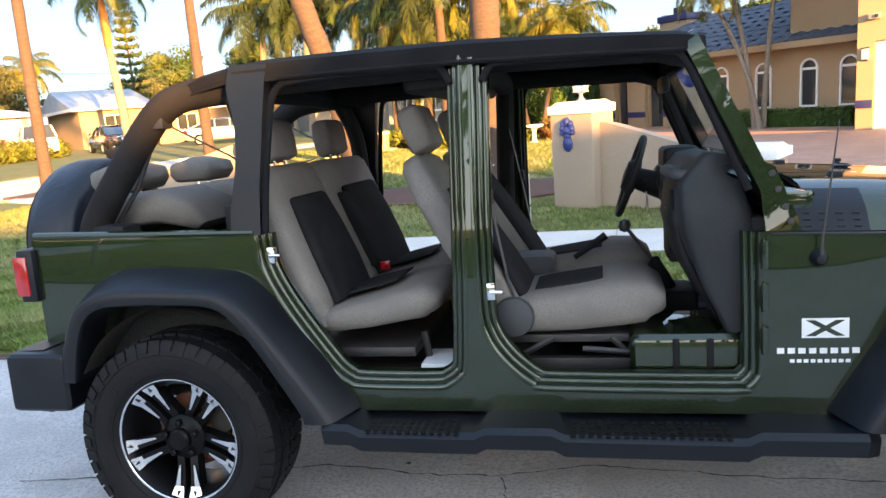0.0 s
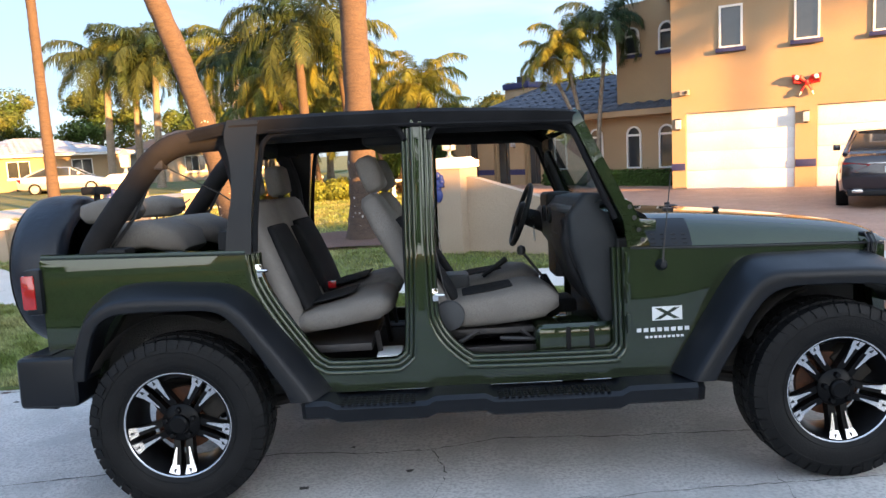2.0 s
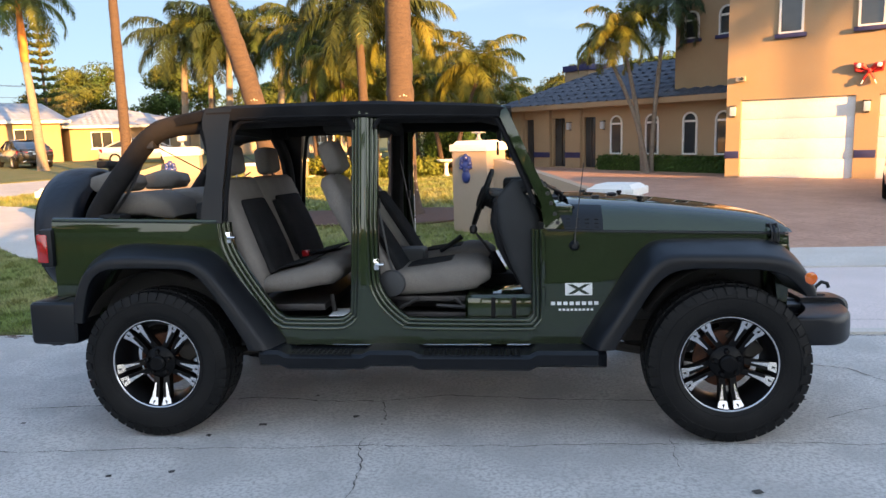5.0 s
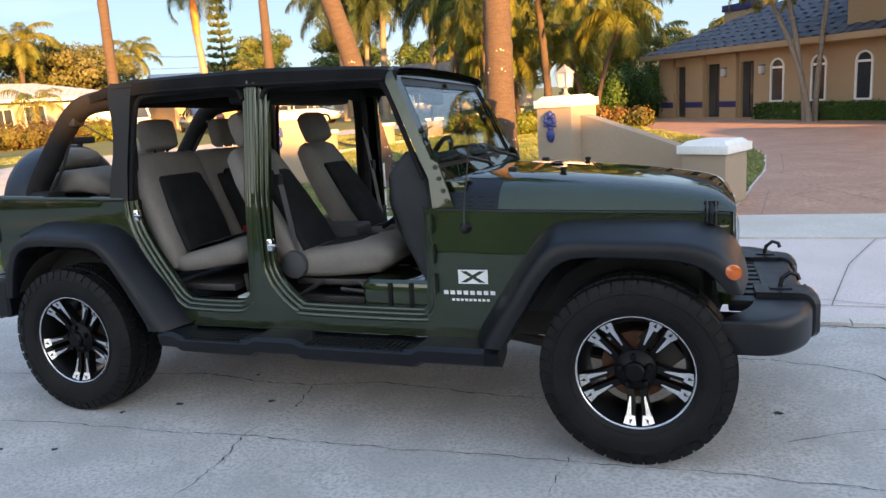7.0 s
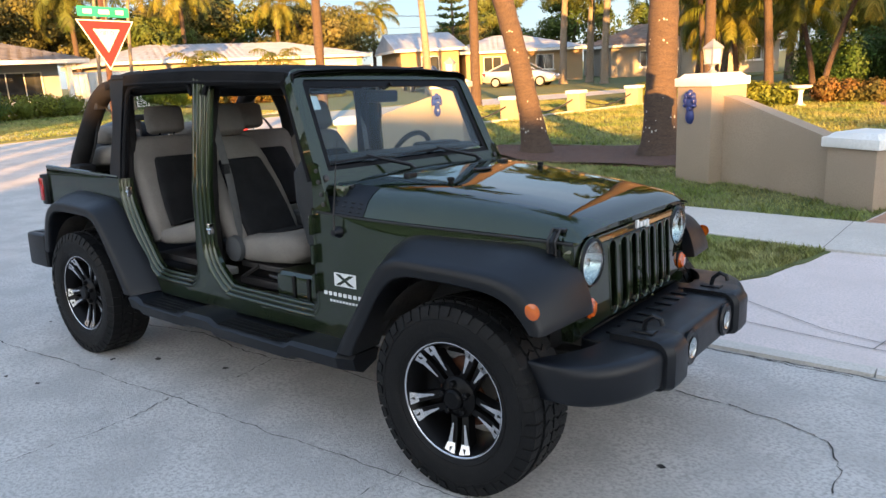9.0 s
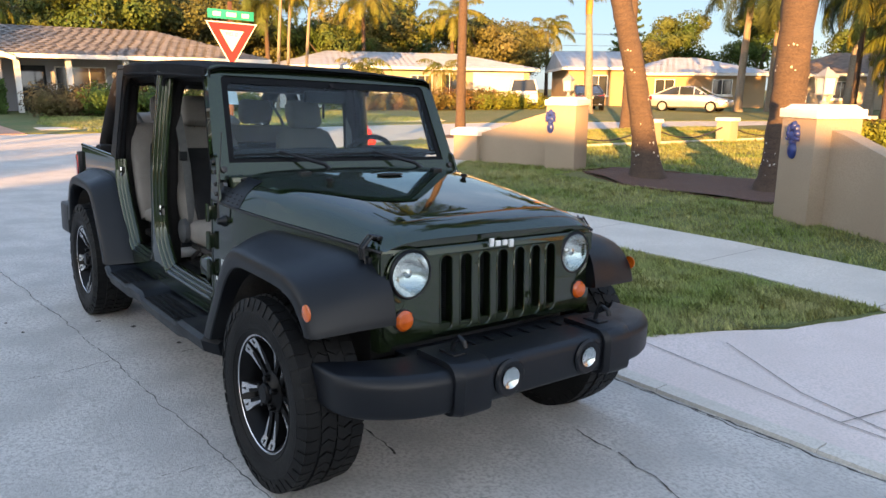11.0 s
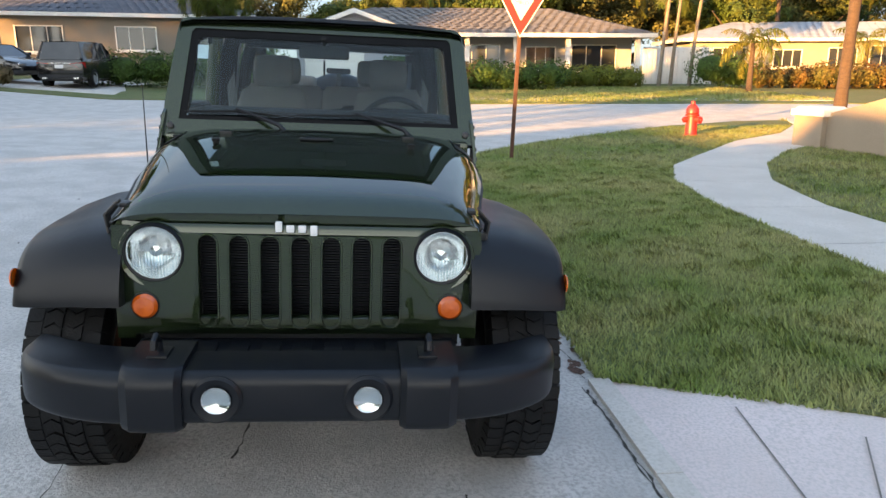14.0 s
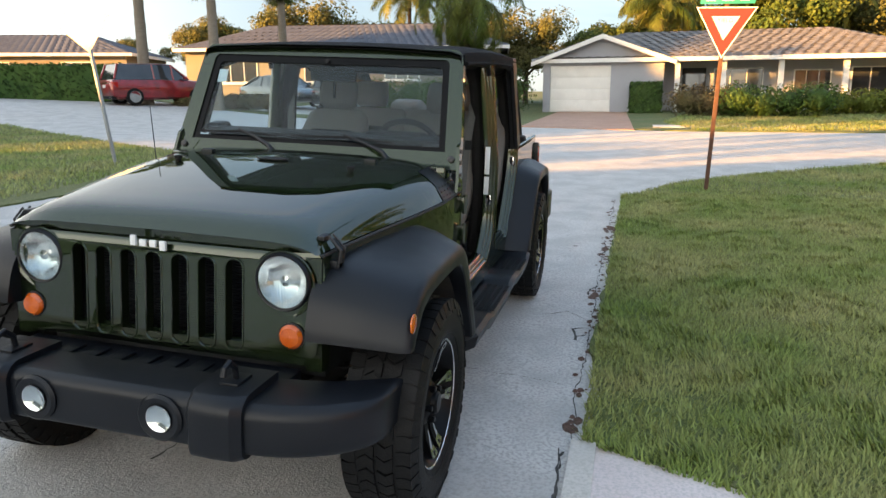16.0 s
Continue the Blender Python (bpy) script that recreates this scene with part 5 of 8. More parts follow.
patch("pavement", [(-21.0, 2.2), (-20.9, 3.2), (-20.4, 10), (-19.9, 17), (-21.0, 17), (-21.6, 10), (-22.1, 3.2), (-22.2, 2.2)], M_walk, 0.034, "far footpath beyond the grass strip", "pavement", step=1.0)

# ---- palms and planting ----
M_lichen = material("pale_lichen", (0.50, 0.50, 0.46), 0.95, colour2=(0.36, 0.36, 0.32), scale=14)
big_palms = [palm(-3.98, 9.09, 9.5, 0.205, "dark", "tall leaning royal palm with lichen-spotted trunk", lean=(-3.1, -1.6), shaft=1.3, flare=2.0),
             palm(-1.72, 9.40, 10.5, 0.265, "dark", "tall straight royal palm with red-brown trunk", lean=(0.1, 0.3), shaft=1.3, flare=1.7)]
for t in big_palms:
    me, geo, rr = [c for c in t.children if c.name.startswith("trunk")][0].data, Geo(), random.Random(8)
    for p in me.polygons:
        if len(p.vertices) == 4 and 0.15 < p.center.z < 2.4 and rr.random() < 0.42 * (1.25 - 0.45 * p.center.z):
            for k in range(rr.choice((1, 1, 2))):
                u = p.normal.orthogonal().normalized()
                v = p.normal.cross(u)
                c = p.center + p.normal * 0.006 + u * rr.uniform(-0.05, 0.05) + v * rr.uniform(-0.05, 0.05)
                r = rr.uniform(0.008, 0.026)
                geo.add([c + u * r * math.cos(a) * rr.uniform(0.6, 1.2) + v * r * math.sin(a) * rr.uniform(0.6, 1.2) for a in (0, 1.05, 2.1, 3.14, 4.2, 5.2)], [tuple(range(6))])
    part("lichen", geo, M_lichen, t, "pale lichen spots", angle=0, fix=False)["kind"] = "stuff"
palm(-13.0, 12.1, 9.0, 0.145, "green", "tall palm with a ringed trunk by the street", lean=(0.1, 0.2), shaft=1.1, flare=1.4)
palm(-22.2, 28.6, 5.2, 0.23, "green", "palm with orange dry frond bases and yellow trunk", lean=(-0.5, 0.3), shaft=2.9, dry=True, bark=M_trunk_grey)
palm(-13.4, 20.5, 8.8, 0.19, "green", "tall slender ringed palm", lean=(-0.1, 0.3), shaft=1.2)
for x, y, h, k, s in ((-20.2, 40.0, 6.4, "dark", 1.25), (-19.3, 42.0, 7.0, "green", 1.3), (-17.3, 40.0, 6.6, "dark", 1.3), (-14.5, 41.5, 6.2, "green", 1.3), (-12.0, 38, 6.6, "gold", 1.2)):
    palm(x, y, h, 0.25, k, "distant palm with drooping feather fronds", lean=(0.3, 0), shaft=1.1, scale=s, bark=M_trunk_grey)
palm(-5.0, 22.0, 5.0, 0.20, "dark", "dark-crowned palm behind the big trunks", lean=(-0.1, 0.2), shaft=1.1, scale=1.05)
palm(-3.6, 24.0, 5.0, 0.16, "gold", "palm with sunlit-coloured fronds in the garden", lean=(-0.4, 0.2), shaft=0.9)
palm(-1.9, 23.5, 3.4, 0.10, "gold", "slanting slender palm with sunlit-coloured fronds", lean=(0.9, 0.3), shaft=0.7, flare=1.2, scale=0.85)
palm(-2.6, 26.0, 2.6, 0.11, "gold", "slender garden palm with sunlit-coloured fronds", lean=(-0.5, 0.1), shaft=0.6, scale=0.8)
for dx, dy, h, ln, k, s in ((0, 0, 4.3, (-0.8, -0.4), "gold", 0.62), (0.25, 0.1, 4.9, (0.35, -0.3), "dark", 0.6), (0.1, -0.2, 3.9, (-1.3, 0.2), "gold", 0.55)):
    palm(4.75 + dx, 20.8 + dy, h, 0.085, k, "slender multi-stemmed palm beside the arched windows", lean=ln, shaft=0.5, flare=1.3, scale=s, bark=M_trunk_grey)
for i, (x, y) in enumerate([(-5.5, 27), (-2.5, 30), (-7.5, 30.5), (-4.5, 33), (-0.5, 32.5), (-9.5, 34), (-6.5, 26), (-8.6, 28.2), (1.5, 38), (4.5, 39), (-2.0, 37)]):
    palm(x, y, 2.4 + 0.9 * (i % 4), 0.12, ("gold", "green", "gold", "dark")[i % 4], "garden palm with arching fronds in a dense planting", lean=(0.3 * (i % 3 - 1), 0.1), shaft=0.6, scale=0.9)
for i, (x, y, m, lab) in enumerate([(-3.2, 21.5, M_shrub_gold, "yellow-green leafy shrub in the garden"), (-4.6, 21.0, M_shrub_gold, "yellow-green leafy shrub in the garden"), (-5.6, 22.3, M_shrub_red, "reddish leafy shrub in the garden"), (-6.8, 22.6, M_shrub_gold, "yellow-green leafy shrub in the garden"), (-0.9, 22.8, M_shrub_red, "reddish leafy shrub in the garden"),
                                    (-1.6, 26.8, M_hedge, "dark green leafy shrub"), (-0.3, 28.0, M_hedge, "dark green leafy shrub"), (-1.4, 29.2, M_hedge, "large dark green shrub"), (0.2, 30.4, M_hedge, "large dark green shrub"), (-3.0, 28.0, M_hedge, "dark green leafy shrub")]):
    shrub(x, y, (0.9, 0.8, 0.42 if i < 5 else 1.3), m, lab, 1100 if i < 5 else 1700, 0.09)
for i, (x, y, h) in enumerate(((-1.1, 27.6, 0.5), (0.1, 29.2, 0.6), (-2.2, 30.0, 0.8))):
    palm(x, y, h, 0.13, "low", "low palm with dark spreading fronds by the house", shaft=0.0, scale=1.2)
bath = thing("bird_bath", "white stone bird bath on the lawn", "bird bath", pose(-2.0, 21.2, g(-2.0, 21.2)), geo=Geo().lathe([(0.16, 0), (0.17, 0.05), (0.08, 0.1), (0.06, 0.35), (0.1, 0.5), (0.3, 0.56), (0.33, 0.63), (0.28, 0.63), (0.1, 0.58), (0.0, 0.57)], 20), mat=M_white)
# left side of the crossing
palm(-24.0, -15.5, 6.0, 0.24, "green", "grey-trunked palm by the far kerb", shaft=1.0, bark=M_trunk_grey)
palm(-24.2, -19.1, 6.5, 0.26, "green", "grey-trunked palm by the far kerb", shaft=1.0, bark=M_trunk_grey)
palm(-28.5, -14.6, 6.2, 0.22, "hanging", "grey-trunked palm with a hanging crown by the driveway", shaft=0.5, bark=M_trunk_grey, scale=0.78)
palm(-29.9, -6.1, 4.7, 0.22, "hanging", "palm with long hanging fronds by the grey house", shaft=0.5, lean=(0.1, 0.1))
palm(-25.5, 16.5, 2.0, 0.12, "small", "small feathery palm in a front garden", scale=1.0)
palm(-29.5, 24.5, 2.2, 0.12, "small", "small palm by the cream house", scale=1.0)
for x, y, h in ((-30.5, 14.6, 6.5), (-31.0, 15.4, 7.2), (-30.2, 16.0, 6.0)):
    palm(x, y, h, 0.09, "gold", "thin clumping palm in sunlit frond colour", scale=0.7, lean=(0.3, 0.4), bark=M_trunk_grey)
for x, y, r, m, lab in [(-28.2, 4.5, (1.1, 1.2, 0.72), M_shrub_dry, "round dry pinkish shrub on the lawn"), (-27.6, 7.0, (1.2, 1.9, 0.74), M_hedge, "broad dark green shrub"), (-29.8, 11.3, (1.1, 1.9, 0.60), M_shrub_gold, "low green shrub with pale tips"), (-29.5, 17.3, (1.2, 1.2, 1.0), M_hedge, "round green shrub in a bed"),
                        (-29.0, 20.4, (0.9, 1.8, 0.6), M_shrub_red, "low reddish shrub by the house"), (-28.0, 24.0, (0.9, 3.0, 0.7), M_shrub_red, "flowering reddish hedge shrub"), (-27.6, 28.0, (0.9, 2.4, 0.6), M_shrub_gold, "low yellow-green shrub by a wall"), (-30.2, -5.2, (1.2, 1.6, 1.2), M_hedge, "dark green shrub by a gate"),
                        (-29.8, -9.4, (1.0, 2.4, 0.9), M_hedge, "dark green shrub under the windows"), (-25.0, -15.4, (0.7, 2.6, 0.35), M_shrub_dry, "low dry border plants")]:
    shrub(x, y, r, m, lab, 1300, 0.095)
hedge(-30.9, 1.35, -30.9, 2.75, 0.95, 1.4, M_hedge, "clipped dark green hedge block by the garage", 0.09, 200)
hedge(-25.4, -21.0, -19.0, -31.5, 1.2, 1.6, M_hedge, "tall clipped green hedge along a far garden", 0.10, 90)
BELT = [(-48, -30, 2), (-46, -18, 3), (-47, -8, 1), (-46, 0, 0), (-48, 8, 2), (-47, 16, 3), (-49, 24, 1), (-47, 33, 0), (-44, 44, 3), (-38, 54, 1), (-30, 60, 2), (-22, 64, 0), (-14, 62, 0), (-46, -40, 1), (-36, -54, 3), (-55, 4, 2), (-56, 20, 1), (-54, 38, 3), (-40, 62, 2), (-56, -12, 0), (-4, 50, 2), (4, 52, 1), (10, 46, 0), (-8, 46, 0)]
for i, (x, y, v) in enumerate(BELT):
    tree(x, y, v, (0.85 + 0.1 * (i % 4)) * (0.72 if x < -30 and y < 4 else 1.0), spin=i * 1.3)
for i in range(17):
    tree(-44.5 - 3.5 * (i % 3), -36 + 5.1 * i, (1, 3, 0, 3, 2)[i % 5], (0.95 + 0.09 * (i % 4)) * (0.70 if i < 8 else 1.0), spin=i * 2.1)


def conifer(x, y, h, label):
    """A tall open conifer: straight trunk and tiers of slightly rising branches with needle tufts."""
    t = thing("conifer", label, "tree", pose(x, y, g(x, y)))
    part("trunk", Geo().tube([(0, 0, -0.2), (0, 0, h)], [0.16, 0.03], 8), M_bark, t)
    geo, rr = Geo(), random.Random(6)
    for k in range(16):
        z, r = 1.5 + (h - 1.7) * k / 15, 0.25 + 0.16 * h * (1 - k / 16) * rr.uniform(0.8, 1.1)
        for j in range(7):
            a = 0.9 * j + 0.5 * k + rr.uniform(-0.2, 0.2)
            d = Vector((math.cos(a), math.sin(a), 0.22))
            geo.tube([(0, 0, z), tuple(Vector((0, 0, z)) + d * r)], [0.025, 0.01], 4)
            for q in range(9):
                c = Vector((0, 0, z)) + d * r * (0.25 + 0.085 * q)
                leaves_blob(geo, tuple(c), (0.16, 0.16, 0.13), 3, 0.2, rr)
    part("crown", geo, M_leaf, t, angle=0, fix=False)
    return t


conifer(-33.0, 45.5, 10.5, "tall open conifer with tiered branches")
tree(-12.5, 48, 0, 1.1, "round dense green tree behind the palms", 0.4)
for i, (x, y) in enumerate([(-44, 12), (-43, 20), (-42, 27), (-45, 3), (-43, 36), (-47, -14), (-44, 48)]):
    palm(x, y, 5.2 + 0.5 * (i % 3), 0.18, ("gold", "green")[i % 2], "tall palm behind the far houses", shaft=0.8, scale=1.1)
# unseen tall trees, added to keep the sun off the far houses
for i, (x, y, v) in enumerate([(12, -46, 0), (5.5, -45, 2), (60, -26, 1), (-1, -46, 3), (2.5, -50, 0)]):
    tree(x, y, v, 1.85, "unseen tall leafy tree added to cast shade", i * 0.9)
# unseen row of low trees, added to shade the opposite lawn and its sign
for i, x in enumerate((3.0, 6.4, 9.8, 13.4)):
    tree(x, -21.6 - 0.5 * (i % 2), (0, 2)[i % 2], 0.62, "unseen low leafy tree added to shade the corner lawn", i * 1.7)
# unseen palms, added so their trunks throw shadow streaks over the crossing
for x, y, h in ((-3.5, -25.0, 7.5), (1.5, -22.5, 8.5), (5.5, -27.0, 7.8), (9.5, -30.0, 9.0), (13.0, -27.5, 7.0), (11.5, -36.0, 9.5)):
    palm(x, y, h, 0.17, "green", "unseen street palm added for its shadow streak", shaft=0.9, lean=(0.3, 0.2))
palm(29.8, -12.2, 8.6, 0.10, "dark", "palm across the street from the tan house", shaft=0.8, scale=0.62)
palm(35.2, -14.5, 10.3, 0.10, "dark", "tall palm across the street", shaft=0.8, scale=0.62)


# ---- street furniture ----
hyd = thing("fire_hydrant", "red cast-iron fire hydrant on the sunlit grass verge", "fire hydrant", pose(-9.95, 6.85, 0.12, 0, 0, 30))
part("barrel", Geo().lathe([(0.16, 0), (0.16, 0.03), (0.125, 0.04), (0.115, 0.07), (0.11, 0.40), (0.14, 0.41), (0.14, 0.44), (0.115, 0.45)], 20), M_red_hyd, hyd)
part("bonnet", Geo().lathe([(0.115, 0.45), (0.13, 0.47), (0.125, 0.54), (0.09, 0.61), (0.045, 0.64), (0.04, 0.655), (0.04, 0.70), (0.0, 0.705)], 20), M_red_hyd, hyd)
for a, r, l in ((0, 0.06, 0.2), (120, 0.048, 0.18), (-120, 0.048, 0.18)):
    part("nozzle_cap", Geo().lathe([(r, 0.08), (r, l - 0.04), (r * 1.2, l - 0.035), (r * 1.2, l), (r * 0.5, l + 0.005), (r * 0.4, l + 0.03), (0, l + 0.03)], 12, pose(0, 0, 0.34, 0, 90, a)), M_red_hyd, hyd)

ys = thing("yield_sign", "red and white triangular sign on a rusty leaning post", "road sign", pose(-7.42, 2.65, 0.10) @ Matrix.Rotation(radians(-2.4), 4, "X"))
part("post", Geo().box((-0.028, -0.028, -0.2), (0.028, 0.028, 2.85), None, 0.004), M_rust, ys, "rusty steel post")
SGN = pose(0.04, 0, 0, 90, 0, 82)
tri = lambda s, c: [(-0.405 * s, c + 0.234 * s), (0.405 * s, c + 0.234 * s), (0.0, c - 0.467 * s)]
for k, (s, m, d) in enumerate(((1.0, M_sign_white, 0.0), (0.93, M_sign_red, 0.004), (0.46, M_sign_white, 0.008))):
    part(("plate", "red_border", "white_field")[k], Geo().slab(tri(s, 2.30), [], lambda u, v, t: (u, v, t), 0.028 + d, 0.031 + d), m, ys, m=SGN)
txt = bpy.data.curves.new("lettering", "FONT")
txt.body, txt.size, txt.align_x, txt.align_y, txt.extrude = "YIELD", 0.082, "CENTER", "CENTER", 0.001
tm = new("lettering", txt)
tm.parent, tm.matrix_basis = ys, SGN @ pose(0, 2.350, 0.0405)
txt.materials.append(M_sign_red)
gs = part("street_plate", Geo().box((-0.36, 2.58, 0.0), (0.36, 2.72, 0.004), None, 0.001), M_sign_green, ys, "green street name plate", m=SGN)
for x0, x1 in ((-0.28, -0.16), (-0.07, 0.08), (0.17, 0.28)):
    part("plain_bar", Geo().box((x0, 2.62, 0.005), (x1, 2.68, 0.007)), M_sign_white, gs)
bs = thing("warning_sign", "back of a grey diamond sign on a leaning steel post", "road sign", pose(-7.0, -7.2, g(-7, -7.2)) @ Matrix.Rotation(radians(8), 4, "X"))
part("post", Geo().box((-0.03, -0.02, -0.2), (0.03, 0.02, 2.7), None, 0.004), M_galv, bs)
part("plate", Geo().slab([(-0.53, 0), (0, -0.53), (0.53, 0), (0, 0.53)], [], lambda u, v, t: (t, u, v + 2.45), 0.032, 0.036), M_galv, bs)
up = thing("utility_pole", "brown wooden power pole with a transformer", "utility pole", pose(-50, 12.0, g(-50, 12)))
part("pole", Geo().tube([(0, 0, -0.3), (0, 0, 9.5)], [0.17, 0.12], 10), M_bark, up)
part("crossarm", Geo().box((-0.06, -1.2, 8.7), (0.06, 1.2, 8.85)), M_bark, up)
part("transformer", Geo().lathe([(0.25, 7.2), (0.27, 7.3), (0.27, 8.1), (0.2, 8.2)], 14, pose(0.4, 0, 0)), M_galv, up)

far_pole = thing("utility_pole", "distant wooden power pole with two crossarms", "utility pole", pose(-63.5, 96.9, g(-63.5, 96.9), 0, 0, 30))
part("pole", Geo().tube([(0, 0, -0.3), (0, 0, 9.0)], [0.17, 0.12], 10), M_bark, far_pole)
for z in (8.7, 7.4):
    part("crossarm", Geo().box((-1.9, -0.07, z), (1.9, 0.07, z + 0.16)), M_bark, far_pole)
for k, (dx, z0, z1) in enumerate(((-1.0, 8.9, 8.9), (1.0, 8.9, 8.9), (0.0, 7.2, 7.6))):
    a, b = Vector((-50, 12.0 + dx, g(-50, 12) + z0)), Vector((-63.5 + dx, 96.9, g(-63.5, 96.9) + z1))
    thing("power_line", "thin dark power line sagging between poles", "cable", group="power lines", geo=Geo().tube([tuple(a.lerp(b, q / 16) - Vector((0, 0, 1.6 * math.sin(math.pi * q / 16)))) for q in range(17)], 0.02, 4), mat=M_iron)

# ---- the parked off-road car: x forward, y to its left, z up from the road ----
M_paint = material("dark_green_metallic_paint", (0.0160, 0.0255, 0.0108), 0.36, metal=0.72, spec=0.0, colour2=(0.0185, 0.0290, 0.0128), scale=3, coat=1.0, fine=(0.0265, 0.0400, 0.0175), fine_scale=900)
M_paint.node_tree.nodes["Principled BSDF"].inputs["Specular Tint"].default_value = (0.25, 0.30, 0.25, 1)
M_paint.node_tree.nodes["Principled BSDF"].inputs["Coat IOR"].default_value = 1.62
M_paint.node_tree.nodes["Principled BSDF"].inputs["Coat Roughness"].default_value = 0.012
M_black = material("textured_black_plastic", (0.0036, 0.0047, 0.0072), 0.34, spec=0.32, colour2=(0.0050, 0.0063, 0.0092), scale=5, bump=0.05, bump_scale=420, rough2=0.44)
M_cloth_top = material("black_soft_top_fabric", (0.009, 0.009, 0.010), 0.85, spec=0.12, colour2=(0.014, 0.014, 0.015), scale=7, bump=0.4, bump_scale=300)
M_pad = material("dark_brown_roll_bar_sleeve", (0.022, 0.020, 0.020), 0.85, spec=0.15, colour2=(0.015, 0.014, 0.014), scale=9, bump=0.4, bump_scale=160)
M_rubber = material("tyre_rubber", (0.0042, 0.0043, 0.0047), 0.55, spec=0.20, colour2=(0.0070, 0.0070, 0.0074), scale=7, bump=0.25, bump_scale=120)
M_gloss_black = material("gloss_black_alloy", (0.004, 0.004, 0.0045), 0.28, spec=0.12, coat=0.0, colour2=(0.006, 0.006, 0.0065), scale=8)
M_alloy = material("machined_alloy", (0.72, 0.72, 0.73), 0.22, metal=1.0, colour2=(0.6, 0.6, 0.62), scale=14)
M_chrome = material("chrome", (0.8, 0.8, 0.81), 0.08, metal=1.0, colour2=(0.7, 0.7, 0.71), scale=6)
M_rustbrake = material("rusty_brake_iron", (0.13, 0.045, 0.018), 0.8, colour2=(0.06, 0.026, 0.016), scale=14, bump=0.3, bump_scale=60)
M_seat = material("grey_seat_cloth", (0.215, 0.195, 0.173), 0.95, spec=0.12, colour2=(0.176, 0.160, 0.142), scale=7, bump=0.3, bump_scale=260, fine=(0.163, 0.147, 0.131), fine_scale=180)
M_seat_dark = material("charcoal_seat_insert", (0.022, 0.022, 0.023), 0.95, spec=0.1, colour2=(0.016, 0.016, 0.017), scale=9, bump=0.5, bump_scale=260)
M_trim = material("grey_interior_plastic", (0.05, 0.052, 0.055), 0.6, spec=0.3, colour2=(0.06, 0.062, 0.064), scale=5, bump=0.25, bump_scale=260)
M_trim_dark = material("dark_interior_plastic", (0.009, 0.009, 0.010), 0.6, spec=0.22, colour2=(0.015, 0.015, 0.016), scale=5, bump=0.25, bump_scale=260)
M_carpet = material("black_floor_carpet", (0.014, 0.014, 0.014), 0.95, colour2=(0.022, 0.021, 0.020), scale=10, bump=0.5, bump_scale=150)
M_orange = material("amber_lens", (0.60, 0.115, 0.006), 0.12, colour2=(0.40, 0.06, 0.004), scale=16, coat=1.0, bump=0.2, bump_scale=90)
M_redlens = material("red_lens", (0.42, 0.012, 0.015), 0.12, colour2=(0.33, 0.01, 0.012), scale=16, coat=1.0)
M_reflector = material("lamp_reflector", (0.85, 0.86, 0.88), 0.12, metal=1.0, colour2=(0.75, 0.76, 0.78), scale=25)
M_milky = material("milky_lamp_reflector", (0.86, 0.87, 0.89), 0.16, metal=0.75, colour2=(0.74, 0.75, 0.77), scale=18, bump=0.5, bump_scale=26, stretch=(1.0, 1.0, 0.25))
M_badge = material("white_decal", (0.72, 0.73, 0.73), 0.4, colour2=(0.64, 0.65, 0.65), scale=12)
M_rail = material("under_body_steel", (0.018, 0.017, 0.016), 0.8, colour2=(0.035, 0.028, 0.022), scale=9, bump=0.3, bump_scale=40)
M_glass = glass("clear_glass", (0.88, 0.96, 0.98), ior=1.38)
M_lens = glass("lamp_lens", clear=0.95)
M_belt = material("grey_seat_belt", (0.09, 0.088, 0.085), 0.7, colour2=(0.075, 0.074, 0.072), scale=40)

car = thing("off_road_car", "dark green off-road car without doors, black soft top, parked", "car", LEANING)
P = lambda n, geo, mat, label="", parent=None, angle=32, m=None: part(n, geo, mat, parent or car, label, angle, m)


def halfwidth(x):
    return 0.745 - 0.142 * smooth(0.75, 2.0, x) * 1.12


def side_at(x, z, inset=0.0):
    """Outer face of the right-hand body side."""
    return -(halfwidth(x) - 0.10 * max(0.0, z - 1.12) - inset)


def both(n, geo, mat, label="", parent=None, angle=32):
    return P(n, geo, mat, label, parent, angle), P(n, geo.flipped(), mat, label, parent, angle)


# body sides with the open doorways
REAR_DOOR = [(-1.150, 1.130), (-1.142, 1.03), (-1.105, 0.93), (-1.03, 0.80), (-0.93, 0.655), (-0.885, 0.60), (-0.845, 0.572), (-0.79, 0.556), (-0.52, 0.552), (-0.462, 0.566), (-0.420, 0.60), (-0.402, 0.66), (-0.378, 1.12), (-0.366, 1.70)]
FRONT_DOOR = [(-0.326, 1.69), (-0.340, 1.12), (-0.340, 0.83), (-0.322, 0.74), (-0.278, 0.665), (-0.215, 0.60), (-0.165, 0.565), (-0.11, 0.55), (0.475, 0.542), (0.53, 0.556), (0.562, 0.59), (0.572, 0.65), (0.572, 1.068)]
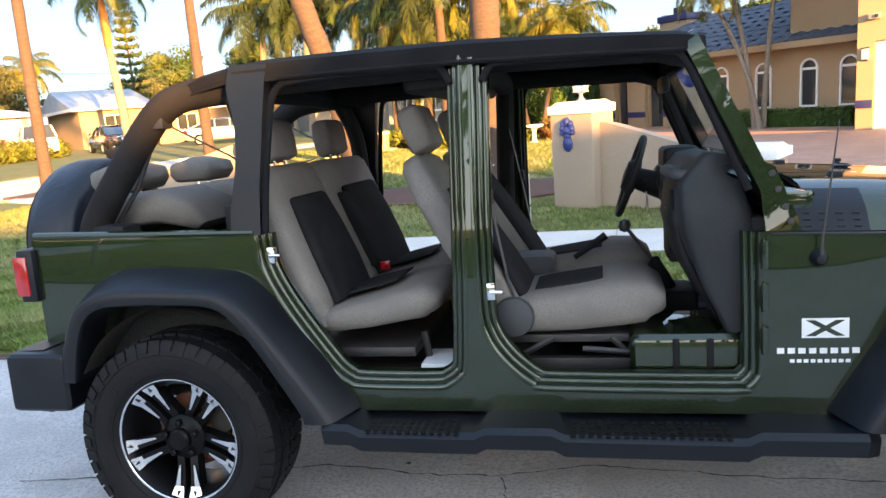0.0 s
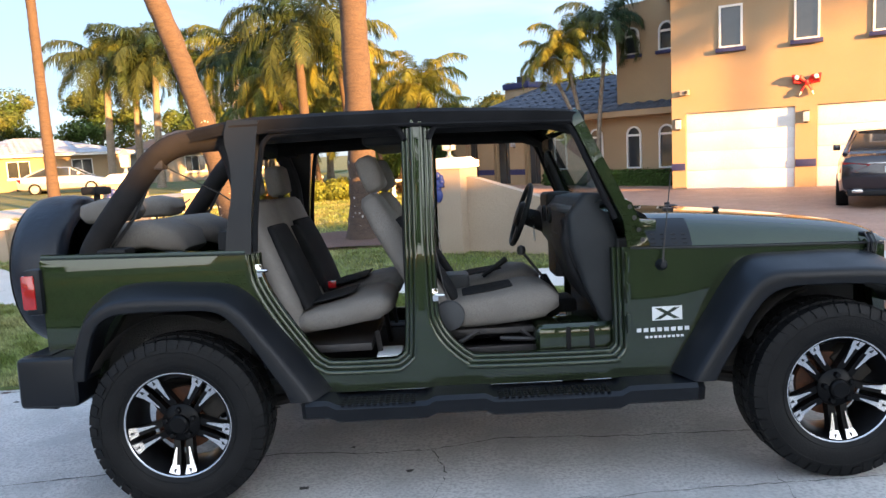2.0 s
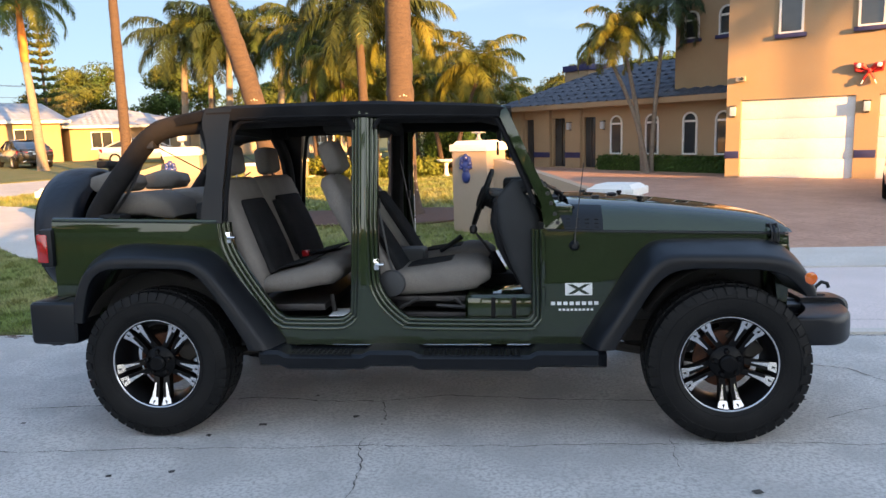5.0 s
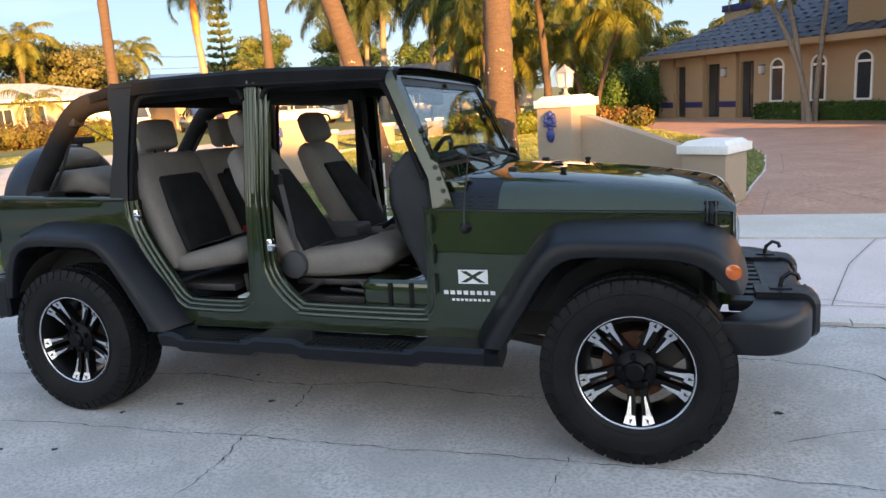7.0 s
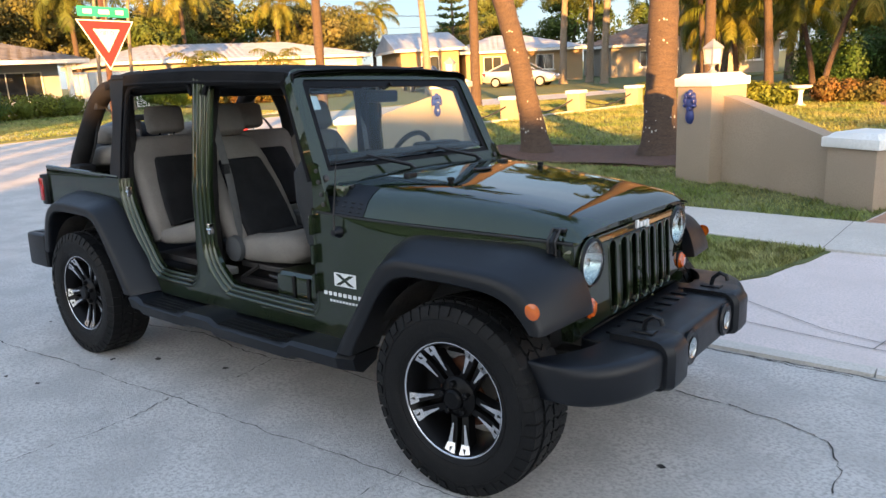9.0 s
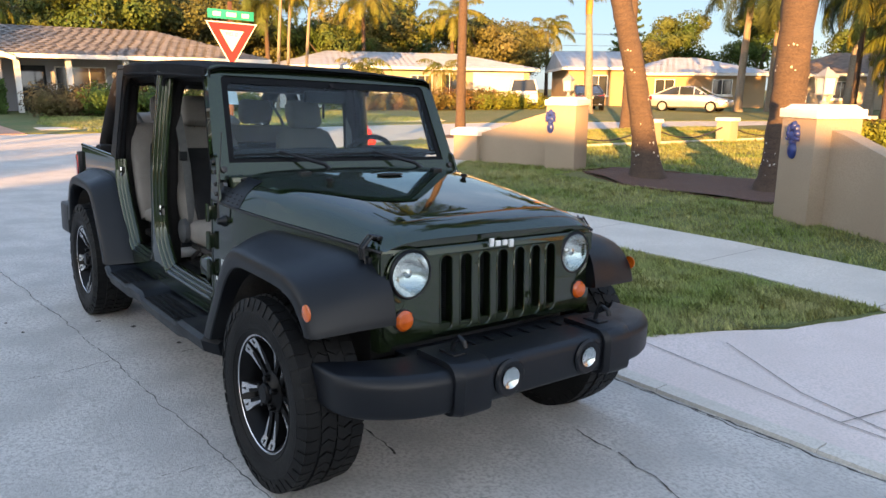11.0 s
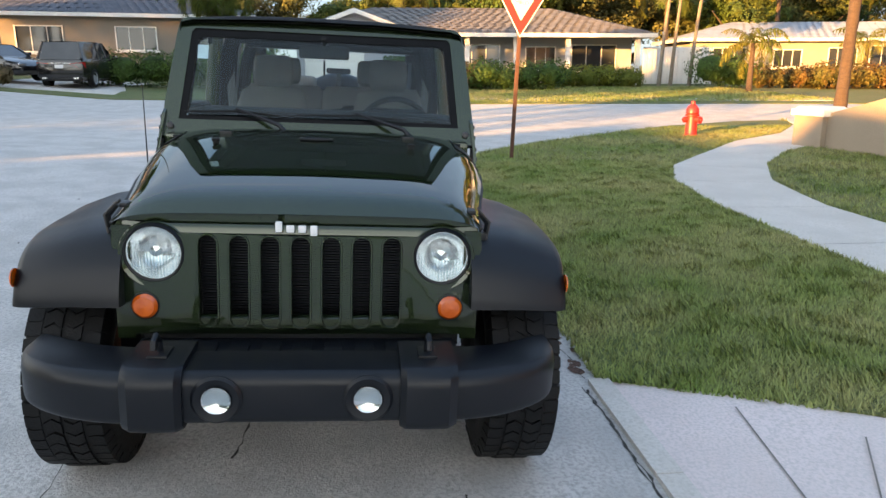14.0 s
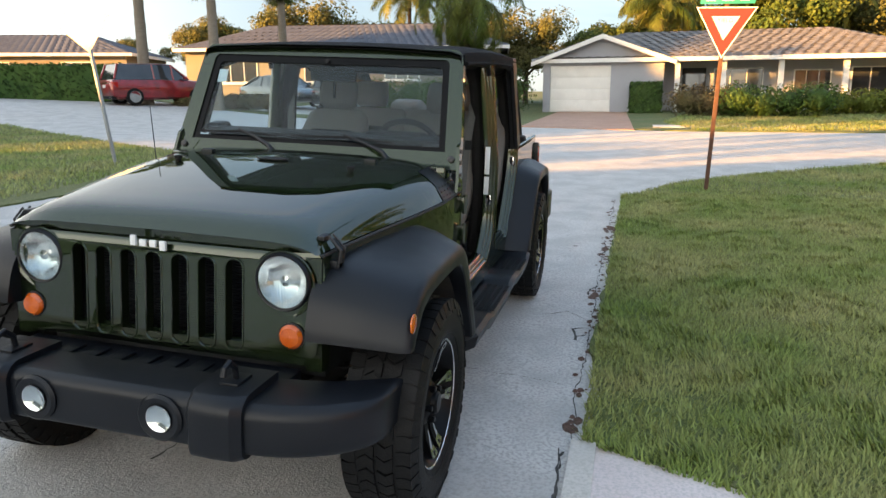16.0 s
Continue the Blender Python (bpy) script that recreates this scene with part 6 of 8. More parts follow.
outer = [(-2.095, 0.60), (-2.100, 1.148), (-2.085, 1.160), (-1.6, 1.146)] + REAR_DOOR + FRONT_DOOR + [(0.70, 1.060), (0.9, 1.052), (1.1, 1.043), (1.3, 1.032), (1.5, 1.022), (1.7, 1.010), (1.845, 1.0), (1.845, 0.62), (1.80, 0.62), (1.77, 0.84), (1.68, 0.93), (1.5, 0.95), (1.3, 0.95), (1.17, 0.92), (1.05, 0.82), (0.95, 0.66), (0.86, 0.48), (0.80, 0.465),
         (0.4, 0.465), (-0.1, 0.465), (-0.6, 0.465), (-0.93, 0.465), (-1.02, 0.62), (-1.12, 0.80), (-1.2, 0.89), (-1.3, 0.92), (-1.62, 0.93), (-1.74, 0.88), (-1.82, 0.76), (-1.86, 0.60)]
panel = Geo().sheet(outer, 0.06, lambda u, v, t: (u, side_at(u, v, t), v), 0.0, 0.055)
both("side_panel", panel, M_paint, angle=25)
# pressed ridges stepping inwards round the doorways
RIDGES = [(-0.010, -0.0015), (-0.002, -0.004), (0.006, -0.002), (0.011, 0.006), (0.014, 0.015), (0.020, 0.0125), (0.027, 0.0135), (0.032, 0.020), (0.034, 0.030), (0.041, 0.0275), (0.048, 0.030), (0.052, 0.040), (0.054, 0.062)]
for door in (REAR_DOOR, FRONT_DOOR):
    pts, rows = spline(door, 4), []
    for i, (x, z) in enumerate(pts):
        a, b = pts[max(i - 2, 0)], pts[min(i + 2, len(pts) - 1)]
        tx, tz = b[0] - a[0], b[1] - a[1]
        l = math.hypot(tx, tz) or 1
        rows.append([(x - tz / l * off, side_at(x - tz / l * off, z + tx / l * off, ins), z + tx / l * off) for off, ins in RIDGES])
    both("door_flange", Geo().loft(rows), M_paint, angle=60)
lip = Geo().tube([(x, side_at(x, z, 0.006), z + 0.006) for x, z in ((-2.09, 1.158), (-1.6, 1.144), (-1.155, 1.132))], 0.014, 8)
both("belt_rail", lip, M_paint)
# pale labels on the driver's door jamb
for z0, z1 in ((1.045, 1.205), (0.925, 1.030)):
    P("jamb_label", Geo().box((-0.2860, 0.684, z0), (-0.2830, 0.713, z1), None, 0.001), M_badge, "white paper label on the door jamb")
# cowl seam and door hinges on the front jamb
for z in (0.72, 0.86, 1.0):
    both("hinge", Geo().box((0.565, -0.765, z - 0.035), (0.592, -0.735, z + 0.035), None, 0.006).tube([(0.578, -0.766, z - 0.045), (0.578, -0.766, z + 0.045)], 0.012, 8), M_paint)
for x, z in ((-1.112, 1.05), (-0.307, 0.893)):
    both("door_striker", Geo().box((x - 0.012, -0.728, z - 0.03), (x + 0.022, -0.70, z + 0.03), None, 0.005).tube([(x + 0.005, -0.73, z), (x + 0.05, -0.735, z)], 0.008, 8), M_chrome, "bright steel door striker")

# bonnet
def hood_row(x, lift=0.0, zc=None):
    zs = 1.066 - 0.052 * (x - 0.6) / 1.2
    zc = float(np.interp(x, [0.62, 0.7, 0.9, 1.1, 1.3, 1.5, 1.65, 1.75, 1.82, 1.862], [1.222, 1.221, 1.213, 1.197, 1.176, 1.152, 1.130, 1.112, 1.090, 1.050])) if zc is None else zc
    w = halfwidth(x) - 0.004
    prof = [(0, 0), (0.25, -0.002), (0.5, -0.006), (0.66, -0.012), (0.76, -0.022), (0.84, -0.040), (0.90, -0.066), (0.95, -0.10)]
    k = max(0.25, (zc - zs) / 0.15)
    half = [(w * f, zc + lift + d * k * 0.9) for f, d in prof] + [(w * 0.985 + lift, zs + 0.02 * k), (w + lift, zs + 0.004)]
    return [(x, -y, z) for y, z in reversed(half)] + [(x, y, z) for y, z in half[1:]]


P("bonnet", Geo().loft([hood_row(x) for x in (0.72, 0.8, 0.9, 1.0, 1.1, 1.2, 1.3, 1.4, 1.5, 1.6, 1.68, 1.75, 1.80, 1.835, 1.855, 1.864)]), M_paint, "glossy dark green bonnet mirroring sky and palms", angle=50)
both("bonnet_seam", Geo().tube([(x, side_at(x, 1.0, -0.001), 1.062 - 0.052 * (x - 0.6) / 1.2) for x in (0.6, 0.9, 1.2, 1.5, 1.75, 1.84)], 0.006, 6), M_dark)
def corner_rows():
    rows = []
    for x in (0.625, 0.68, 0.74, 0.80, 0.86, 0.885):
        r = hood_row(x, 0.0035)
        rows.append(r[:5])
    return rows


cg = both("cowl_corner_guard", Geo().loft(corner_rows()), M_black, "black diamond-plate corner guard", angle=50)
for s, ob in zip((1, -1), cg):
    st = Geo()
    for i in range(5):
        for j in range(3):
            x, k = 0.66 + 0.048 * i, 0.2 + 0.3 * j
            q = hood_row(x, 0.0035)
            a, b = Vector(q[0]), Vector(q[2])
            p = a.lerp(b, k)
            st.box((p.x - 0.011, p.y * s - 0.0018, p.z - 0.004), (p.x + 0.011, p.y * s + 0.0018, p.z + 0.004), None, 0.0016)
    P("raised_studs", st, M_black, "", ob)["kind"] = "stuff"
P("bonnet_emblem_recess", Geo().lathe([(1, 0), (1, 0.006), (0.8, 0.008), (0.7, 0.003), (0, 0.003)], 20, pose(1.02, 0, 1.206) @ Matrix.Diagonal((0.03, 0.075, 1, 1))), M_black, "black bonnet vent")
for y in (-0.40, 0.40):
    P("washer_nozzle", Geo().box((0.86, y - 0.028, 1.196), (0.90, y + 0.028, 1.220), None, 0.006), M_black)
    P("bonnet_bumper", Geo().lathe([(0.012, 0), (0.012, 0.018), (0.017, 0.021), (0.017, 0.032), (0.012, 0.035), (0, 0.035)], 12, pose(1.12, y, 1.176)), M_rubber, "black rubber bonnet bumper")
for s in (-1, 1):
    y = s * 0.612
    la = P("bonnet_latch", Geo().box((1.742, y - 0.010 * s - 0.012, 0.952), (1.792, y - 0.010 * s + 0.020, 0.985), None, 0.006).tube([(1.767, y + 0.012 * s, 0.975), (1.767, y + 0.014 * s, 1.015), (1.766, y - 0.016 * s, 1.050)], [0.011, 0.010, 0.008], 8), M_black, "black rubber bonnet latch")
    P("latch_catch", Geo().box((1.738, y - 0.045 * s - 0.014, 1.046), (1.796, y - 0.045 * s + 0.014, 1.062), None, 0.005), M_black, "", la)
    for x in (1.750, 1.784):
        P("latch_hook", Geo().tube([(x, y + 0.010 * s, 0.96), (x, y + 0.020 * s, 1.02), (x, y - 0.022 * s, 1.064)], 0.0045, 6), M_iron, "", la)

# grille
gx = lambda z: 1.872 + (0.92 - z) * 0.06
gface = lambda u, v: gx(v) - 0.030 * (u / 0.6) ** 2 - 0.16 * max(0, abs(u) - 0.50) ** 1.5 - 0.9 * max(0, v - 0.985) ** 1.6 - 0.9 * max(0, 0.69 - v) ** 1.6
top_arc = [(0.60, 0.95), (0.595, 0.985), (0.575, 1.015), (0.54, 1.035), (0.49, 1.044), (0.3, 1.050)]
rim = [(-0.545, 0.64), (0.545, 0.64), (0.575, 0.68), (0.592, 0.80)] + top_arc + [(0, 1.053)] + [(-a, b) for a, b in reversed(top_arc)] + [(-0.592, 0.80), (-0.575, 0.68)]
SLOTS = [0.0985 * k for k in range(-3, 4)]
slot = lambda y: [(y + a, b) for a, b in [(c, d + 0.947) for c, d in arc(0, 0, 0.032, 0, 180, 8)] + [(c, d + 0.702) for c, d in arc(0, 0, 0.032, 180, 360, 8)]]
ring = lambda y, z, r, n=24: [(y + r * math.cos(2 * math.pi * i / n), z + r * math.sin(2 * math.pi * i / n)) for i in range(n)]
grille = P("grille", Geo().slab(rim, [slot(y)[::-1] for y in SLOTS] + [ring(s * 0.463, 0.915, 0.095)[::-1] for s in (-1, 1)] + [ring(s * 0.496, 0.740, 0.042)[::-1] for s in (-1, 1)], lambda u, v, t: (gface(u, v) - t, u, v), 0.0, 0.045), M_paint, angle=20)
for y in SLOTS:
    P("slot_rim", Geo().tube([(gface(a, b) - 0.0005, a, b) for a, b in slot(y)], 0.0045, 6, closed=True), M_paint, "", grille)
    P("slot_chin", Geo().add([(gface(y, 0.675) - 0.003, y - 0.030, 0.672), (gface(y, 0.675) - 0.003, y + 0.030, 0.672), (gface(y, 0.7) - 0.042, y + 0.031, 0.702), (gface(y, 0.7) - 0.042, y - 0.031, 0.702)], [(0, 1, 2, 3)]).add([(gface(y, 0.675) - 0.003, y + 0.030 * math.cos(radians(a)), 0.702 + 0.030 * math.sin(radians(a))) for a in range(180, 361, 20)], [tuple(range(10))]), M_paint, "", grille)
fins = Geo()
for i in range(34):
    fins.box((1.775, -0.33, 0.665 + 0.0092 * i), (1.795, 0.33, 0.669 + 0.0092 * i))
rad = P("radiator", Geo().box((1.74, -0.42, 0.62), (1.774, 0.42, 1.0)), M_dark)
P("radiator_core", fins, M_black, "", rad)["kind"] = "stuff"
emblem = Geo()
for y0, y1, z0, z1 in ((-0.080, -0.058, 0.992, 1.028), (-0.046, -0.020, 0.992, 1.016), (-0.008, 0.018, 0.992, 1.016), (0.030, 0.054, 0.982, 1.016)):
    emblem.box((1.866, y0, z0), (1.878, y1, z1), None, 0.005)
P("grille_logo", emblem, M_badge, "plain silver emblem bars")
face = lambda x, y, z: pose(x, y, z, 0, 90, 0)
for s in (-1, 1):
    hl = P("headlight", Geo().lathe([(0.094, -0.02), (0.098, 0.0), (0.092, 0.008), (0.086, 0.006)], 32, face(1.857, s * 0.463, 0.915)), M_black, "round clear headlight in a dark ring")
    P("reflector", Geo().lathe([(0.088, 0.0), (0.07, -0.035), (0.04, -0.055), (0.02, -0.058), (0.0, -0.058)], 28, face(1.853, s * 0.463, 0.915)), M_milky, "", hl)
    fl = Geo()
    for i in range(-8, 9):
        y = i * 0.0098
        h = math.sqrt(max(0.0, 0.084 ** 2 - y * y))
        fl.tube([(1.859, s * 0.463 + y, 0.915 - h), (1.865, s * 0.463 + y, 0.915 - 0.3 * h), (1.865, s * 0.463 + y, 0.915 + h * 0.05)], 0.0022, 5)
    P("fluting", fl, M_lens, "", hl)
    P("bulb_shield", Geo().lathe([(0.016, 0), (0.018, 0.02), (0.0, 0.024)], 14, face(1.820, s * 0.463, 0.915)), M_chrome, "", hl)
    P("lens", Geo().lathe([(0.090, 0.004), (0.078, 0.014), (0.05, 0.022), (0.02, 0.026), (0.0, 0.0265)], 32, face(1.857, s * 0.463, 0.915)), M_lens, "clear domed lens", hl)
    tn = P("turn_lamp", Geo().lathe([(0.042, -0.02), (0.041, 0.006), (0.032, 0.016), (0.0, 0.02)], 24, face(1.867, s * 0.496, 0.740)), M_orange, "round amber turn lamp")
    P("lamp_rim", Geo().lathe([(0.041, 0.0), (0.046, 0.0), (0.046, 0.006), (0.041, 0.007)], 24, face(1.862, s * 0.496, 0.740), closed=True), M_black, "", tn)
    hb = P("headlight_bowl", Geo().lathe([(0.096, 0.0), (0.109, 0.004), (0.112, 0.001)], 36, face(1.853, s * 0.463, 0.908)), M_paint, "", grille)

# front bumper
def bar_row(y, xf, xb, z0, z1, ch=0.02):
    """A moulded section: rounded lower and upper front edges."""
    low, up = 1.3 * ch, 2.1 * ch
    return [(xb, y, z0)] + [(a, y, b) for a, b in arc(xf - low, z0 + low, low, -90, 0, 4) + arc(xf - up, z1 - up, up, 0, 84, 6)] + [(xb, y, z1)]


bumper = P("front_bumper", Geo().loft([bar_row(y, 2.172, 1.99, 0.470, 0.634) for y in (-0.33, -0.2, 0, 0.2, 0.33)], ring=True, caps=True), M_black, "textured black plastic front bumper")
for s in (-1, 1):
    P("bumper_horn", Geo().loft([bar_row(s * y, x, 1.95, 0.455, 0.652, c) for y, x, c in ((0.318, 2.187, 0.03), (0.335, 2.206, 0.026), (0.40, 2.210, 0.026), (0.465, 2.206, 0.026), (0.492, 2.184, 0.03))], ring=True, caps=True), M_black, "", bumper)
    P("bumper_end", Geo().loft([bar_row(s * y, x, xb, z0, z1, c) for y, x, xb, z0, z1, c in spline(((0.47, 2.172, 1.95, 0.468, 0.628, 0.022), (0.55, 2.164, 1.94, 0.468, 0.628, 0.022), (0.64, 2.142, 1.92, 0.469, 0.628, 0.022), (0.73, 2.100, 1.88, 0.471, 0.627, 0.022), (0.805, 2.040, 1.83, 0.474, 0.624, 0.022), (0.845, 1.970, 1.80, 0.480, 0.618, 0.02), (0.855, 1.90, 1.78, 0.490, 0.608, 0.016)), 4)], ring=True, caps=True), M_black, "", bumper)
    fg = P("fog_lamp", Geo().lathe([(0.041, -0.006), (0.072, -0.004), (0.075, 0.006), (0.066, 0.014), (0.046, 0.010), (0.041, -0.006)], 28, face(2.172, s * 0.221, 0.556)), M_black, "round fog lamp in a black ring", bumper)
    P("fog_reflector", Geo().lathe([(0.042, 0.002), (0.03, -0.006), (0.0, -0.009)], 24, face(2.184, s * 0.221, 0.556)), M_reflector, "bright reflector", bumper)
    P("fog_lens", Geo().lathe([(0.043, 0.004), (0.025, 0.010), (0.0, 0.012)], 24, face(2.180, s * 0.221, 0.556)), M_lens, "clear fog lens", bumper)
    P("tow_hook", Geo().tube([(2.05, s * 0.405, 0.645), (2.06, s * 0.405, 0.695), (2.09, s * 0.405, 0.722), (2.12, s * 0.405, 0.712), (2.127, s * 0.405, 0.690)], 0.010, 8).box((2.01, s * 0.405 - 0.03, 0.648), (2.10, s * 0.405 + 0.03, 0.660), None, 0.004), M_black, "black steel tow hook", bumper)
deck = Geo().box((1.84, -0.52, 0.57), (2.02, 0.52, 0.622), None, 0.01)
for i in range(9):
    deck.box((1.90, -0.42 + i * 0.1, 0.622), (1.99, -0.36 + i * 0.1, 0.631), None, 0.003)
P("bumper_deck", deck, M_black, "", bumper)


# wheel-arch flares
def flare(outer_pts, inner_pts, y_out, label):
    """A moulded arch: from the body out to the lip, down the lip, and back under."""
    o, i = spline(outer_pts, 5), spline(inner_pts, 5)
    rows = []
    for (xo, zo), (xi, zi) in zip(o, i):
        yb = side_at(min(xo, 1.84), min(zo, 1.1), 0.01)
        at = lambda k: (xo + (xi - xo) * k, zo + (zi - zo) * k)
        ring_row = [(xo, yb + 0.02, zo + 0.012), (xo, yb - 0.004, zo + 0.012)]
        for k, y in ((0.12, yb * 0.60 + y_out * 0.40), (0.36, y_out + 0.028), (0.44, y_out + 0.010), (0.52, y_out + 0.002), (0.75, y_out - 0.001), (0.96, y_out + 0.002), (1.0, y_out + 0.008), (1.0, y_out + 0.035), (1.0, yb + 0.02)):
            ring_row.append((at(k)[0], y, at(k)[1] + (0.010 if k < 0.2 else 0.0)))
        rows.append(ring_row)
    return both("wheel_arch_flare", Geo().loft(rows, ring=True, caps=True), M_black, label, angle=40)


flare([(-1.99, 0.63), (-1.945, 0.78), (-1.875, 0.915), (-1.76, 0.995), (-1.62, 1.018), (-1.42, 1.008), (-1.24, 0.990), (-1.14, 0.93), (-1.05, 0.82), (-0.93, 0.66), (-0.835, 0.525), (-0.80, 0.47)],
      [(-1.865, 0.62), (-1.84, 0.74), (-1.80, 0.845), (-1.73, 0.898), (-1.62, 0.910), (-1.42, 0.908), (-1.285, 0.898), (-1.21, 0.855), (-1.13, 0.755), (-1.045, 0.62), (-0.985, 0.52), (-0.965, 0.47)], -0.902, "black plastic wheel-arch flare")
flare([(0.765, 0.47), (0.80, 0.535), (0.90, 0.69), (1.0, 0.845), (1.09, 0.955), (1.18, 0.990), (1.36, 0.988), (1.56, 0.984), (1.70, 0.974), (1.805, 0.942), (1.872, 0.872), (1.905, 0.785), (1.914, 0.735)],
      [(0.925, 0.47), (0.955, 0.53), (1.03, 0.65), (1.10, 0.765), (1.17, 0.838), (1.25, 0.868), (1.38, 0.872), (1.54, 0.868), (1.65, 0.858), (1.73, 0.832), (1.785, 0.785), (1.82, 0.745), (1.825, 0.735)], -0.902, "black plastic wheel-arch flare")
for s in (-1, 1):
    P("side_marker", Geo().lathe([(0.031, 0), (0.031, 0.004), (0.024, 0.007), (0, 0.008)], 20, Matrix.Translation((1.842, s * 0.896, 0.822)) @ Matrix.Rotation(radians(-90 * s), 4, "X")), M_orange, "round amber side marker")
# dark inner arches
for xc in (-1.473, 1.473):
    both("inner_arch", Geo().loft([[(xc + 0.44 * math.cos(radians(a)), -0.86 + 0.0 * a, 0.42 + 0.47 * math.sin(radians(a))) for a in range(62, 153, 9)], [(xc + 0.44 * math.cos(radians(a)), -0.46, 0.42 + 0.47 * math.sin(radians(a))) for a in range(62, 153, 9)]]).add([(xc + 0.44 * math.cos(radians(a)), -0.46, 0.42 + 0.47 * math.sin(radians(a))) for a in range(62, 153, 9)], [tuple(range(11))]), M_rail)


# ---- wheels ----
def tyre_profile(R, w):
    h = w / 2
    return [(0.238, -h * 0.80), (0.25, -h * 0.92), (0.29, -h * 1.0), (0.34, -h * 1.0), (0.375, -h * 0.92), (R - 0.012, -h * 0.86), (R - 0.009, -h * 0.4), (R - 0.009, h * 0.4), (R - 0.012, h * 0.86), (0.375, h * 0.92), (0.34, h * 1.0), (0.29, h * 1.0), (0.25, h * 0.92), (0.238, h * 0.80)]


def build_wheel(name, m, label=""):
    """A wheel whose outer face looks along its local z."""
    wh = P(name, Geo().lathe(tyre_profile(0.397, 0.262), 56), M_rubber, label, m=m, angle=50)
    tr, rr = Geo(), random.Random(2)
    for i in range(46):
        a, pitch = 2 * math.pi * i / 46, 2 * math.pi / 46
        for k, (h0, h1, sh, sk) in enumerate(((-0.121, -0.070, 0.0, 0.010), (-0.061, -0.005, 0.52, -0.045), (0.005, 0.061, 0.22, 0.045), (0.070, 0.121, 0.72, -0.010))):
            a0, da = a + sh * pitch + rr.uniform(-0.006, 0.006), pitch * (0.84 if k in (0, 3) else 0.82)
            q = []
            for R in (0.378, 0.397 - (0.007 if k in (0, 3) else 0)):
                q += [(R * math.cos(aa), R * math.sin(aa), h) for aa, h in ((a0, h0), (a0 + da, h0), (a0 + da + sk, (h0 + h1) / 2), (a0 + da, h1), (a0, h1), (a0 + sk, (h0 + h1) / 2))]
            tr.add(q, [(6, 7, 8, 9, 10, 11)] + [(c, (c + 1) % 6, 6 + (c + 1) % 6, 6 + c) for c in range(6)])
        for s in (-1, 1):
            a0, long = a + (0.72 if s > 0 else 0.0) * pitch, 0.338 if i % 2 else 0.352
            rows = [[(r * math.cos(a0 + b), r * math.sin(a0 + b), s * (h - d)) for r, h, b in ((0.389, 0.1195, 0), (0.389, 0.1195, 0.110), (long, 0.1345, 0.100), (long, 0.1345, 0.010))] for d in (0.0, 0.012)]
            tr.add(rows[0] + rows[1], [(0, 1, 2, 3), (0, 1, 5, 4), (1, 2, 6, 5), (2, 3, 7, 6), (3, 0, 4, 7)])
    P("tread", tr, M_rubber, "", wh, angle=20)["kind"] = "stuff"
    sw = Geo()
    for r in (0.262, 0.335):
        sw.tube([(r * math.cos(2 * math.pi * i / 48), r * math.sin(2 * math.pi * i / 48), 0.130 if r > 0.3 else 0.124) for i in range(48)], 0.003, 5, closed=True)
    for i in range(22):
        a = radians(40 + i * 4.6)
        if i % 6 == 5:
            continue
        sw.add([(r * math.cos(a + b), r * math.sin(a + b), 0.1325) for r, b in ((0.285, 0), (0.285, 0.055), (0.317, 0.052), (0.317, 0.004))], [(0, 1, 2, 3)])
    P("sidewall_ribs", sw, M_rubber, "", wh)
    P("rim_barrel", Geo().lathe([(0.238, -0.105), (0.205, -0.09), (0.195, -0.02), (0.205, 0.06), (0.226, 0.098), (0.233, 0.110)], 48), M_gloss_black, "", wh)
    P("rim_lip", Geo().lathe([(0.233, 0.110), (0.236, 0.113), (0.240, 0.113), (0.243, 0.106)], 56), M_alloy, "machined silver rim lip", wh)
    P("brake_disc", Geo().lathe([(0.145, -0.03), (0.145, -0.008), (0.08, -0.006), (0.08, 0.01), (0.0, 0.01)], 32), M_rustbrake, "rusty brake disc", wh)
    P("brake_caliper", Geo().box((0.08, -0.09, -0.06), (0.185, 0.09, 0.012), pose(0, 0, 0, 0, 0, 35), 0.015), M_rail, "", wh)
    hub = P("hub", Geo().lathe([(0.088, 0.05), (0.085, 0.068), (0.070, 0.080), (0.045, 0.090), (0.042, 0.104), (0.034, 0.112), (0.0, 0.113)], 24), M_gloss_black, "gloss black hub", wh)
    for i in range(5):
        a = 2 * math.pi * i / 5 + 0.35
        P("wheel_nut", Geo().lathe([(0.014, 0.07), (0.013, 0.100), (0.009, 0.104), (0, 0.104)], 6, Matrix.Translation((0.062 * math.cos(a), 0.062 * math.sin(a), 0))), M_gloss_black, "", hub)
    for i in range(5):
        a = 2 * math.pi * i / 5 - math.pi / 2
        for s in (-1, 1):
            rot = Matrix.Rotation(a, 4, "Z")
            y0, y1 = 0.012 * s, 0.054 * s
            o0, o1 = 0.014 * s, 0.062 * s
            body = [(0.06, y0, 0.062), (0.06, y0 + 0.030 * s, 0.062), (0.150, y1 * 0.80, 0.070), (0.190, y1 * 0.95, 0.082), (0.231, o1 * 1.05, 0.100), (0.231, o0, 0.100), (0.190, y0, 0.082), (0.150, y0, 0.074)]
            sp = P("spoke", Geo().add([rot @ Vector(p) for p in body] + [rot @ Vector((x, y, z - 0.045)) for x, y, z in body], [tuple(range(8)), tuple(range(15, 7, -1))] + [(k, (k + 1) % 8, 8 + (k + 1) % 8, 8 + k) for k in range(8)]), M_gloss_black, "gloss black spoke with machined face", wh, angle=15)
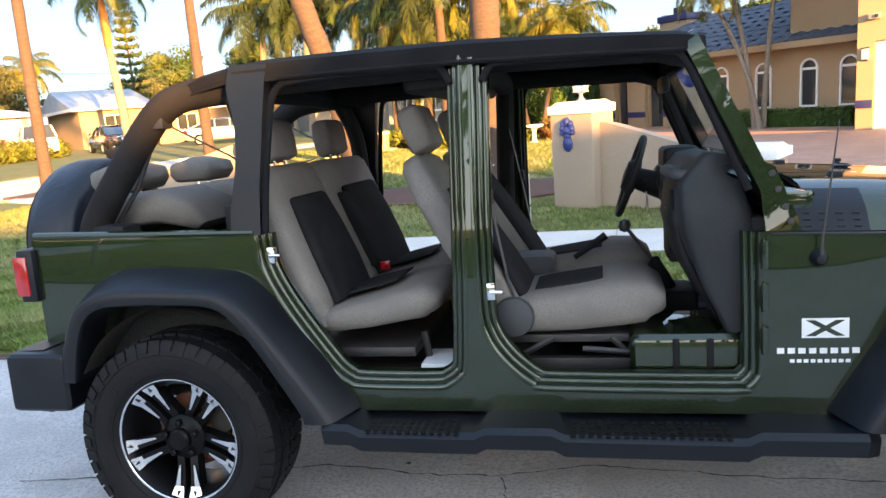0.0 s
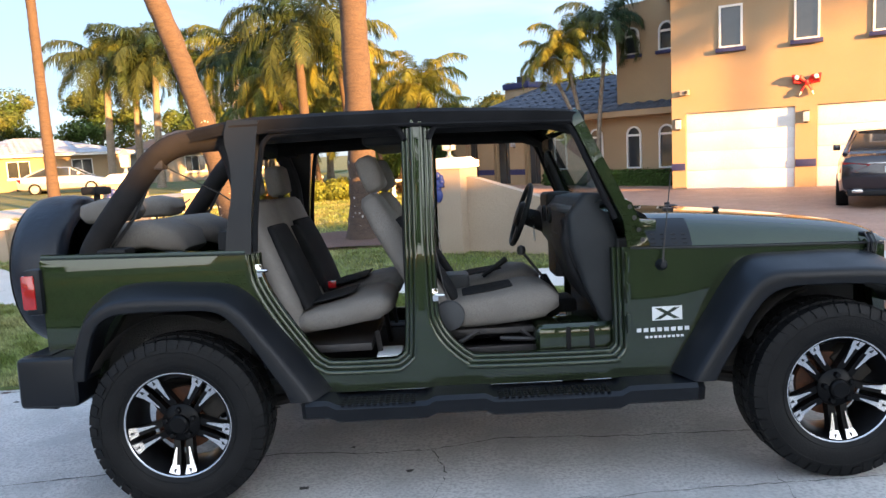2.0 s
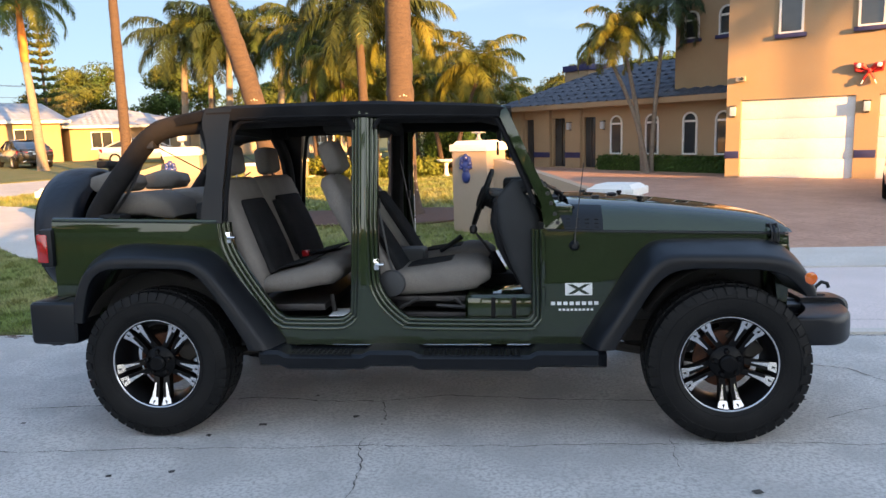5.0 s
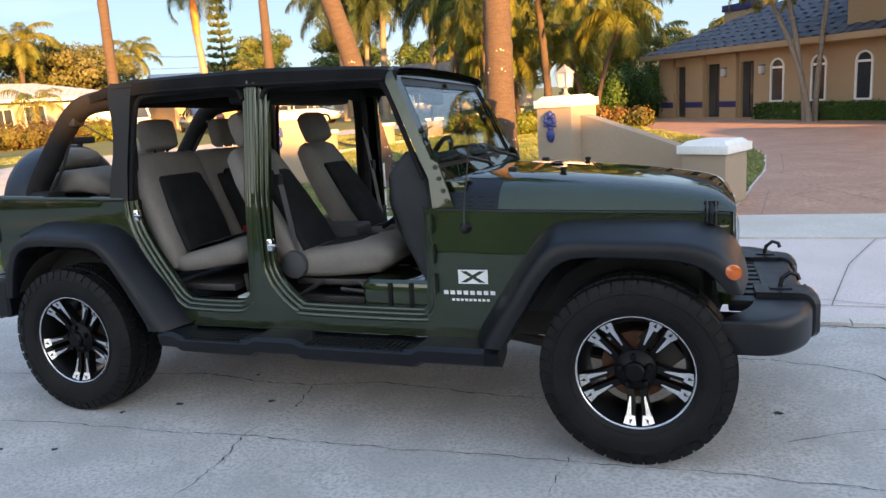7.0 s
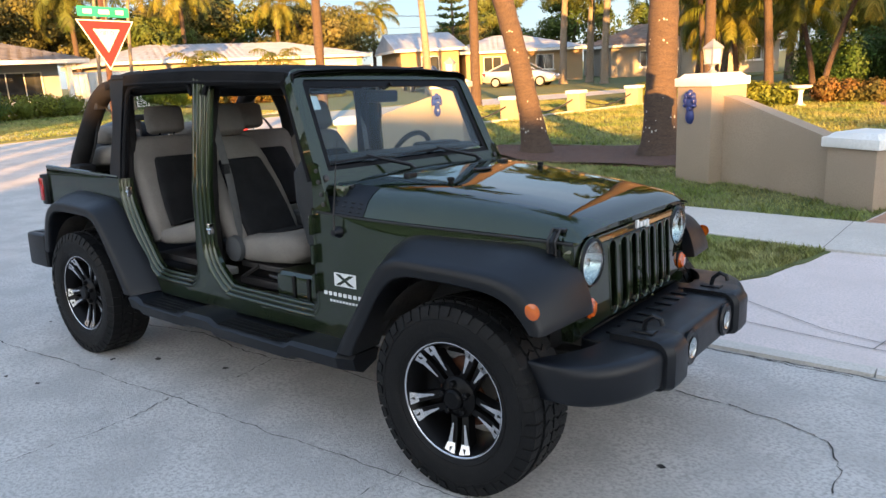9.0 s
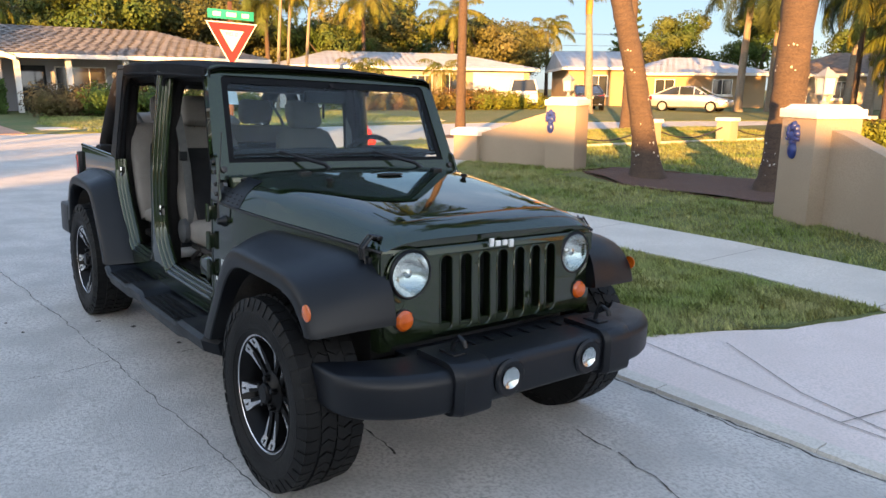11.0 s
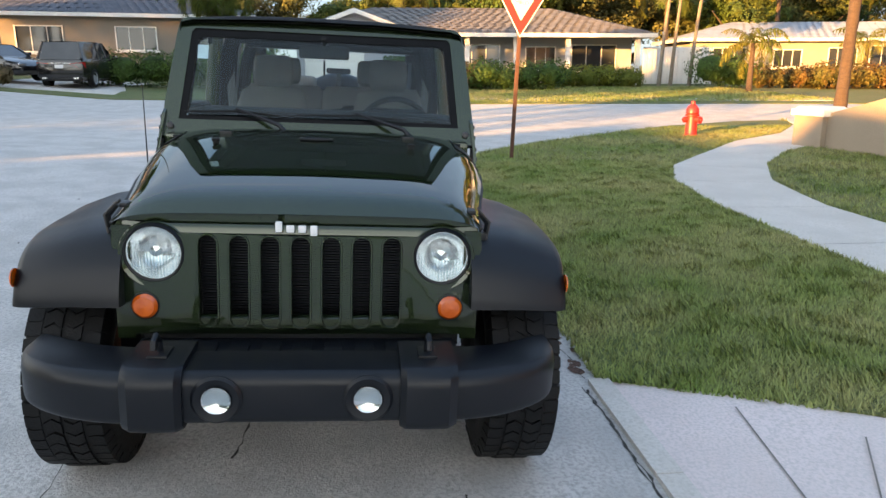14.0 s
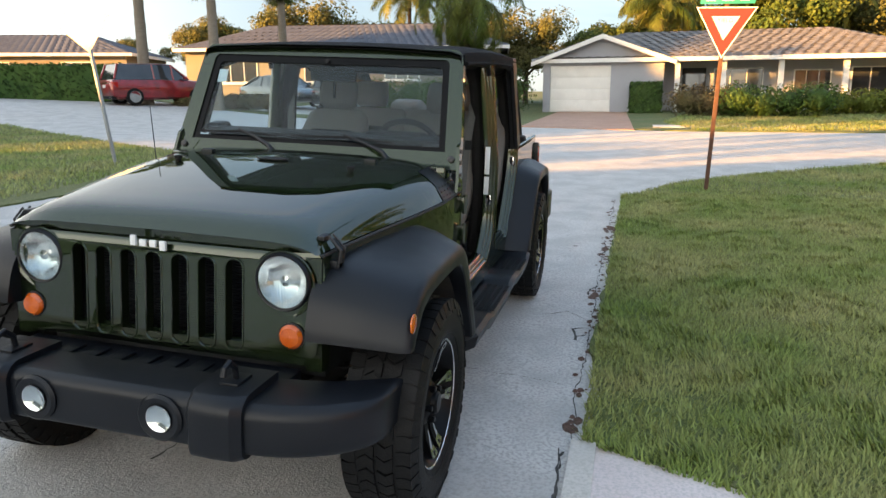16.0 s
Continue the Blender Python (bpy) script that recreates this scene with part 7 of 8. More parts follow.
            # machined faces: a strip along the spoke and a flared foot with a small dark window
            f1 = [(0.112, y0 + 0.014 * s, 0.0715), (0.112, y0 + 0.020 * s, 0.0715), (0.196, y1 * 0.96, 0.0870), (0.196, y0 + 0.018 * s, 0.0870)]
            f2 = [(0.190, y0 + 0.004 * s, 0.0860), (0.190, y1 * 0.98, 0.0860), (0.232, o1 * 1.10, 0.1035), (0.232, o0 * 0.8, 0.1035)]
            P("machined_face", Geo().add([rot @ Vector((x, y, z + 0.002)) for x, y, z in f1], [(0, 1, 2, 3)]).add([rot @ Vector((x, y, z + 0.002)) for x, y, z in f2], [(0, 1, 2, 3)]), M_alloy, "machined silver spoke face", wh)
            w = [(0.203, y0 + 0.014 * s, 0.0945), (0.205, y1 * 0.74, 0.0950), (0.224, (y0 + o1) * 0.5, 0.1028)]
            P("spoke_window", Geo().add([rot @ Vector((x, y, z + 0.001)) for x, y, z in w], [(0, 1, 2)]), M_dark, "", wh)
    return wh


w0 = build_wheel("wheel", Matrix.Translation((-1.473, -0.785, 0.397)) @ Matrix.Rotation(radians(90), 4, "X") @ Matrix.Rotation(radians(0), 4, "Z"), "black tyre on a black and machined-silver alloy wheel")


def wheel_copy(m):
    made = {}
    for o in (w0, *w0.children_recursive):
        made[o] = o.copy()
        scene.collection.objects.link(made[o])
        made[o].parent = made.get(o.parent, car)
    made[w0].matrix_basis = m
    return made[w0]


wheel_copy(Matrix.Translation((1.473, -0.785, 0.397)) @ Matrix.Rotation(radians(90), 4, "X") @ Matrix.Rotation(radians(4), 4, "Z"))
wheel_copy(Matrix.Translation((-1.473, 0.785, 0.397)) @ Matrix.Rotation(radians(-90), 4, "X") @ Matrix.Rotation(radians(20), 4, "Z"))
wheel_copy(Matrix.Translation((1.473, 0.785, 0.397)) @ Matrix.Rotation(radians(-90), 4, "X") @ Matrix.Rotation(radians(50), 4, "Z"))

# chassis
P("axle", Geo().tube([(-1.473, -0.62, 0.397), (-1.473, 0.62, 0.397)], 0.05, 12).lathe([(0.001, -0.13), (0.11, -0.1), (0.14, 0), (0.11, 0.1), (0.001, 0.13)], 16, pose(-1.473, 0.1, 0.39, 0, 90)), M_rustbrake, "rusty rear axle")
P("axle", Geo().tube([(1.473, -0.62, 0.397), (1.473, 0.62, 0.397)], 0.045, 12).lathe([(0.001, -0.12), (0.1, -0.09), (0.13, 0), (0.1, 0.09), (0.001, 0.12)], 16, pose(1.473, 0.25, 0.39, 0, 90)), M_rail)
both("chassis_rail", Geo().box((-2.05, -0.50, 0.42), (1.98, -0.40, 0.54), None, 0.01), M_rail)
for x in (-1.47, 1.47):
    both("spring", Geo().tube([(x + 0.055 * math.cos(t * 0.7), -0.50 + 0.055 * math.sin(t * 0.7), 0.45 + t * 0.0065) for t in range(54)], 0.008, 5), M_rail)
both("control_arm", Geo().tube([(1.40, -0.52, 0.33), (0.75, -0.45, 0.42)], 0.028, 8), M_rail)
both("control_arm", Geo().tube([(-1.40, -0.52, 0.33), (-0.75, -0.45, 0.42)], 0.028, 8), M_rail)
P("floor_pan", Geo().box((-2.06, -0.68, 0.50), (0.62, 0.68, 0.53)).box((0.56, -0.68, 0.53), (0.60, 0.68, 1.10)), M_carpet)
P("engine_bay", Geo().box((0.66, -0.55, 0.55), (1.72, 0.55, 1.0)), M_dark)
P("exhaust", Geo().tube([(-2.0, 0.45, 0.40), (-1.75, 0.42, 0.42), (-1.2, 0.30, 0.45), (0.6, 0.25, 0.42)], 0.035, 10), M_rail)

# side steps
def step_row(x, zt, yo):
    return [(x, -0.68, 0.44), (x, -0.70, zt), (x, yo + 0.02, zt), (x, yo, zt - 0.018), (x, yo + 0.015, zt - 0.075), (x, yo + 0.06, zt - 0.095), (x, -0.70, 0.385)]


rows = [step_row(x, z, y) for x, z, y in ((-0.93, 0.450, -0.84), (-0.90, 0.470, -0.905), (-0.80, 0.472, -0.915), (-0.76, 0.452, -0.915), (-0.36, 0.450, -0.915), (-0.32, 0.470, -0.918), (-0.10, 0.470, -0.918), (-0.06, 0.450, -0.918), (0.50, 0.447, -0.918), (0.54, 0.468, -0.918), (0.84, 0.466, -0.912), (0.89, 0.445, -0.85))]
for ob, s in zip(both("side_step", Geo().loft(rows, ring=True, caps=True), M_black, "black moulded running board with ribbed treads", angle=30), (1, -1)):
    rb = Geo()
    for x0, x1 in ((-0.74, -0.38), (-0.04, 0.48)):
        for i in range(int((x1 - x0) / 0.028)):
            for j in range(4):
                rb.box((x0 + i * 0.028, (-0.90 + j * 0.035) * s - 0.011, 0.450), (x0 + i * 0.028 + 0.018, (-0.90 + j * 0.035) * s + 0.011, 0.4525))
    P("tread_ribs", rb, M_rubber, "", ob)["kind"] = "stuff"
both("step_bracket", Geo().box((-0.7, -0.70, 0.40), (-0.62, -0.45, 0.44)).box((0.3, -0.70, 0.40), (0.38, -0.45, 0.44)), M_rail)

# windscreen frame, hinged at the cowl
WB, WT = Vector((0.640, 0, 1.165)), Vector((0.392, 0, 1.715))
WD = (WT - WB).normalized()
WN = Vector((WD.z, 0, -WD.x))
WL = (WT - WB).length
ws = lambda u, v, t: tuple(WB + WD * v + Vector((0, u, 0)) - WN * t)
rimo = [(-0.742, 0.0), (0.742, 0.0), (0.735, 0.15), (0.695, 0.53)] + [(0.640 + 0.05 * math.cos(radians(a)), WL - 0.05 + 0.05 * math.sin(radians(a))) for a in (20, 45, 70, 90)] + [(-0.640 - 0.05 * math.cos(radians(a)), WL - 0.05 + 0.05 * math.sin(radians(a))) for a in (90, 70, 45, 20)] + [(-0.695, 0.53), (-0.735, 0.15)]
rimi = [(-0.665, 0.085), (0.665, 0.085)] + [(0.628, WL - 0.075), (0.61, WL - 0.055)] + [(-0.61, WL - 0.055), (-0.628, WL - 0.075)]
frame_ob = P("windscreen_frame", Geo().slab(rimo, [rimi[::-1]], ws, 0.0, 0.05), M_paint, "dark green windscreen frame", angle=40)
P("glass", Geo().slab(rimi, [], ws, 0.012, 0.016), M_glass, "clear windscreen", frame_ob).visible_shadow = False
inn = [(u * 0.950, 0.108 + (v - 0.085) * (WL - 0.20) / (WL - 0.14)) for u, v in rimi]
P("black_border", Geo().slab(rimi, [inn[::-1]], ws, 0.008, 0.011), M_gloss_black, "black printed glass border", frame_ob)
both("frame_bracket", Geo().slab([(0.585, 1.07), (0.690, 1.068), (0.672, 1.12), (0.615, 1.27), (0.560, 1.30)], [], lambda u, v, t: (u, -(0.752 - 0.10 * max(0, v - 1.12)) + t, v), 0.0, 0.014), M_paint, "bolted green hinge plate", frame_ob)
for x, z in ((0.655, 1.10), (0.640, 1.145), (0.622, 1.20), (0.605, 1.25)):
    both("bolt", Geo().lathe([(0.011, 0), (0.010, 0.006), (0.0, 0.007)], 10, Matrix.Translation((x, -(0.753 - 0.10 * max(0, z - 1.12)), z)) @ Matrix.Rotation(radians(90), 4, "X")), M_iron, "", frame_ob)
both("frame_lug", Geo().lathe([(0.016, 0), (0.016, 0.01), (0.008, 0.014), (0, 0.014)], 10, Matrix.Translation(ws(-0.70, 0.05, -0.001)) @ Matrix.Rotation(radians(66), 4, "Y")), M_iron, "", frame_ob)
cowl = P("cowl", Geo().box((0.60, -0.70, 1.12), (0.735, 0.70, 1.185), None, 0.012), M_paint)
vent = Geo()
for i in range(8):
    vent.box((0.655, -0.05 + i * 0.05, 1.185), (0.70, -0.02 + i * 0.05, 1.197), None, 0.003)
P("cowl_vents", vent, M_dark, "dark cowl vent slots", cowl)
P("cowl_seal", Geo().tube([(0.738, -0.66, 1.17), (0.742, -0.3, 1.199), (0.745, 0, 1.205), (0.742, 0.3, 1.199), (0.738, 0.66, 1.17)], 0.010, 8), M_rubber, "", cowl)
for y0, y1, y2 in ((-0.16, -0.40, -0.62), (0.42, 0.16, -0.10)):
    wp = P("wiper", Geo().tube([(0.715, y0, 1.205), (0.70, y0 - 0.03, 1.235), tuple(Vector(ws((y0 * 0.4 + y1 * 0.6), 0.10, -0.03))), tuple(Vector(ws(y1, 0.135, -0.022)))], [0.013, 0.010, 0.008, 0.006], 8), M_black, "black windscreen wiper")
    P("blade", Geo().tube([ws(y2 - 0.02, 0.118, -0.012), ws(y1, 0.125, -0.018), ws(y1 + (y1 - y2) * 0.95, 0.112, -0.012)], [0.004, 0.006, 0.004], 6), M_rubber, "", wp)
    P("pivot", Geo().lathe([(0.022, 0), (0.022, 0.02), (0.0, 0.026)], 12, pose(0.715, y0, 1.19)), M_black, "", wp)
mir = P("rear_view_mirror", Geo().box((0.335, -0.125, 1.545), (0.365, 0.125, 1.610), None, 0.014).tube([(0.365, 0.0, 1.62), (0.43, 0.0, 1.645)], 0.012, 8), M_trim_dark, "black rear-view mirror")
P("air_freshener", Geo().box((0.33, -0.005, 1.46), (0.345, 0.005, 1.54), None, 0.003), M_trim_dark, "", mir)
P("sticker", Geo().slab([(-0.60, 0.40), (-0.55, 0.40), (-0.55, 0.47), (-0.60, 0.47)], [], ws, 0.017, 0.018), M_badge)

# soft top, stretched from the windscreen to the rear hoop
def top_row(x):
    z = float(np.interp(x, [-1.50, -1.42, -1.15, -0.8, -0.35, 0.1, 0.36, 0.42], [1.685, 1.712, 1.748, 1.752, 1.748, 1.730, 1.712, 1.700]))
    w = float(np.interp(x, [-1.5, -1.2, 0.4], [0.60, 0.685, 0.680]))
    sag = 0.008 * math.sin(x * 5)
    cr = float(np.interp(x, [-0.2, 0.4], [0.7, 0.3]))
    half = [(0, z + 0.045 * cr + sag), (w * 0.4, z + 0.040 * cr + sag), (w * 0.75, z + 0.028 * cr), (w * 0.92, z + 0.012 * cr), (w, z - 0.012), (w + 0.004, z - 0.045)]
    return [(x, -y, q) for y, q in reversed(half)] + [(x, y, q) for y, q in half[1:]]


xs = [-1.50, -1.46, -1.38, -1.25, -1.1, -0.9, -0.7, -0.5, -0.35, -0.2, 0.0, 0.2, 0.34, 0.40, 0.425]
topg = Geo().loft([top_row(x) for x in xs])
low = Geo().loft([[(a, b, c - 0.014) for a, b, c in top_row(x)] for x in xs])
topg.add(low.v, [f[::-1] for f in low.f])
P("soft_top", topg, M_cloth_top, "stretched black fabric soft top", angle=60)
both("top_rail", Geo().loft([[(x, -0.690 + d, z + e) for d, e in ((0, -0.045), (0.0, 0.0), (0.06, 0.005), (0.06, -0.05))] for x, z in ((0.37, 1.690), (0.0, 1.708), (-0.4, 1.718), (-0.8, 1.722), (-1.2, 1.718))], ring=True, caps=True), M_cloth_top)
both("drip_channel", Geo().tube([(x, -0.697, z) for x, z in ((0.36, 1.652), (0.0, 1.667), (-0.4, 1.678), (-0.8, 1.683), (-1.02, 1.682))], 0.009, 6), M_cloth_top)
left_edge = spline([(-1.245, 1.13), (-1.232, 1.25), (-1.205, 1.40), (-1.203, 1.54), (-1.224, 1.66), (-1.205, 1.745)], 4)
both("rear_pillar_surround", Geo().sheet([(-1.062, 1.735), (-1.076, 1.66), (-1.118, 1.30), (-1.125, 1.13)][::-1] + left_edge[::-1], 0.05, lambda u, v, t: (u, side_at(u, v, -0.004 + t), v), 0.0, 0.05), M_black, "black rear door surround", angle=50)
for way in (spline([(-1.112, 1.14), (-1.098, 1.32), (-1.062, 1.58), (-1.035, 1.645), (-0.97, 1.668), (-0.70, 1.674), (-0.47, 1.672), (-0.425, 1.655), (-0.402, 1.61)], 4), spline([(-0.290, 1.61), (-0.268, 1.650), (-0.22, 1.664), (0.05, 1.660), (0.30, 1.650), (0.365, 1.610), (0.43, 1.46), (0.54, 1.20)], 4)):
    both("door_seal", Geo().tube([(x, side_at(x, z, 0.012), z) for x, z in way], 0.013, 8), M_cloth_top, "black door opening seal")

# padded roll cage
both("roll_bar", Geo().tube(spline([(-1.93, -0.60, 1.10), (-1.90, -0.60, 1.20), (-1.72, -0.59, 1.44), (-1.58, -0.58, 1.60), (-1.44, -0.575, 1.66), (-1.15, -0.575, 1.675)], 5), [0.058] * 26, 12), M_pad, "padded dark roll bar sleeve")
both("roll_bar", Geo().tube([(-1.15, -0.575, 1.675), (-0.35, -0.575, 1.685), (0.28, -0.59, 1.665), (0.40, -0.625, 1.61), (0.53, -0.655, 1.27)], [0.045, 0.045, 0.040, 0.028, 0.026], 10), M_pad)
both("roll_hoop", Geo().tube(spline([(-0.40, -0.62, 0.55), (-0.40, -0.625, 1.1), (-0.38, -0.60, 1.50), (-0.37, -0.56, 1.66)], 4), 0.045, 10), M_pad)
P("cross_bar", Geo().tube(spline([(-0.37, -0.56, 1.66), (-0.37, -0.3, 1.685), (-0.37, 0.3, 1.685), (-0.37, 0.56, 1.66)], 4), 0.05, 10), M_pad)
P("cross_bar", Geo().tube(spline([(-1.30, -0.57, 1.66), (-1.30, -0.3, 1.675), (-1.30, 0.3, 1.675), (-1.30, 0.57, 1.66)], 4), 0.05, 10), M_pad)
P("sound_bar", Geo().box((-0.62, -0.50, 1.60), (-0.40, 0.50, 1.69), None, 0.03), M_trim_dark)
both("rear_hoop", Geo().tube(spline([(-1.18, -0.63, 0.70), (-1.18, -0.64, 1.15), (-1.19, -0.62, 1.45), (-1.25, -0.58, 1.64)], 4), 0.042, 10), M_pad)
both("brace", Geo().tube([(-1.58, -0.58, 1.57), (-1.72, -0.57, 1.32), (-1.84, -0.56, 1.18)], 0.009, 6).box((-1.60, -0.625, 1.54), (-1.54, -0.55, 1.60), None, 0.012), M_iron)
both("belt_strap", Geo().tube([(-1.55, -0.56, 1.55), (-1.32, -0.54, 1.42), (-1.20, -0.52, 1.33)], 0.012, 6, flat=0.25), M_belt)


# ---- seats ----
def cushion(path, widths, thick, y0, round_=0.35):
    """A rounded upholstered slab swept along a side profile."""
    rows = []
    pts = [Vector((p[0], 0, p[1])) for p in path]
    for i, p in enumerate(pts):
        d = (pts[min(i + 1, len(pts) - 1)] - pts[max(i - 1, 0)]).normalized()
        n = Vector((-d.z, 0, d.x))
        w, t = widths[i], thick[i]
        ringp = []
        for k in range(16):
            a = 2 * math.pi * k / 16
            cx, cy = math.cos(a), math.sin(a)
            e = 0.34
            ringp.append(p + Vector((0, y0 + w * math.copysign(abs(cx) ** e, cx), 0)) + n * t * math.copysign(abs(cy) ** (e + 0.2), cy))
        rows.append([tuple(q) for q in ringp])
    return Geo().loft(rows, ring=True, caps=True)


def seat(x, y, w, name, label, rec=0.0, deep=0.0, dark=True):
    """rec leans the back further, deep lengthens the cushion."""
    back = lambda pts: [(x + px - rec * (pz - 0.74) / 0.62, pz) for px, pz in pts]
    sit = lambda pts: [(x + px * (1 + deep / 0.5), pz + (0.03 * px / 0.5 if deep < 0 else 0)) for px, pz in pts]
    st = P(name, cushion(sit([(-0.06, 0.760), (0.02, 0.765), (0.20, 0.780), (0.36, 0.800), (0.45, 0.803), (0.485, 0.790), (0.50, 0.77)]), [w * 0.86, w * 0.95, w, w, w * 0.97, w * 0.92, w * 0.8], [0.05, 0.075, 0.082, 0.088, 0.080, 0.06, 0.025] if deep >= 0 else [0.04, 0.052, 0.060, 0.066, 0.066, 0.058, 0.030], y), M_seat, label, angle=60)
    P("backrest", cushion(back([(-0.03, 0.74), (-0.07, 0.86), (-0.14, 1.05), (-0.20, 1.22), (-0.235, 1.33), (-0.245, 1.36)]), [w * 0.90, w * 0.98, w, w * 0.92, w * 0.80, w * 0.62] if deep >= 0 else [w * 0.97, w, w, w, w * 0.97, w * 0.90], [0.06, 0.075, 0.07, 0.062, 0.05, 0.03], y), M_seat, "", st, angle=60)
    fwd = 0.055 if deep >= 0 else 0.0
    P("headrest", cushion(back([(fwd - 0.24, 1.385), (fwd - 0.245, 1.40), (fwd - 0.255, 1.47), (fwd - 0.262, 1.535), (fwd - 0.264, 1.552)]), [0.10, 0.118, 0.123, 0.116, 0.098], [0.036, 0.052, 0.055, 0.050, 0.030], y), M_seat, "", st, angle=60)
    for s in (-1, 1):
        P("headrest_post", Geo().tube([(px, y + 0.05 * s, pz) for px, pz in back([(-0.235, 1.33), (fwd - 0.245, 1.41)])], 0.007, 6), M_chrome, "", st)
    if dark:
        P("backrest_insert", cushion(back([(0.030, 0.83), (-0.015, 0.95), (-0.075, 1.10), (-0.130, 1.225), (-0.136, 1.24)]), [w * 0.70, w * 0.72, w * 0.68, w * 0.60, w * 0.56], [0.022, 0.026, 0.026, 0.024, 0.01], y), M_seat_dark, "charcoal insert", st, angle=60)
        P("seat_insert", cushion(sit([(0.05, 0.842), (0.10, 0.850), (0.24, 0.868), (0.30, 0.880)]), [w * 0.48, w * 0.5, w * 0.5, w * 0.46], [0.004, 0.008, 0.008, 0.004], y), M_seat_dark, "charcoal insert", st, angle=60)
    return st


for y, lab in ((-0.36, "grey cloth front seat with charcoal insert"), (0.36, "grey cloth driver seat with charcoal insert")):
    fs = seat(-0.22, y, 0.245, "front_seat", lab, rec=0.15)
    P("recliner_cover", Geo().lathe([(0.075, 0), (0.07, 0.025), (0.04, 0.035), (0, 0.035)], 18, Matrix.Translation((-0.24, y - 0.235, 0.77)) @ Matrix.Rotation(radians(90), 4, "X")), M_trim, "", fs)
    P("seat_rail", Geo().box((-0.28, y - 0.20, 0.56), (0.26, y - 0.16, 0.60), None, 0.006).box((-0.28, y + 0.16, 0.56), (0.26, y + 0.20, 0.60), None, 0.006).tube([(-0.25, y - 0.2, 0.60), (-0.1, y - 0.2, 0.68)], 0.012, 6).tube([(0.2, y - 0.2, 0.58), (0.1, y - 0.2, 0.68)], 0.012, 6).box((-0.26, y - 0.20, 0.66), (0.22, y + 0.20, 0.69), None, 0.006), M_iron, "", fs)
    P("lever", Geo().tube([(0.0, y - 0.21, 0.64), (0.22, y - 0.22, 0.625), (0.30, y - 0.21, 0.58), (0.36, y - 0.20, 0.575)], 0.011, 6), M_iron, "", fs)
    sy = -1 if y < 0 else 1
    P("seat_belt", Geo().tube([(-0.36, sy * 0.585, 1.45), (-0.30, sy * 0.56, 1.15), (-0.26, sy * 0.555, 0.90), (-0.20, sy * 0.56, 0.72)], 0.024, 6, flat=0.10), M_belt, "grey seat belt", fs)
    P("belt_tongue", Geo().box((-0.325, sy * 0.575 - 0.02, 1.18), (-0.295, sy * 0.575 + 0.02, 1.235), None, 0.004), M_trim_dark, "", fs)
rs = seat(-0.96, -0.36, 0.285, "rear_seat", "grey cloth rear bench seat with charcoal inserts", deep=-0.07)
rs2 = seat(-0.96, 0.28, 0.375, "rear_seat", "grey cloth rear bench seat, wide driver-side part", deep=-0.07)
P("insert_strip", cushion([(-0.945, 0.87), (-0.975, 0.95), (-1.035, 1.10), (-1.085, 1.20), (-1.090, 1.215)], [0.06, 0.065, 0.07, 0.065, 0.06], [0.022, 0.026, 0.026, 0.024, 0.01], 0.05), M_seat_dark, "", rs2)
P("belt_buckle", Geo().box((-0.90, -0.075, 0.86), (-0.855, -0.045, 0.90), None, 0.006), M_redlens, "red belt buckle", rs)
for y in (-0.52, 0.0, 0.52):
    P("seat_leg", Geo().tube([(-0.60, y, 0.70), (-0.58, y, 0.53)], 0.014, 6), M_iron, "", rs)
P("seat_frame", Geo().box((-1.05, -0.6, 0.62), (-0.62, 0.6, 0.66), None, 0.01), M_iron, "", rs)
for y in (-0.30, 0.30):
    cs = P("folded_seat", cushion([(-2.02, 1.12), (-1.99, 1.16), (-1.86, 1.22), (-1.70, 1.23), (-1.58, 1.19), (-1.54, 1.14)], [0.17, 0.2, 0.21, 0.21, 0.20, 0.16], [0.03, 0.06, 0.075, 0.075, 0.06, 0.03], y), M_seat, "folded grey seat in the load bay", angle=60)
    P("headrest", cushion([(-2.06, 1.33), (-2.04, 1.345), (-1.94, 1.36), (-1.84, 1.35), (-1.82, 1.335)], [0.10, 0.125, 0.13, 0.125, 0.1], [0.02, 0.05, 0.065, 0.05, 0.02], y), M_seat, "", cs, angle=60)
    for k in (-0.05, 0.05):
        P("headrest_post", Geo().tube([(-1.94, y + k, 1.30), (-1.93, y + k, 1.22)], 0.007, 6), M_chrome, "", cs)
for s in (-1, 1):
    P("speaker_box", Geo().box((-1.30, min(s * 0.68, s * 0.52), 1.05), (-1.20, max(s * 0.68, s * 0.52), 1.24), None, 0.02), M_trim_dark)
    P("latch_box", Geo().box((-1.86, min(s * 0.70, s * 0.58), 1.12), (-1.72, max(s * 0.70, s * 0.58), 1.185), None, 0.02), M_trim_dark)
both("wheel_box", Geo().box((-1.90, -0.69, 0.53), (-1.16, -0.52, 0.96), None, 0.04), M_carpet)

# ---- dashboard and controls ----
M_dash = material("charcoal_dash_plastic", (0.019, 0.021, 0.023), 0.6, spec=0.3, colour2=(0.026, 0.028, 0.030), scale=5, bump=0.25, bump_scale=260)
dash = P("dashboard", cushion([(0.575, 0.92), (0.50, 1.00), (0.43, 1.12), (0.405, 1.20), (0.44, 1.265), (0.50, 1.285), (0.55, 1.275)], [0.64, 0.655, 0.66, 0.66, 0.655, 0.65, 0.64], [0.05, 0.09, 0.095, 0.07, 0.04, 0.02, 0.01], 0.0), M_dash, "charcoal moulded dashboard", angle=60)
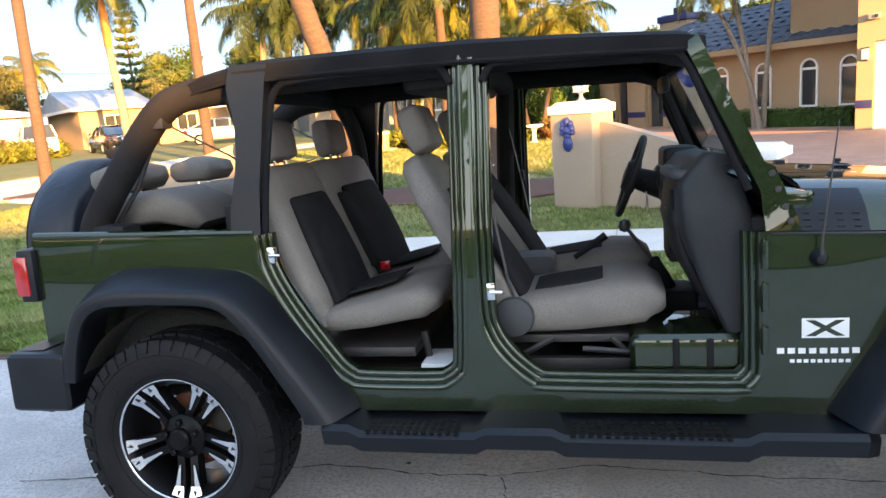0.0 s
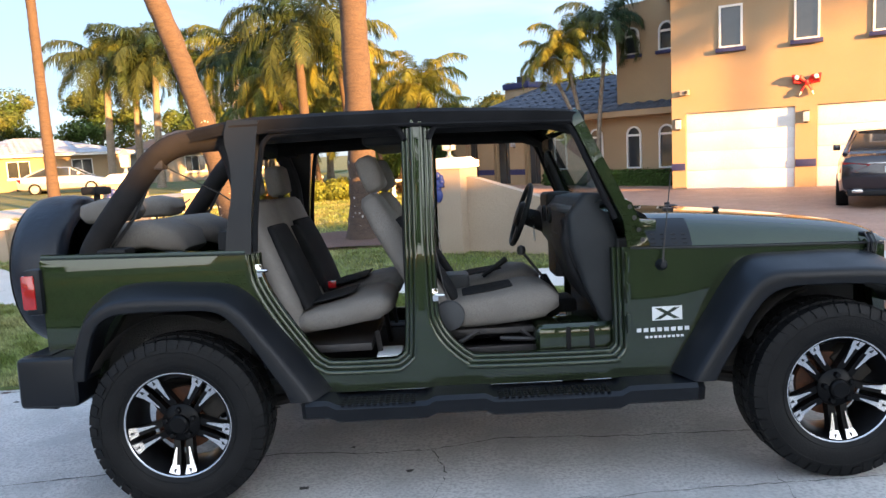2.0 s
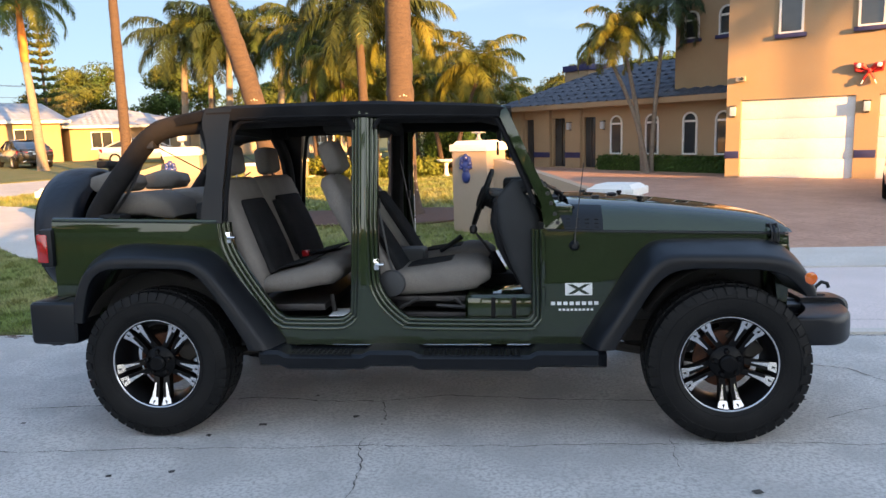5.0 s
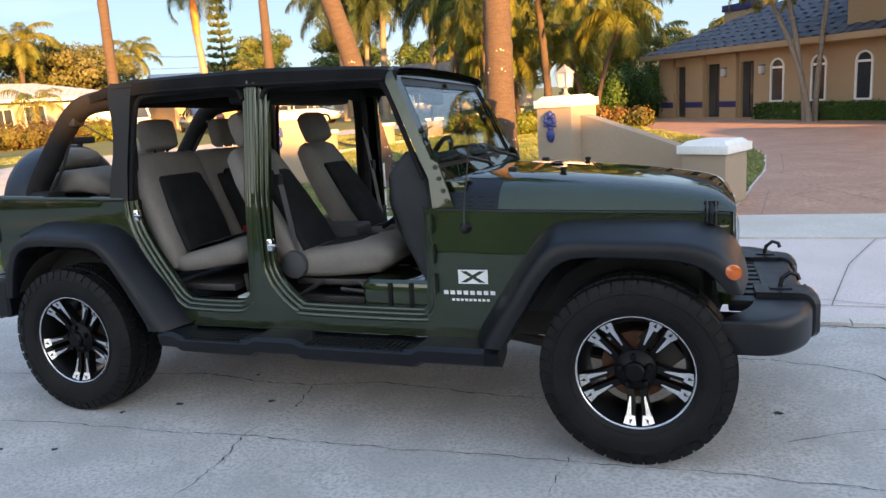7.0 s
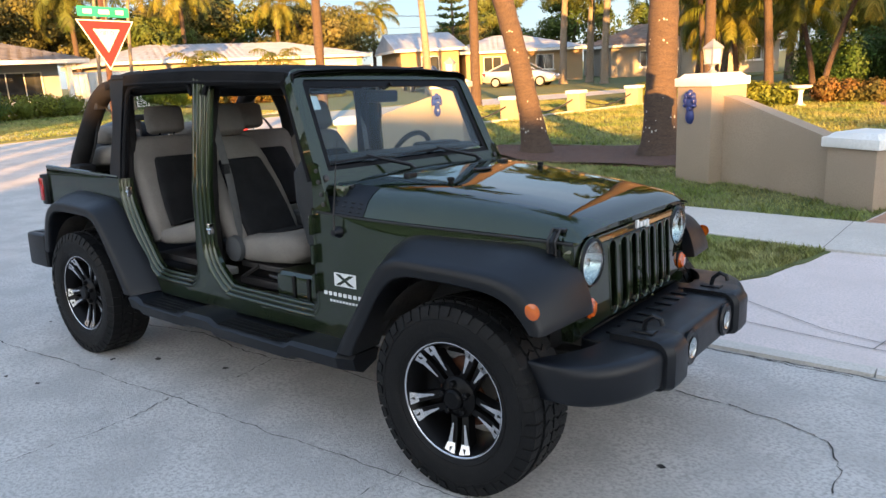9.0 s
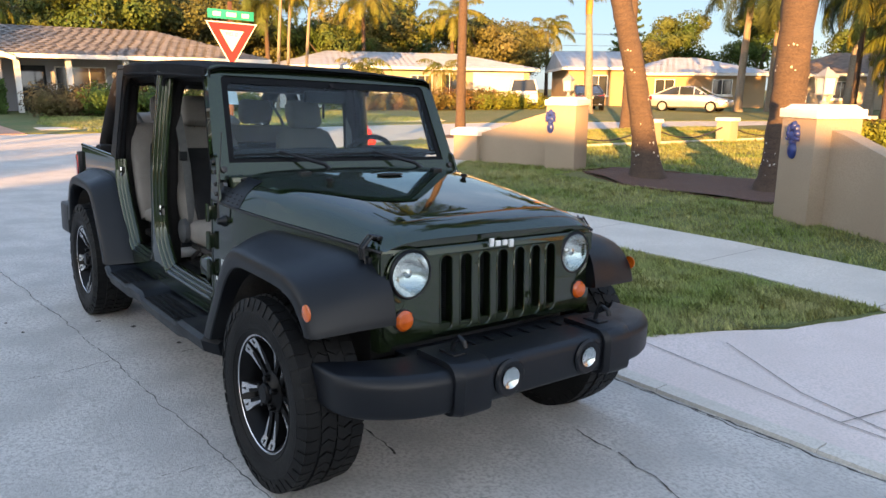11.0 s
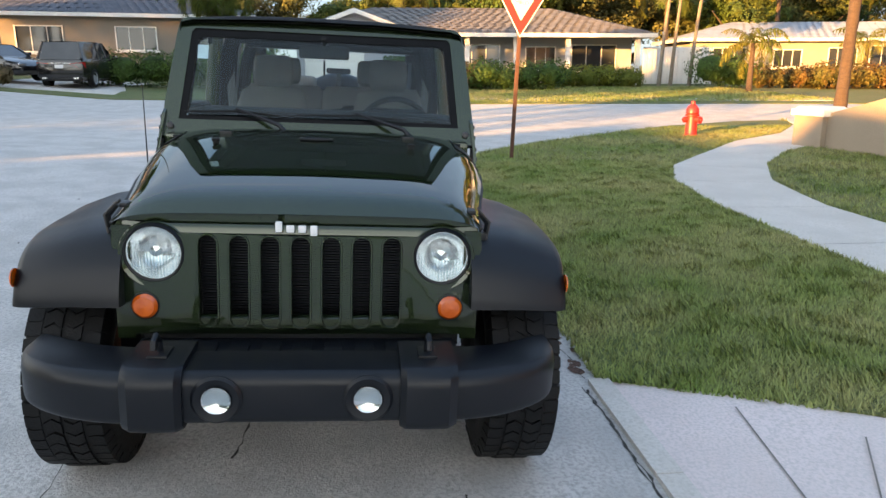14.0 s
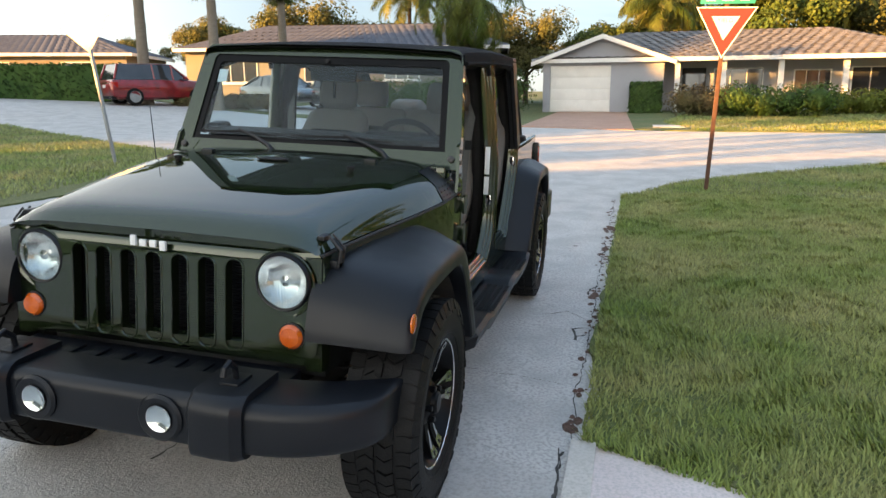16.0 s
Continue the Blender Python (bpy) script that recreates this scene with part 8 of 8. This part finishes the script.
P("glove_box", cushion([(0.49, 0.76), (0.44, 0.86), (0.385, 0.98), (0.355, 1.10), (0.36, 1.20), (0.385, 1.235)], [0.16, 0.185, 0.195, 0.195, 0.185, 0.15], [0.02, 0.05, 0.055, 0.055, 0.045, 0.015], -0.43), M_trim_dark, "", dash, angle=60)
P("grab_handle", Geo().tube(spline([(0.40, -0.58, 1.24), (0.335, -0.56, 1.25), (0.315, -0.43, 1.255), (0.335, -0.30, 1.25), (0.40, -0.28, 1.24)], 4), 0.020, 10), M_trim, "", dash)
P("dash_end_roll", cushion([(0.545, 0.72), (0.50, 0.90), (0.455, 1.10), (0.435, 1.22), (0.455, 1.285), (0.52, 1.295)], [0.045, 0.06, 0.065, 0.065, 0.05, 0.03], [0.06, 0.10, 0.115, 0.10, 0.05, 0.02], -0.60), M_dash, "", dash, angle=60)
for y in (-0.10, 0.10):
    P("air_vent", Geo().lathe([(0.045, 0), (0.045, 0.012), (0.035, 0.014), (0.032, 0.006), (0, 0.006)], 18, Matrix.Translation((0.335, y, 1.20)) @ Matrix.Rotation(radians(-90), 4, "Y")), M_trim_dark, "", dash)
P("dash_centre", Geo().box((0.345, -0.13, 0.86), (0.42, 0.13, 1.15), None, 0.02), M_trim_dark, "", dash)
P("instrument_hood", Geo().box((0.36, 0.22, 1.20), (0.52, 0.52, 1.315), None, 0.035), M_trim_dark, "", dash)
SW = pose(0.225, 0.37, 1.185) @ Matrix.Rotation(radians(-70), 4, "Y")
swh = P("steering_wheel", Geo().tube([(0.185 * math.cos(2 * math.pi * i / 40), 0.185 * math.sin(2 * math.pi * i / 40), 0) for i in range(40)], 0.0155, 10, SW, closed=True), M_trim_dark, "black steering wheel")
P("spoke", Geo().box((-0.018, -0.175, -0.012), (0.018, 0.175, 0.006), SW, 0.005).box((-0.175, -0.03, -0.012), (0.0, 0.03, 0.006), SW, 0.005), M_trim_dark, "", swh)
P("horn_pad", Geo().lathe([(0.075, -0.03), (0.08, 0.01), (0.065, 0.03), (0.0, 0.036)], 20, SW), M_trim_dark, "", swh)
P("steering_column", Geo().tube([tuple(SW @ Vector((0, 0, -0.02))), tuple(SW @ Vector((0, 0, -0.22)))], [0.05, 0.07], 14).tube([tuple(SW @ Vector((0, -0.05, -0.06))), tuple(SW @ Vector((0.02, -0.19, -0.05)))], 0.009, 6), M_trim_dark, "", swh)
P("ignition_keys", Geo().box((0.29, 0.285, 1.03), (0.296, 0.31, 1.09), None, 0.002).box((0.285, 0.27, 1.06), (0.291, 0.295, 1.12), None, 0.002), M_galv, "", swh)
cons = P("centre_console", Geo().box((-0.42, -0.115, 0.53), (0.10, 0.115, 0.80), None, 0.03).box((0.05, -0.12, 0.53), (0.46, 0.12, 0.74), None, 0.03), M_trim_dark, "dark centre console")
P("armrest", Geo().box((-0.42, -0.105, 0.80), (-0.12, 0.105, 0.90), None, 0.03), M_trim, "grey padded armrest", cons)
P("gear_boot", Geo().lathe([(0.085, 0.0), (0.06, 0.05), (0.03, 0.10), (0.015, 0.13)], 14, pose(0.30, 0.0, 0.735)), M_cloth_top, "", cons)
P("gear_lever", Geo().tube([(0.30, 0, 0.84), (0.24, 0, 0.92), (0.185, 0, 0.995)], 0.008, 8).lathe([(0.001, -0.03), (0.02, -0.022), (0.026, 0), (0.02, 0.022), (0.001, 0.03)], 14, pose(0.178, 0, 1.005)), M_iron, "black gear lever and knob", cons)
P("hand_brake", Geo().tube([(0.02, 0.08, 0.80), (-0.04, 0.08, 0.86), (0.10, 0.08, 0.955)][1:], [0.012, 0.018], 8), M_trim_dark, "black hand brake", cons)
kick = P("kick_panel", Geo().box((0.16, -0.67, 0.53), (0.555, -0.30, 0.715), None, 0.045), M_paint, "green painted footwell panel")
for x in (0.315, 0.425):
    P("strap", Geo().box((x - 0.011, -0.678, 0.555), (x + 0.011, -0.664, 0.700), None, 0.004), M_rubber, "black rubber strap", kick)
P("floor_mat", Geo().box((-0.10, -0.62, 0.531), (0.50, -0.18, 0.540), None, 0.003), M_rubber, "black rubber floor mat")
P("glove_strap", Geo().tube(spline([(0.318, -0.585, 1.20), (0.335, -0.600, 1.06), (0.385, -0.605, 0.92), (0.455, -0.600, 0.76)], 4), 0.022, 6, flat=0.3), M_cloth_top, "black strap across the glove box", dash)
P("glove_box_seam", Geo().tube([(0.306, -0.52, 1.13), (0.306, -0.34, 1.13), (0.350, -0.34, 0.95), (0.350, -0.52, 0.95)], 0.003, 5, closed=True), M_dark, "", dash)
both("sill_plate", Geo().box((-0.85, -0.70, 0.53), (0.50, -0.62, 0.553), None, 0.008), M_paint)
P("paper_bag", Geo().box((-0.60, -0.62, 0.555), (-0.48, -0.42, 0.60), pose(0, 0, 0, 0, 0, 0), 0.01), M_badge, "crumpled white paper on the floor")

# ---- rear ----
tail = P("tailgate", Geo().box((-2.105, -0.70, 0.60), (-2.06, 0.70, 1.15), None, 0.012), M_paint)
rb = P("rear_bumper", Geo().loft([[(-2.02, y, 0.49), (-2.17 + abs(y) * 0.03, y, 0.50), (-2.195 + abs(y) * 0.04, y, 0.54), (-2.195 + abs(y) * 0.04, y, 0.68), (-2.15, y, 0.735), (-2.02, y, 0.74)] for y in (-0.86, -0.8, -0.5, 0, 0.5, 0.8, 0.86)], ring=True, caps=True), M_black, "black moulded rear bumper")
both("bumper_corner", Geo().box((-2.165, -0.905, 0.505), (-1.90, -0.70, 0.735), None, 0.03), M_black, "", rb)
for s in (-1, 1):
    tl = P("tail_lamp", Geo().box((-2.165, s * 0.70 - 0.07, 0.905), (-2.09, s * 0.70 + 0.07, 1.115), None, 0.014), M_black, "red tail lamp in a black housing")
    P("lens", Geo().box((-2.178, min(s * 0.645, s * 0.777), 0.93), (-2.115, max(s * 0.645, s * 0.777), 1.09), None, 0.012), M_redlens, "red lens", tl)
SP = Matrix.Translation((-2.335, 0.0, 1.045)) @ Matrix.Rotation(radians(-90), 4, "Y")
sp = P("spare_tyre_cover", Geo().lathe([(0.30, -0.13), (0.36, -0.135), (0.395, -0.11), (0.405, -0.05), (0.405, 0.05), (0.395, 0.105), (0.36, 0.135), (0.30, 0.14), (0.15, 0.135), (0, 0.133)], 48, SP), material("black_vinyl_cover", (0.007, 0.010, 0.017), 0.38, spec=0.35, colour2=(0.010, 0.014, 0.022), scale=5, bump=0.3, bump_scale=30), "spare wheel in a black vinyl cover", angle=60)
P("cover_piping", Geo().tube([(0.375 * math.cos(2 * math.pi * i / 48), 0.375 * math.sin(2 * math.pi * i / 48), 0.124) for i in range(48)], 0.006, 6, SP, closed=True), M_rubber, "", sp)
P("spare_carrier", Geo().box((-2.21, -0.12, 0.85), (-2.10, 0.12, 1.20), None, 0.02).tube([(-2.16, 0.0, 1.2), (-2.16, 0.0, 1.46)], 0.018, 8), M_iron)
P("high_brake_lamp", Geo().box((-2.20, -0.10, 1.445), (-2.12, 0.10, 1.49), None, 0.012), M_trim_dark, "dark high brake lamp housing")

# ---- trim, aerial and badges on both sides ----
an = P("aerial", Geo().lathe([(0.028, 0), (0.026, 0.012), (0.018, 0.022), (0.014, 0.04), (0, 0.042)], 16, Matrix.Translation((0.738, -0.743, 0.980)) @ Matrix.Rotation(radians(90), 4, "X")), M_black, "black whip aerial")
P("whip", Geo().tube([(0.738, -0.775, 0.985), (0.742, -0.778, 1.06), (0.785, -0.772, 1.40)], [0.006, 0.0035, 0.002], 6), M_iron, "", an)
for s in (-1, 1):
    f = lambda x0, z0, x1, z1, d: Geo().sheet([(x0, z0), (x1, z0), (x1, z1), (x0, z1)], 0.025, lambda u, v, t: (u, s * (halfwidth(u) + 0.002 + d) - s * t, v), 0.0, 0.001)
    xb = P("side_badge", f(0.690, 0.722, 0.828, 0.786, 0.0), M_badge, "white rectangular badge with dark crossing bars")
    for a, b in (((0.715, 0.728), (0.803, 0.780)), ((0.715, 0.780), (0.803, 0.728))):
        dx = 0.014
        P("bar", Geo().sheet([(a[0] - dx, a[1]), (a[0] + dx, a[1]), (b[0] + dx, b[1]), (b[0] - dx, b[1])], 0.02, lambda u, v, t: (u, s * (halfwidth(u) + 0.0035) - s * t, v), 0.0, 0.001), M_paint, "dark green bar", xb)
    for n, x0, x1, z0, z1 in ((8, 0.612, 0.864, 0.671, 0.689), (9, 0.652, 0.836, 0.641, 0.652)):
        w = (x1 - x0) / n
        for i in range(n):
            P("badge_bar", f(x0 + w * i + 0.16 * w, z0, x0 + w * (i + 1) - 0.16 * w, z1, 0.0), M_badge, "white plain lettering bar")

# ---- other parked cars ----
M_car_black = material("black_car_paint", (0.008, 0.008, 0.010), 0.25, colour2=(0.012, 0.011, 0.012), scale=3, coat=1.0)
M_car_navy = material("dark_brown_blue_car_paint", (0.016, 0.015, 0.024), 0.25, metal=0.3, colour2=(0.020, 0.018, 0.028), scale=3, coat=1.0)
M_car_white = material("white_car_paint", (0.70, 0.70, 0.70), 0.3, colour2=(0.64, 0.64, 0.64), scale=3, coat=1.0)
M_car_silver = material("pale_silver_car_paint", (0.52, 0.53, 0.54), 0.3, metal=0.5, colour2=(0.47, 0.48, 0.49), scale=3, coat=1.0)
M_car_red = material("dark_red_car_paint", (0.30, 0.014, 0.022), 0.28, metal=0.3, colour2=(0.16, 0.01, 0.012), scale=3, coat=1.0)


def parked_car(x, y, heading, paint, label, L=4.8, W=1.86, H=1.45, suv=False, z=None):
    """A closed car: lofted body, glazed cabin, roof, four wheels and lamps. Local x is forward."""
    t = thing("parked_car", label, "car", pose(x, y, (g(x, y) if z is None else z) + 0.03, 0, 0, heading))
    w, belt = W / 2, H * (0.62 if suv else 0.69)
    nose = belt * (0.93 if suv else 0.82)
    prof = [(-L / 2, 0.42, belt * 0.86, 0.80), (-L / 2 + 0.06, 0.30, belt * 0.97, 0.90), (-L / 2 + 0.35, 0.22, belt, 0.97), (-L / 4, 0.20, belt, 1.0), (0.0, 0.20, belt, 1.0), (L / 4, 0.20, belt * 0.97, 1.0), (L / 2 - 0.6, 0.21, nose, 0.97), (L / 2 - 0.15, 0.26, nose * 0.88, 0.86), (L / 2, 0.40, nose * 0.70, 0.68)]
    rows = []
    for px, z0, z1, k in prof:
        h = z1 - z0
        half = [(w * k * 0.80, z0), (w * k * 0.96, z0 + 0.12 * h), (w * k, z0 + 0.45 * h), (w * k * 0.985, z0 + 0.80 * h), (w * k * 0.93, z0 + 0.96 * h), (w * k * 0.80, z1)]
        rows.append([(px, -a, b) for a, b in half] + [(px, a, b) for a, b in reversed(half)])
    body = part("body", Geo().loft(rows, ring=True, caps=True), paint, t, angle=40)
    cab = [(-L * (0.47 if suv else 0.40), belt - 0.02, 0.80), (-L * (0.42 if suv else 0.19), H - 0.04, 0.66), (-L * 0.06, H, 0.70), (L * 0.08, H - 0.03, 0.69), (L * 0.24, belt - 0.02, 0.80)]
    rows = []
    for px, zt, k in cab:
        rows.append([(px, -w * 0.88, belt - 0.03), (px, -w * (0.88 + k) / 2, (belt + zt) / 2), (px, -w * k, zt), (px, w * k, zt), (px, w * (0.88 + k) / 2, (belt + zt) / 2), (px, w * 0.88, belt - 0.03)])
    part("cabin_glass", Geo().loft(rows, ring=True, caps=True), M_window, t, "dark tinted glazing", angle=20)
    rf = [[(px, -w * k * 1.03, zt - 0.035), (px, -w * k * 0.92, zt + 0.012), (px, 0, zt + 0.03), (px, w * k * 0.92, zt + 0.012), (px, w * k * 1.03, zt - 0.035)] for px, zt, k in cab[1:4]]
    part("roof", Geo().loft(rf), paint, t, angle=50)
    for px in (-L * 0.10, L * 0.085):
        for s in (-1, 1):
            part("pillar", Geo().tube([(px, s * w * 0.885, belt - 0.02), (px - 0.02, s * w * 0.70, H - 0.03)], 0.035, 6), paint, t)
    for s in (-1, 1):
        part("pillar", Geo().tube([(cab[0][0], s * w * 0.86, belt), (cab[1][0], s * w * 0.69, H - 0.03)], 0.045, 6), paint, t)
        part("pillar", Geo().tube([(cab[4][0], s * w * 0.86, belt), (cab[3][0], s * w * 0.69, H - 0.04)], 0.035, 6), paint, t)
        wrap = lambda u: -L / 2 - 0.018 + float(np.interp(abs(u) / w, [0, 0.80, 0.90, 0.97], [0, 0, 0.06, 0.35]))
        lens = [(s * w * (0.42 + 0.52 * q / 8), belt * (0.80 - 0.13 * min(1.0, q / 5))) for q in range(9)] + [(s * w * (0.42 + 0.52 * q / 8), belt * (0.82 + 0.06 * q / 8)) for q in range(8, -1, -1)]
        part("tail_lamp", Geo().slab(lens, [], lambda u, v, t: (wrap(u) + t, u, v), 0.0, 0.05), M_redlens, t, "red wrap-round tail lamp")
        part("headlight", Geo().box((L / 2 - 0.22, min(s * w * 0.45, s * w * 0.78), nose * 0.66), (L / 2 - 0.02, max(s * w * 0.45, s * w * 0.78), nose * 0.82), None, 0.02), M_reflector, t)
        part("door_mirror", Geo().box((L * 0.17, min(s * w * 0.98, s * w * 1.14), belt + 0.0), (L * 0.20, max(s * w * 0.98, s * w * 1.14), belt + 0.13), None, 0.02), paint, t)
        part("exhaust", Geo().box((-L / 2 - 0.02, s * w * 0.62 - 0.09, 0.30), (-L / 2 + 0.1, s * w * 0.62 + 0.09, 0.36), None, 0.012), M_chrome, t)
        for px in (-L * 0.30, L * 0.305):
            r = 0.36 if suv else 0.33
            m = Matrix.Translation((px, s * (w - 0.10), r - 0.03)) @ Matrix.Rotation(radians(-90 * s), 4, "X")
            wh = part("wheel", Geo().lathe([(0.20, -0.1), (r * 0.95, -0.11), (r, -0.08), (r, 0.08), (r * 0.95, 0.105), (r * 0.68, 0.11)], 24), M_rubber, t, "black tyre", m=m)
            part("rim", Geo().lathe([(r * 0.70, 0.10), (r * 0.66, 0.105), (r * 0.60, 0.07), (r * 0.2, 0.075), (0.0, 0.085)], 20), M_galv, wh)
    part("boot_strip", Geo().box((-L / 2 - 0.018, -w * 0.46, belt * 0.825), (-L / 2 + 0.03, w * 0.46, belt * 0.845), None, 0.004), M_chrome, t, "bright chrome strip")
    part("number_plate", Geo().box((-L / 2 - 0.022, -0.16, belt * 0.66), (-L / 2 + 0.02, 0.16, belt * 0.78), None, 0.004), M_badge, t, "plain pale plate")
    part("bumper", Geo().box((-L / 2 - 0.012, -w * 0.80, 0.24), (-L / 2 + 0.2, w * 0.80, 0.36), None, 0.03), M_black, t)
    return t


parked_car(9.22, 11.5, 60.6, M_car_navy, "dark luxury saloon parked nose-in on the driveway", 5.1, 1.9, 1.46)
parked_car(-29.2, 30.4, 140, M_car_white, "white sport-utility car parked on a driveway", 4.6, 1.85, 1.68, True)
parked_car(-26.0, 32.6, 140, M_car_black, "black saloon parked beside a white car", 4.7, 1.85, 1.45)
parked_car(-21.5, 37.0, 15, M_car_silver, "pale silver saloon parked by a far house", 4.7, 1.82, 1.45)
parked_car(-28.6, -11.3, 178, M_car_black, "black sport-utility car parked tail to the street", 4.7, 1.95, 1.75, True)
parked_car(-28.5, -14.8, 62, M_car_black, "black saloon parked across a far driveway", 4.8, 1.85, 1.45)
parked_car(-24.6, -18.8, 148, M_car_red, "dark red sport-utility car parked by a hedge", 4.5, 1.88, 1.7, True)
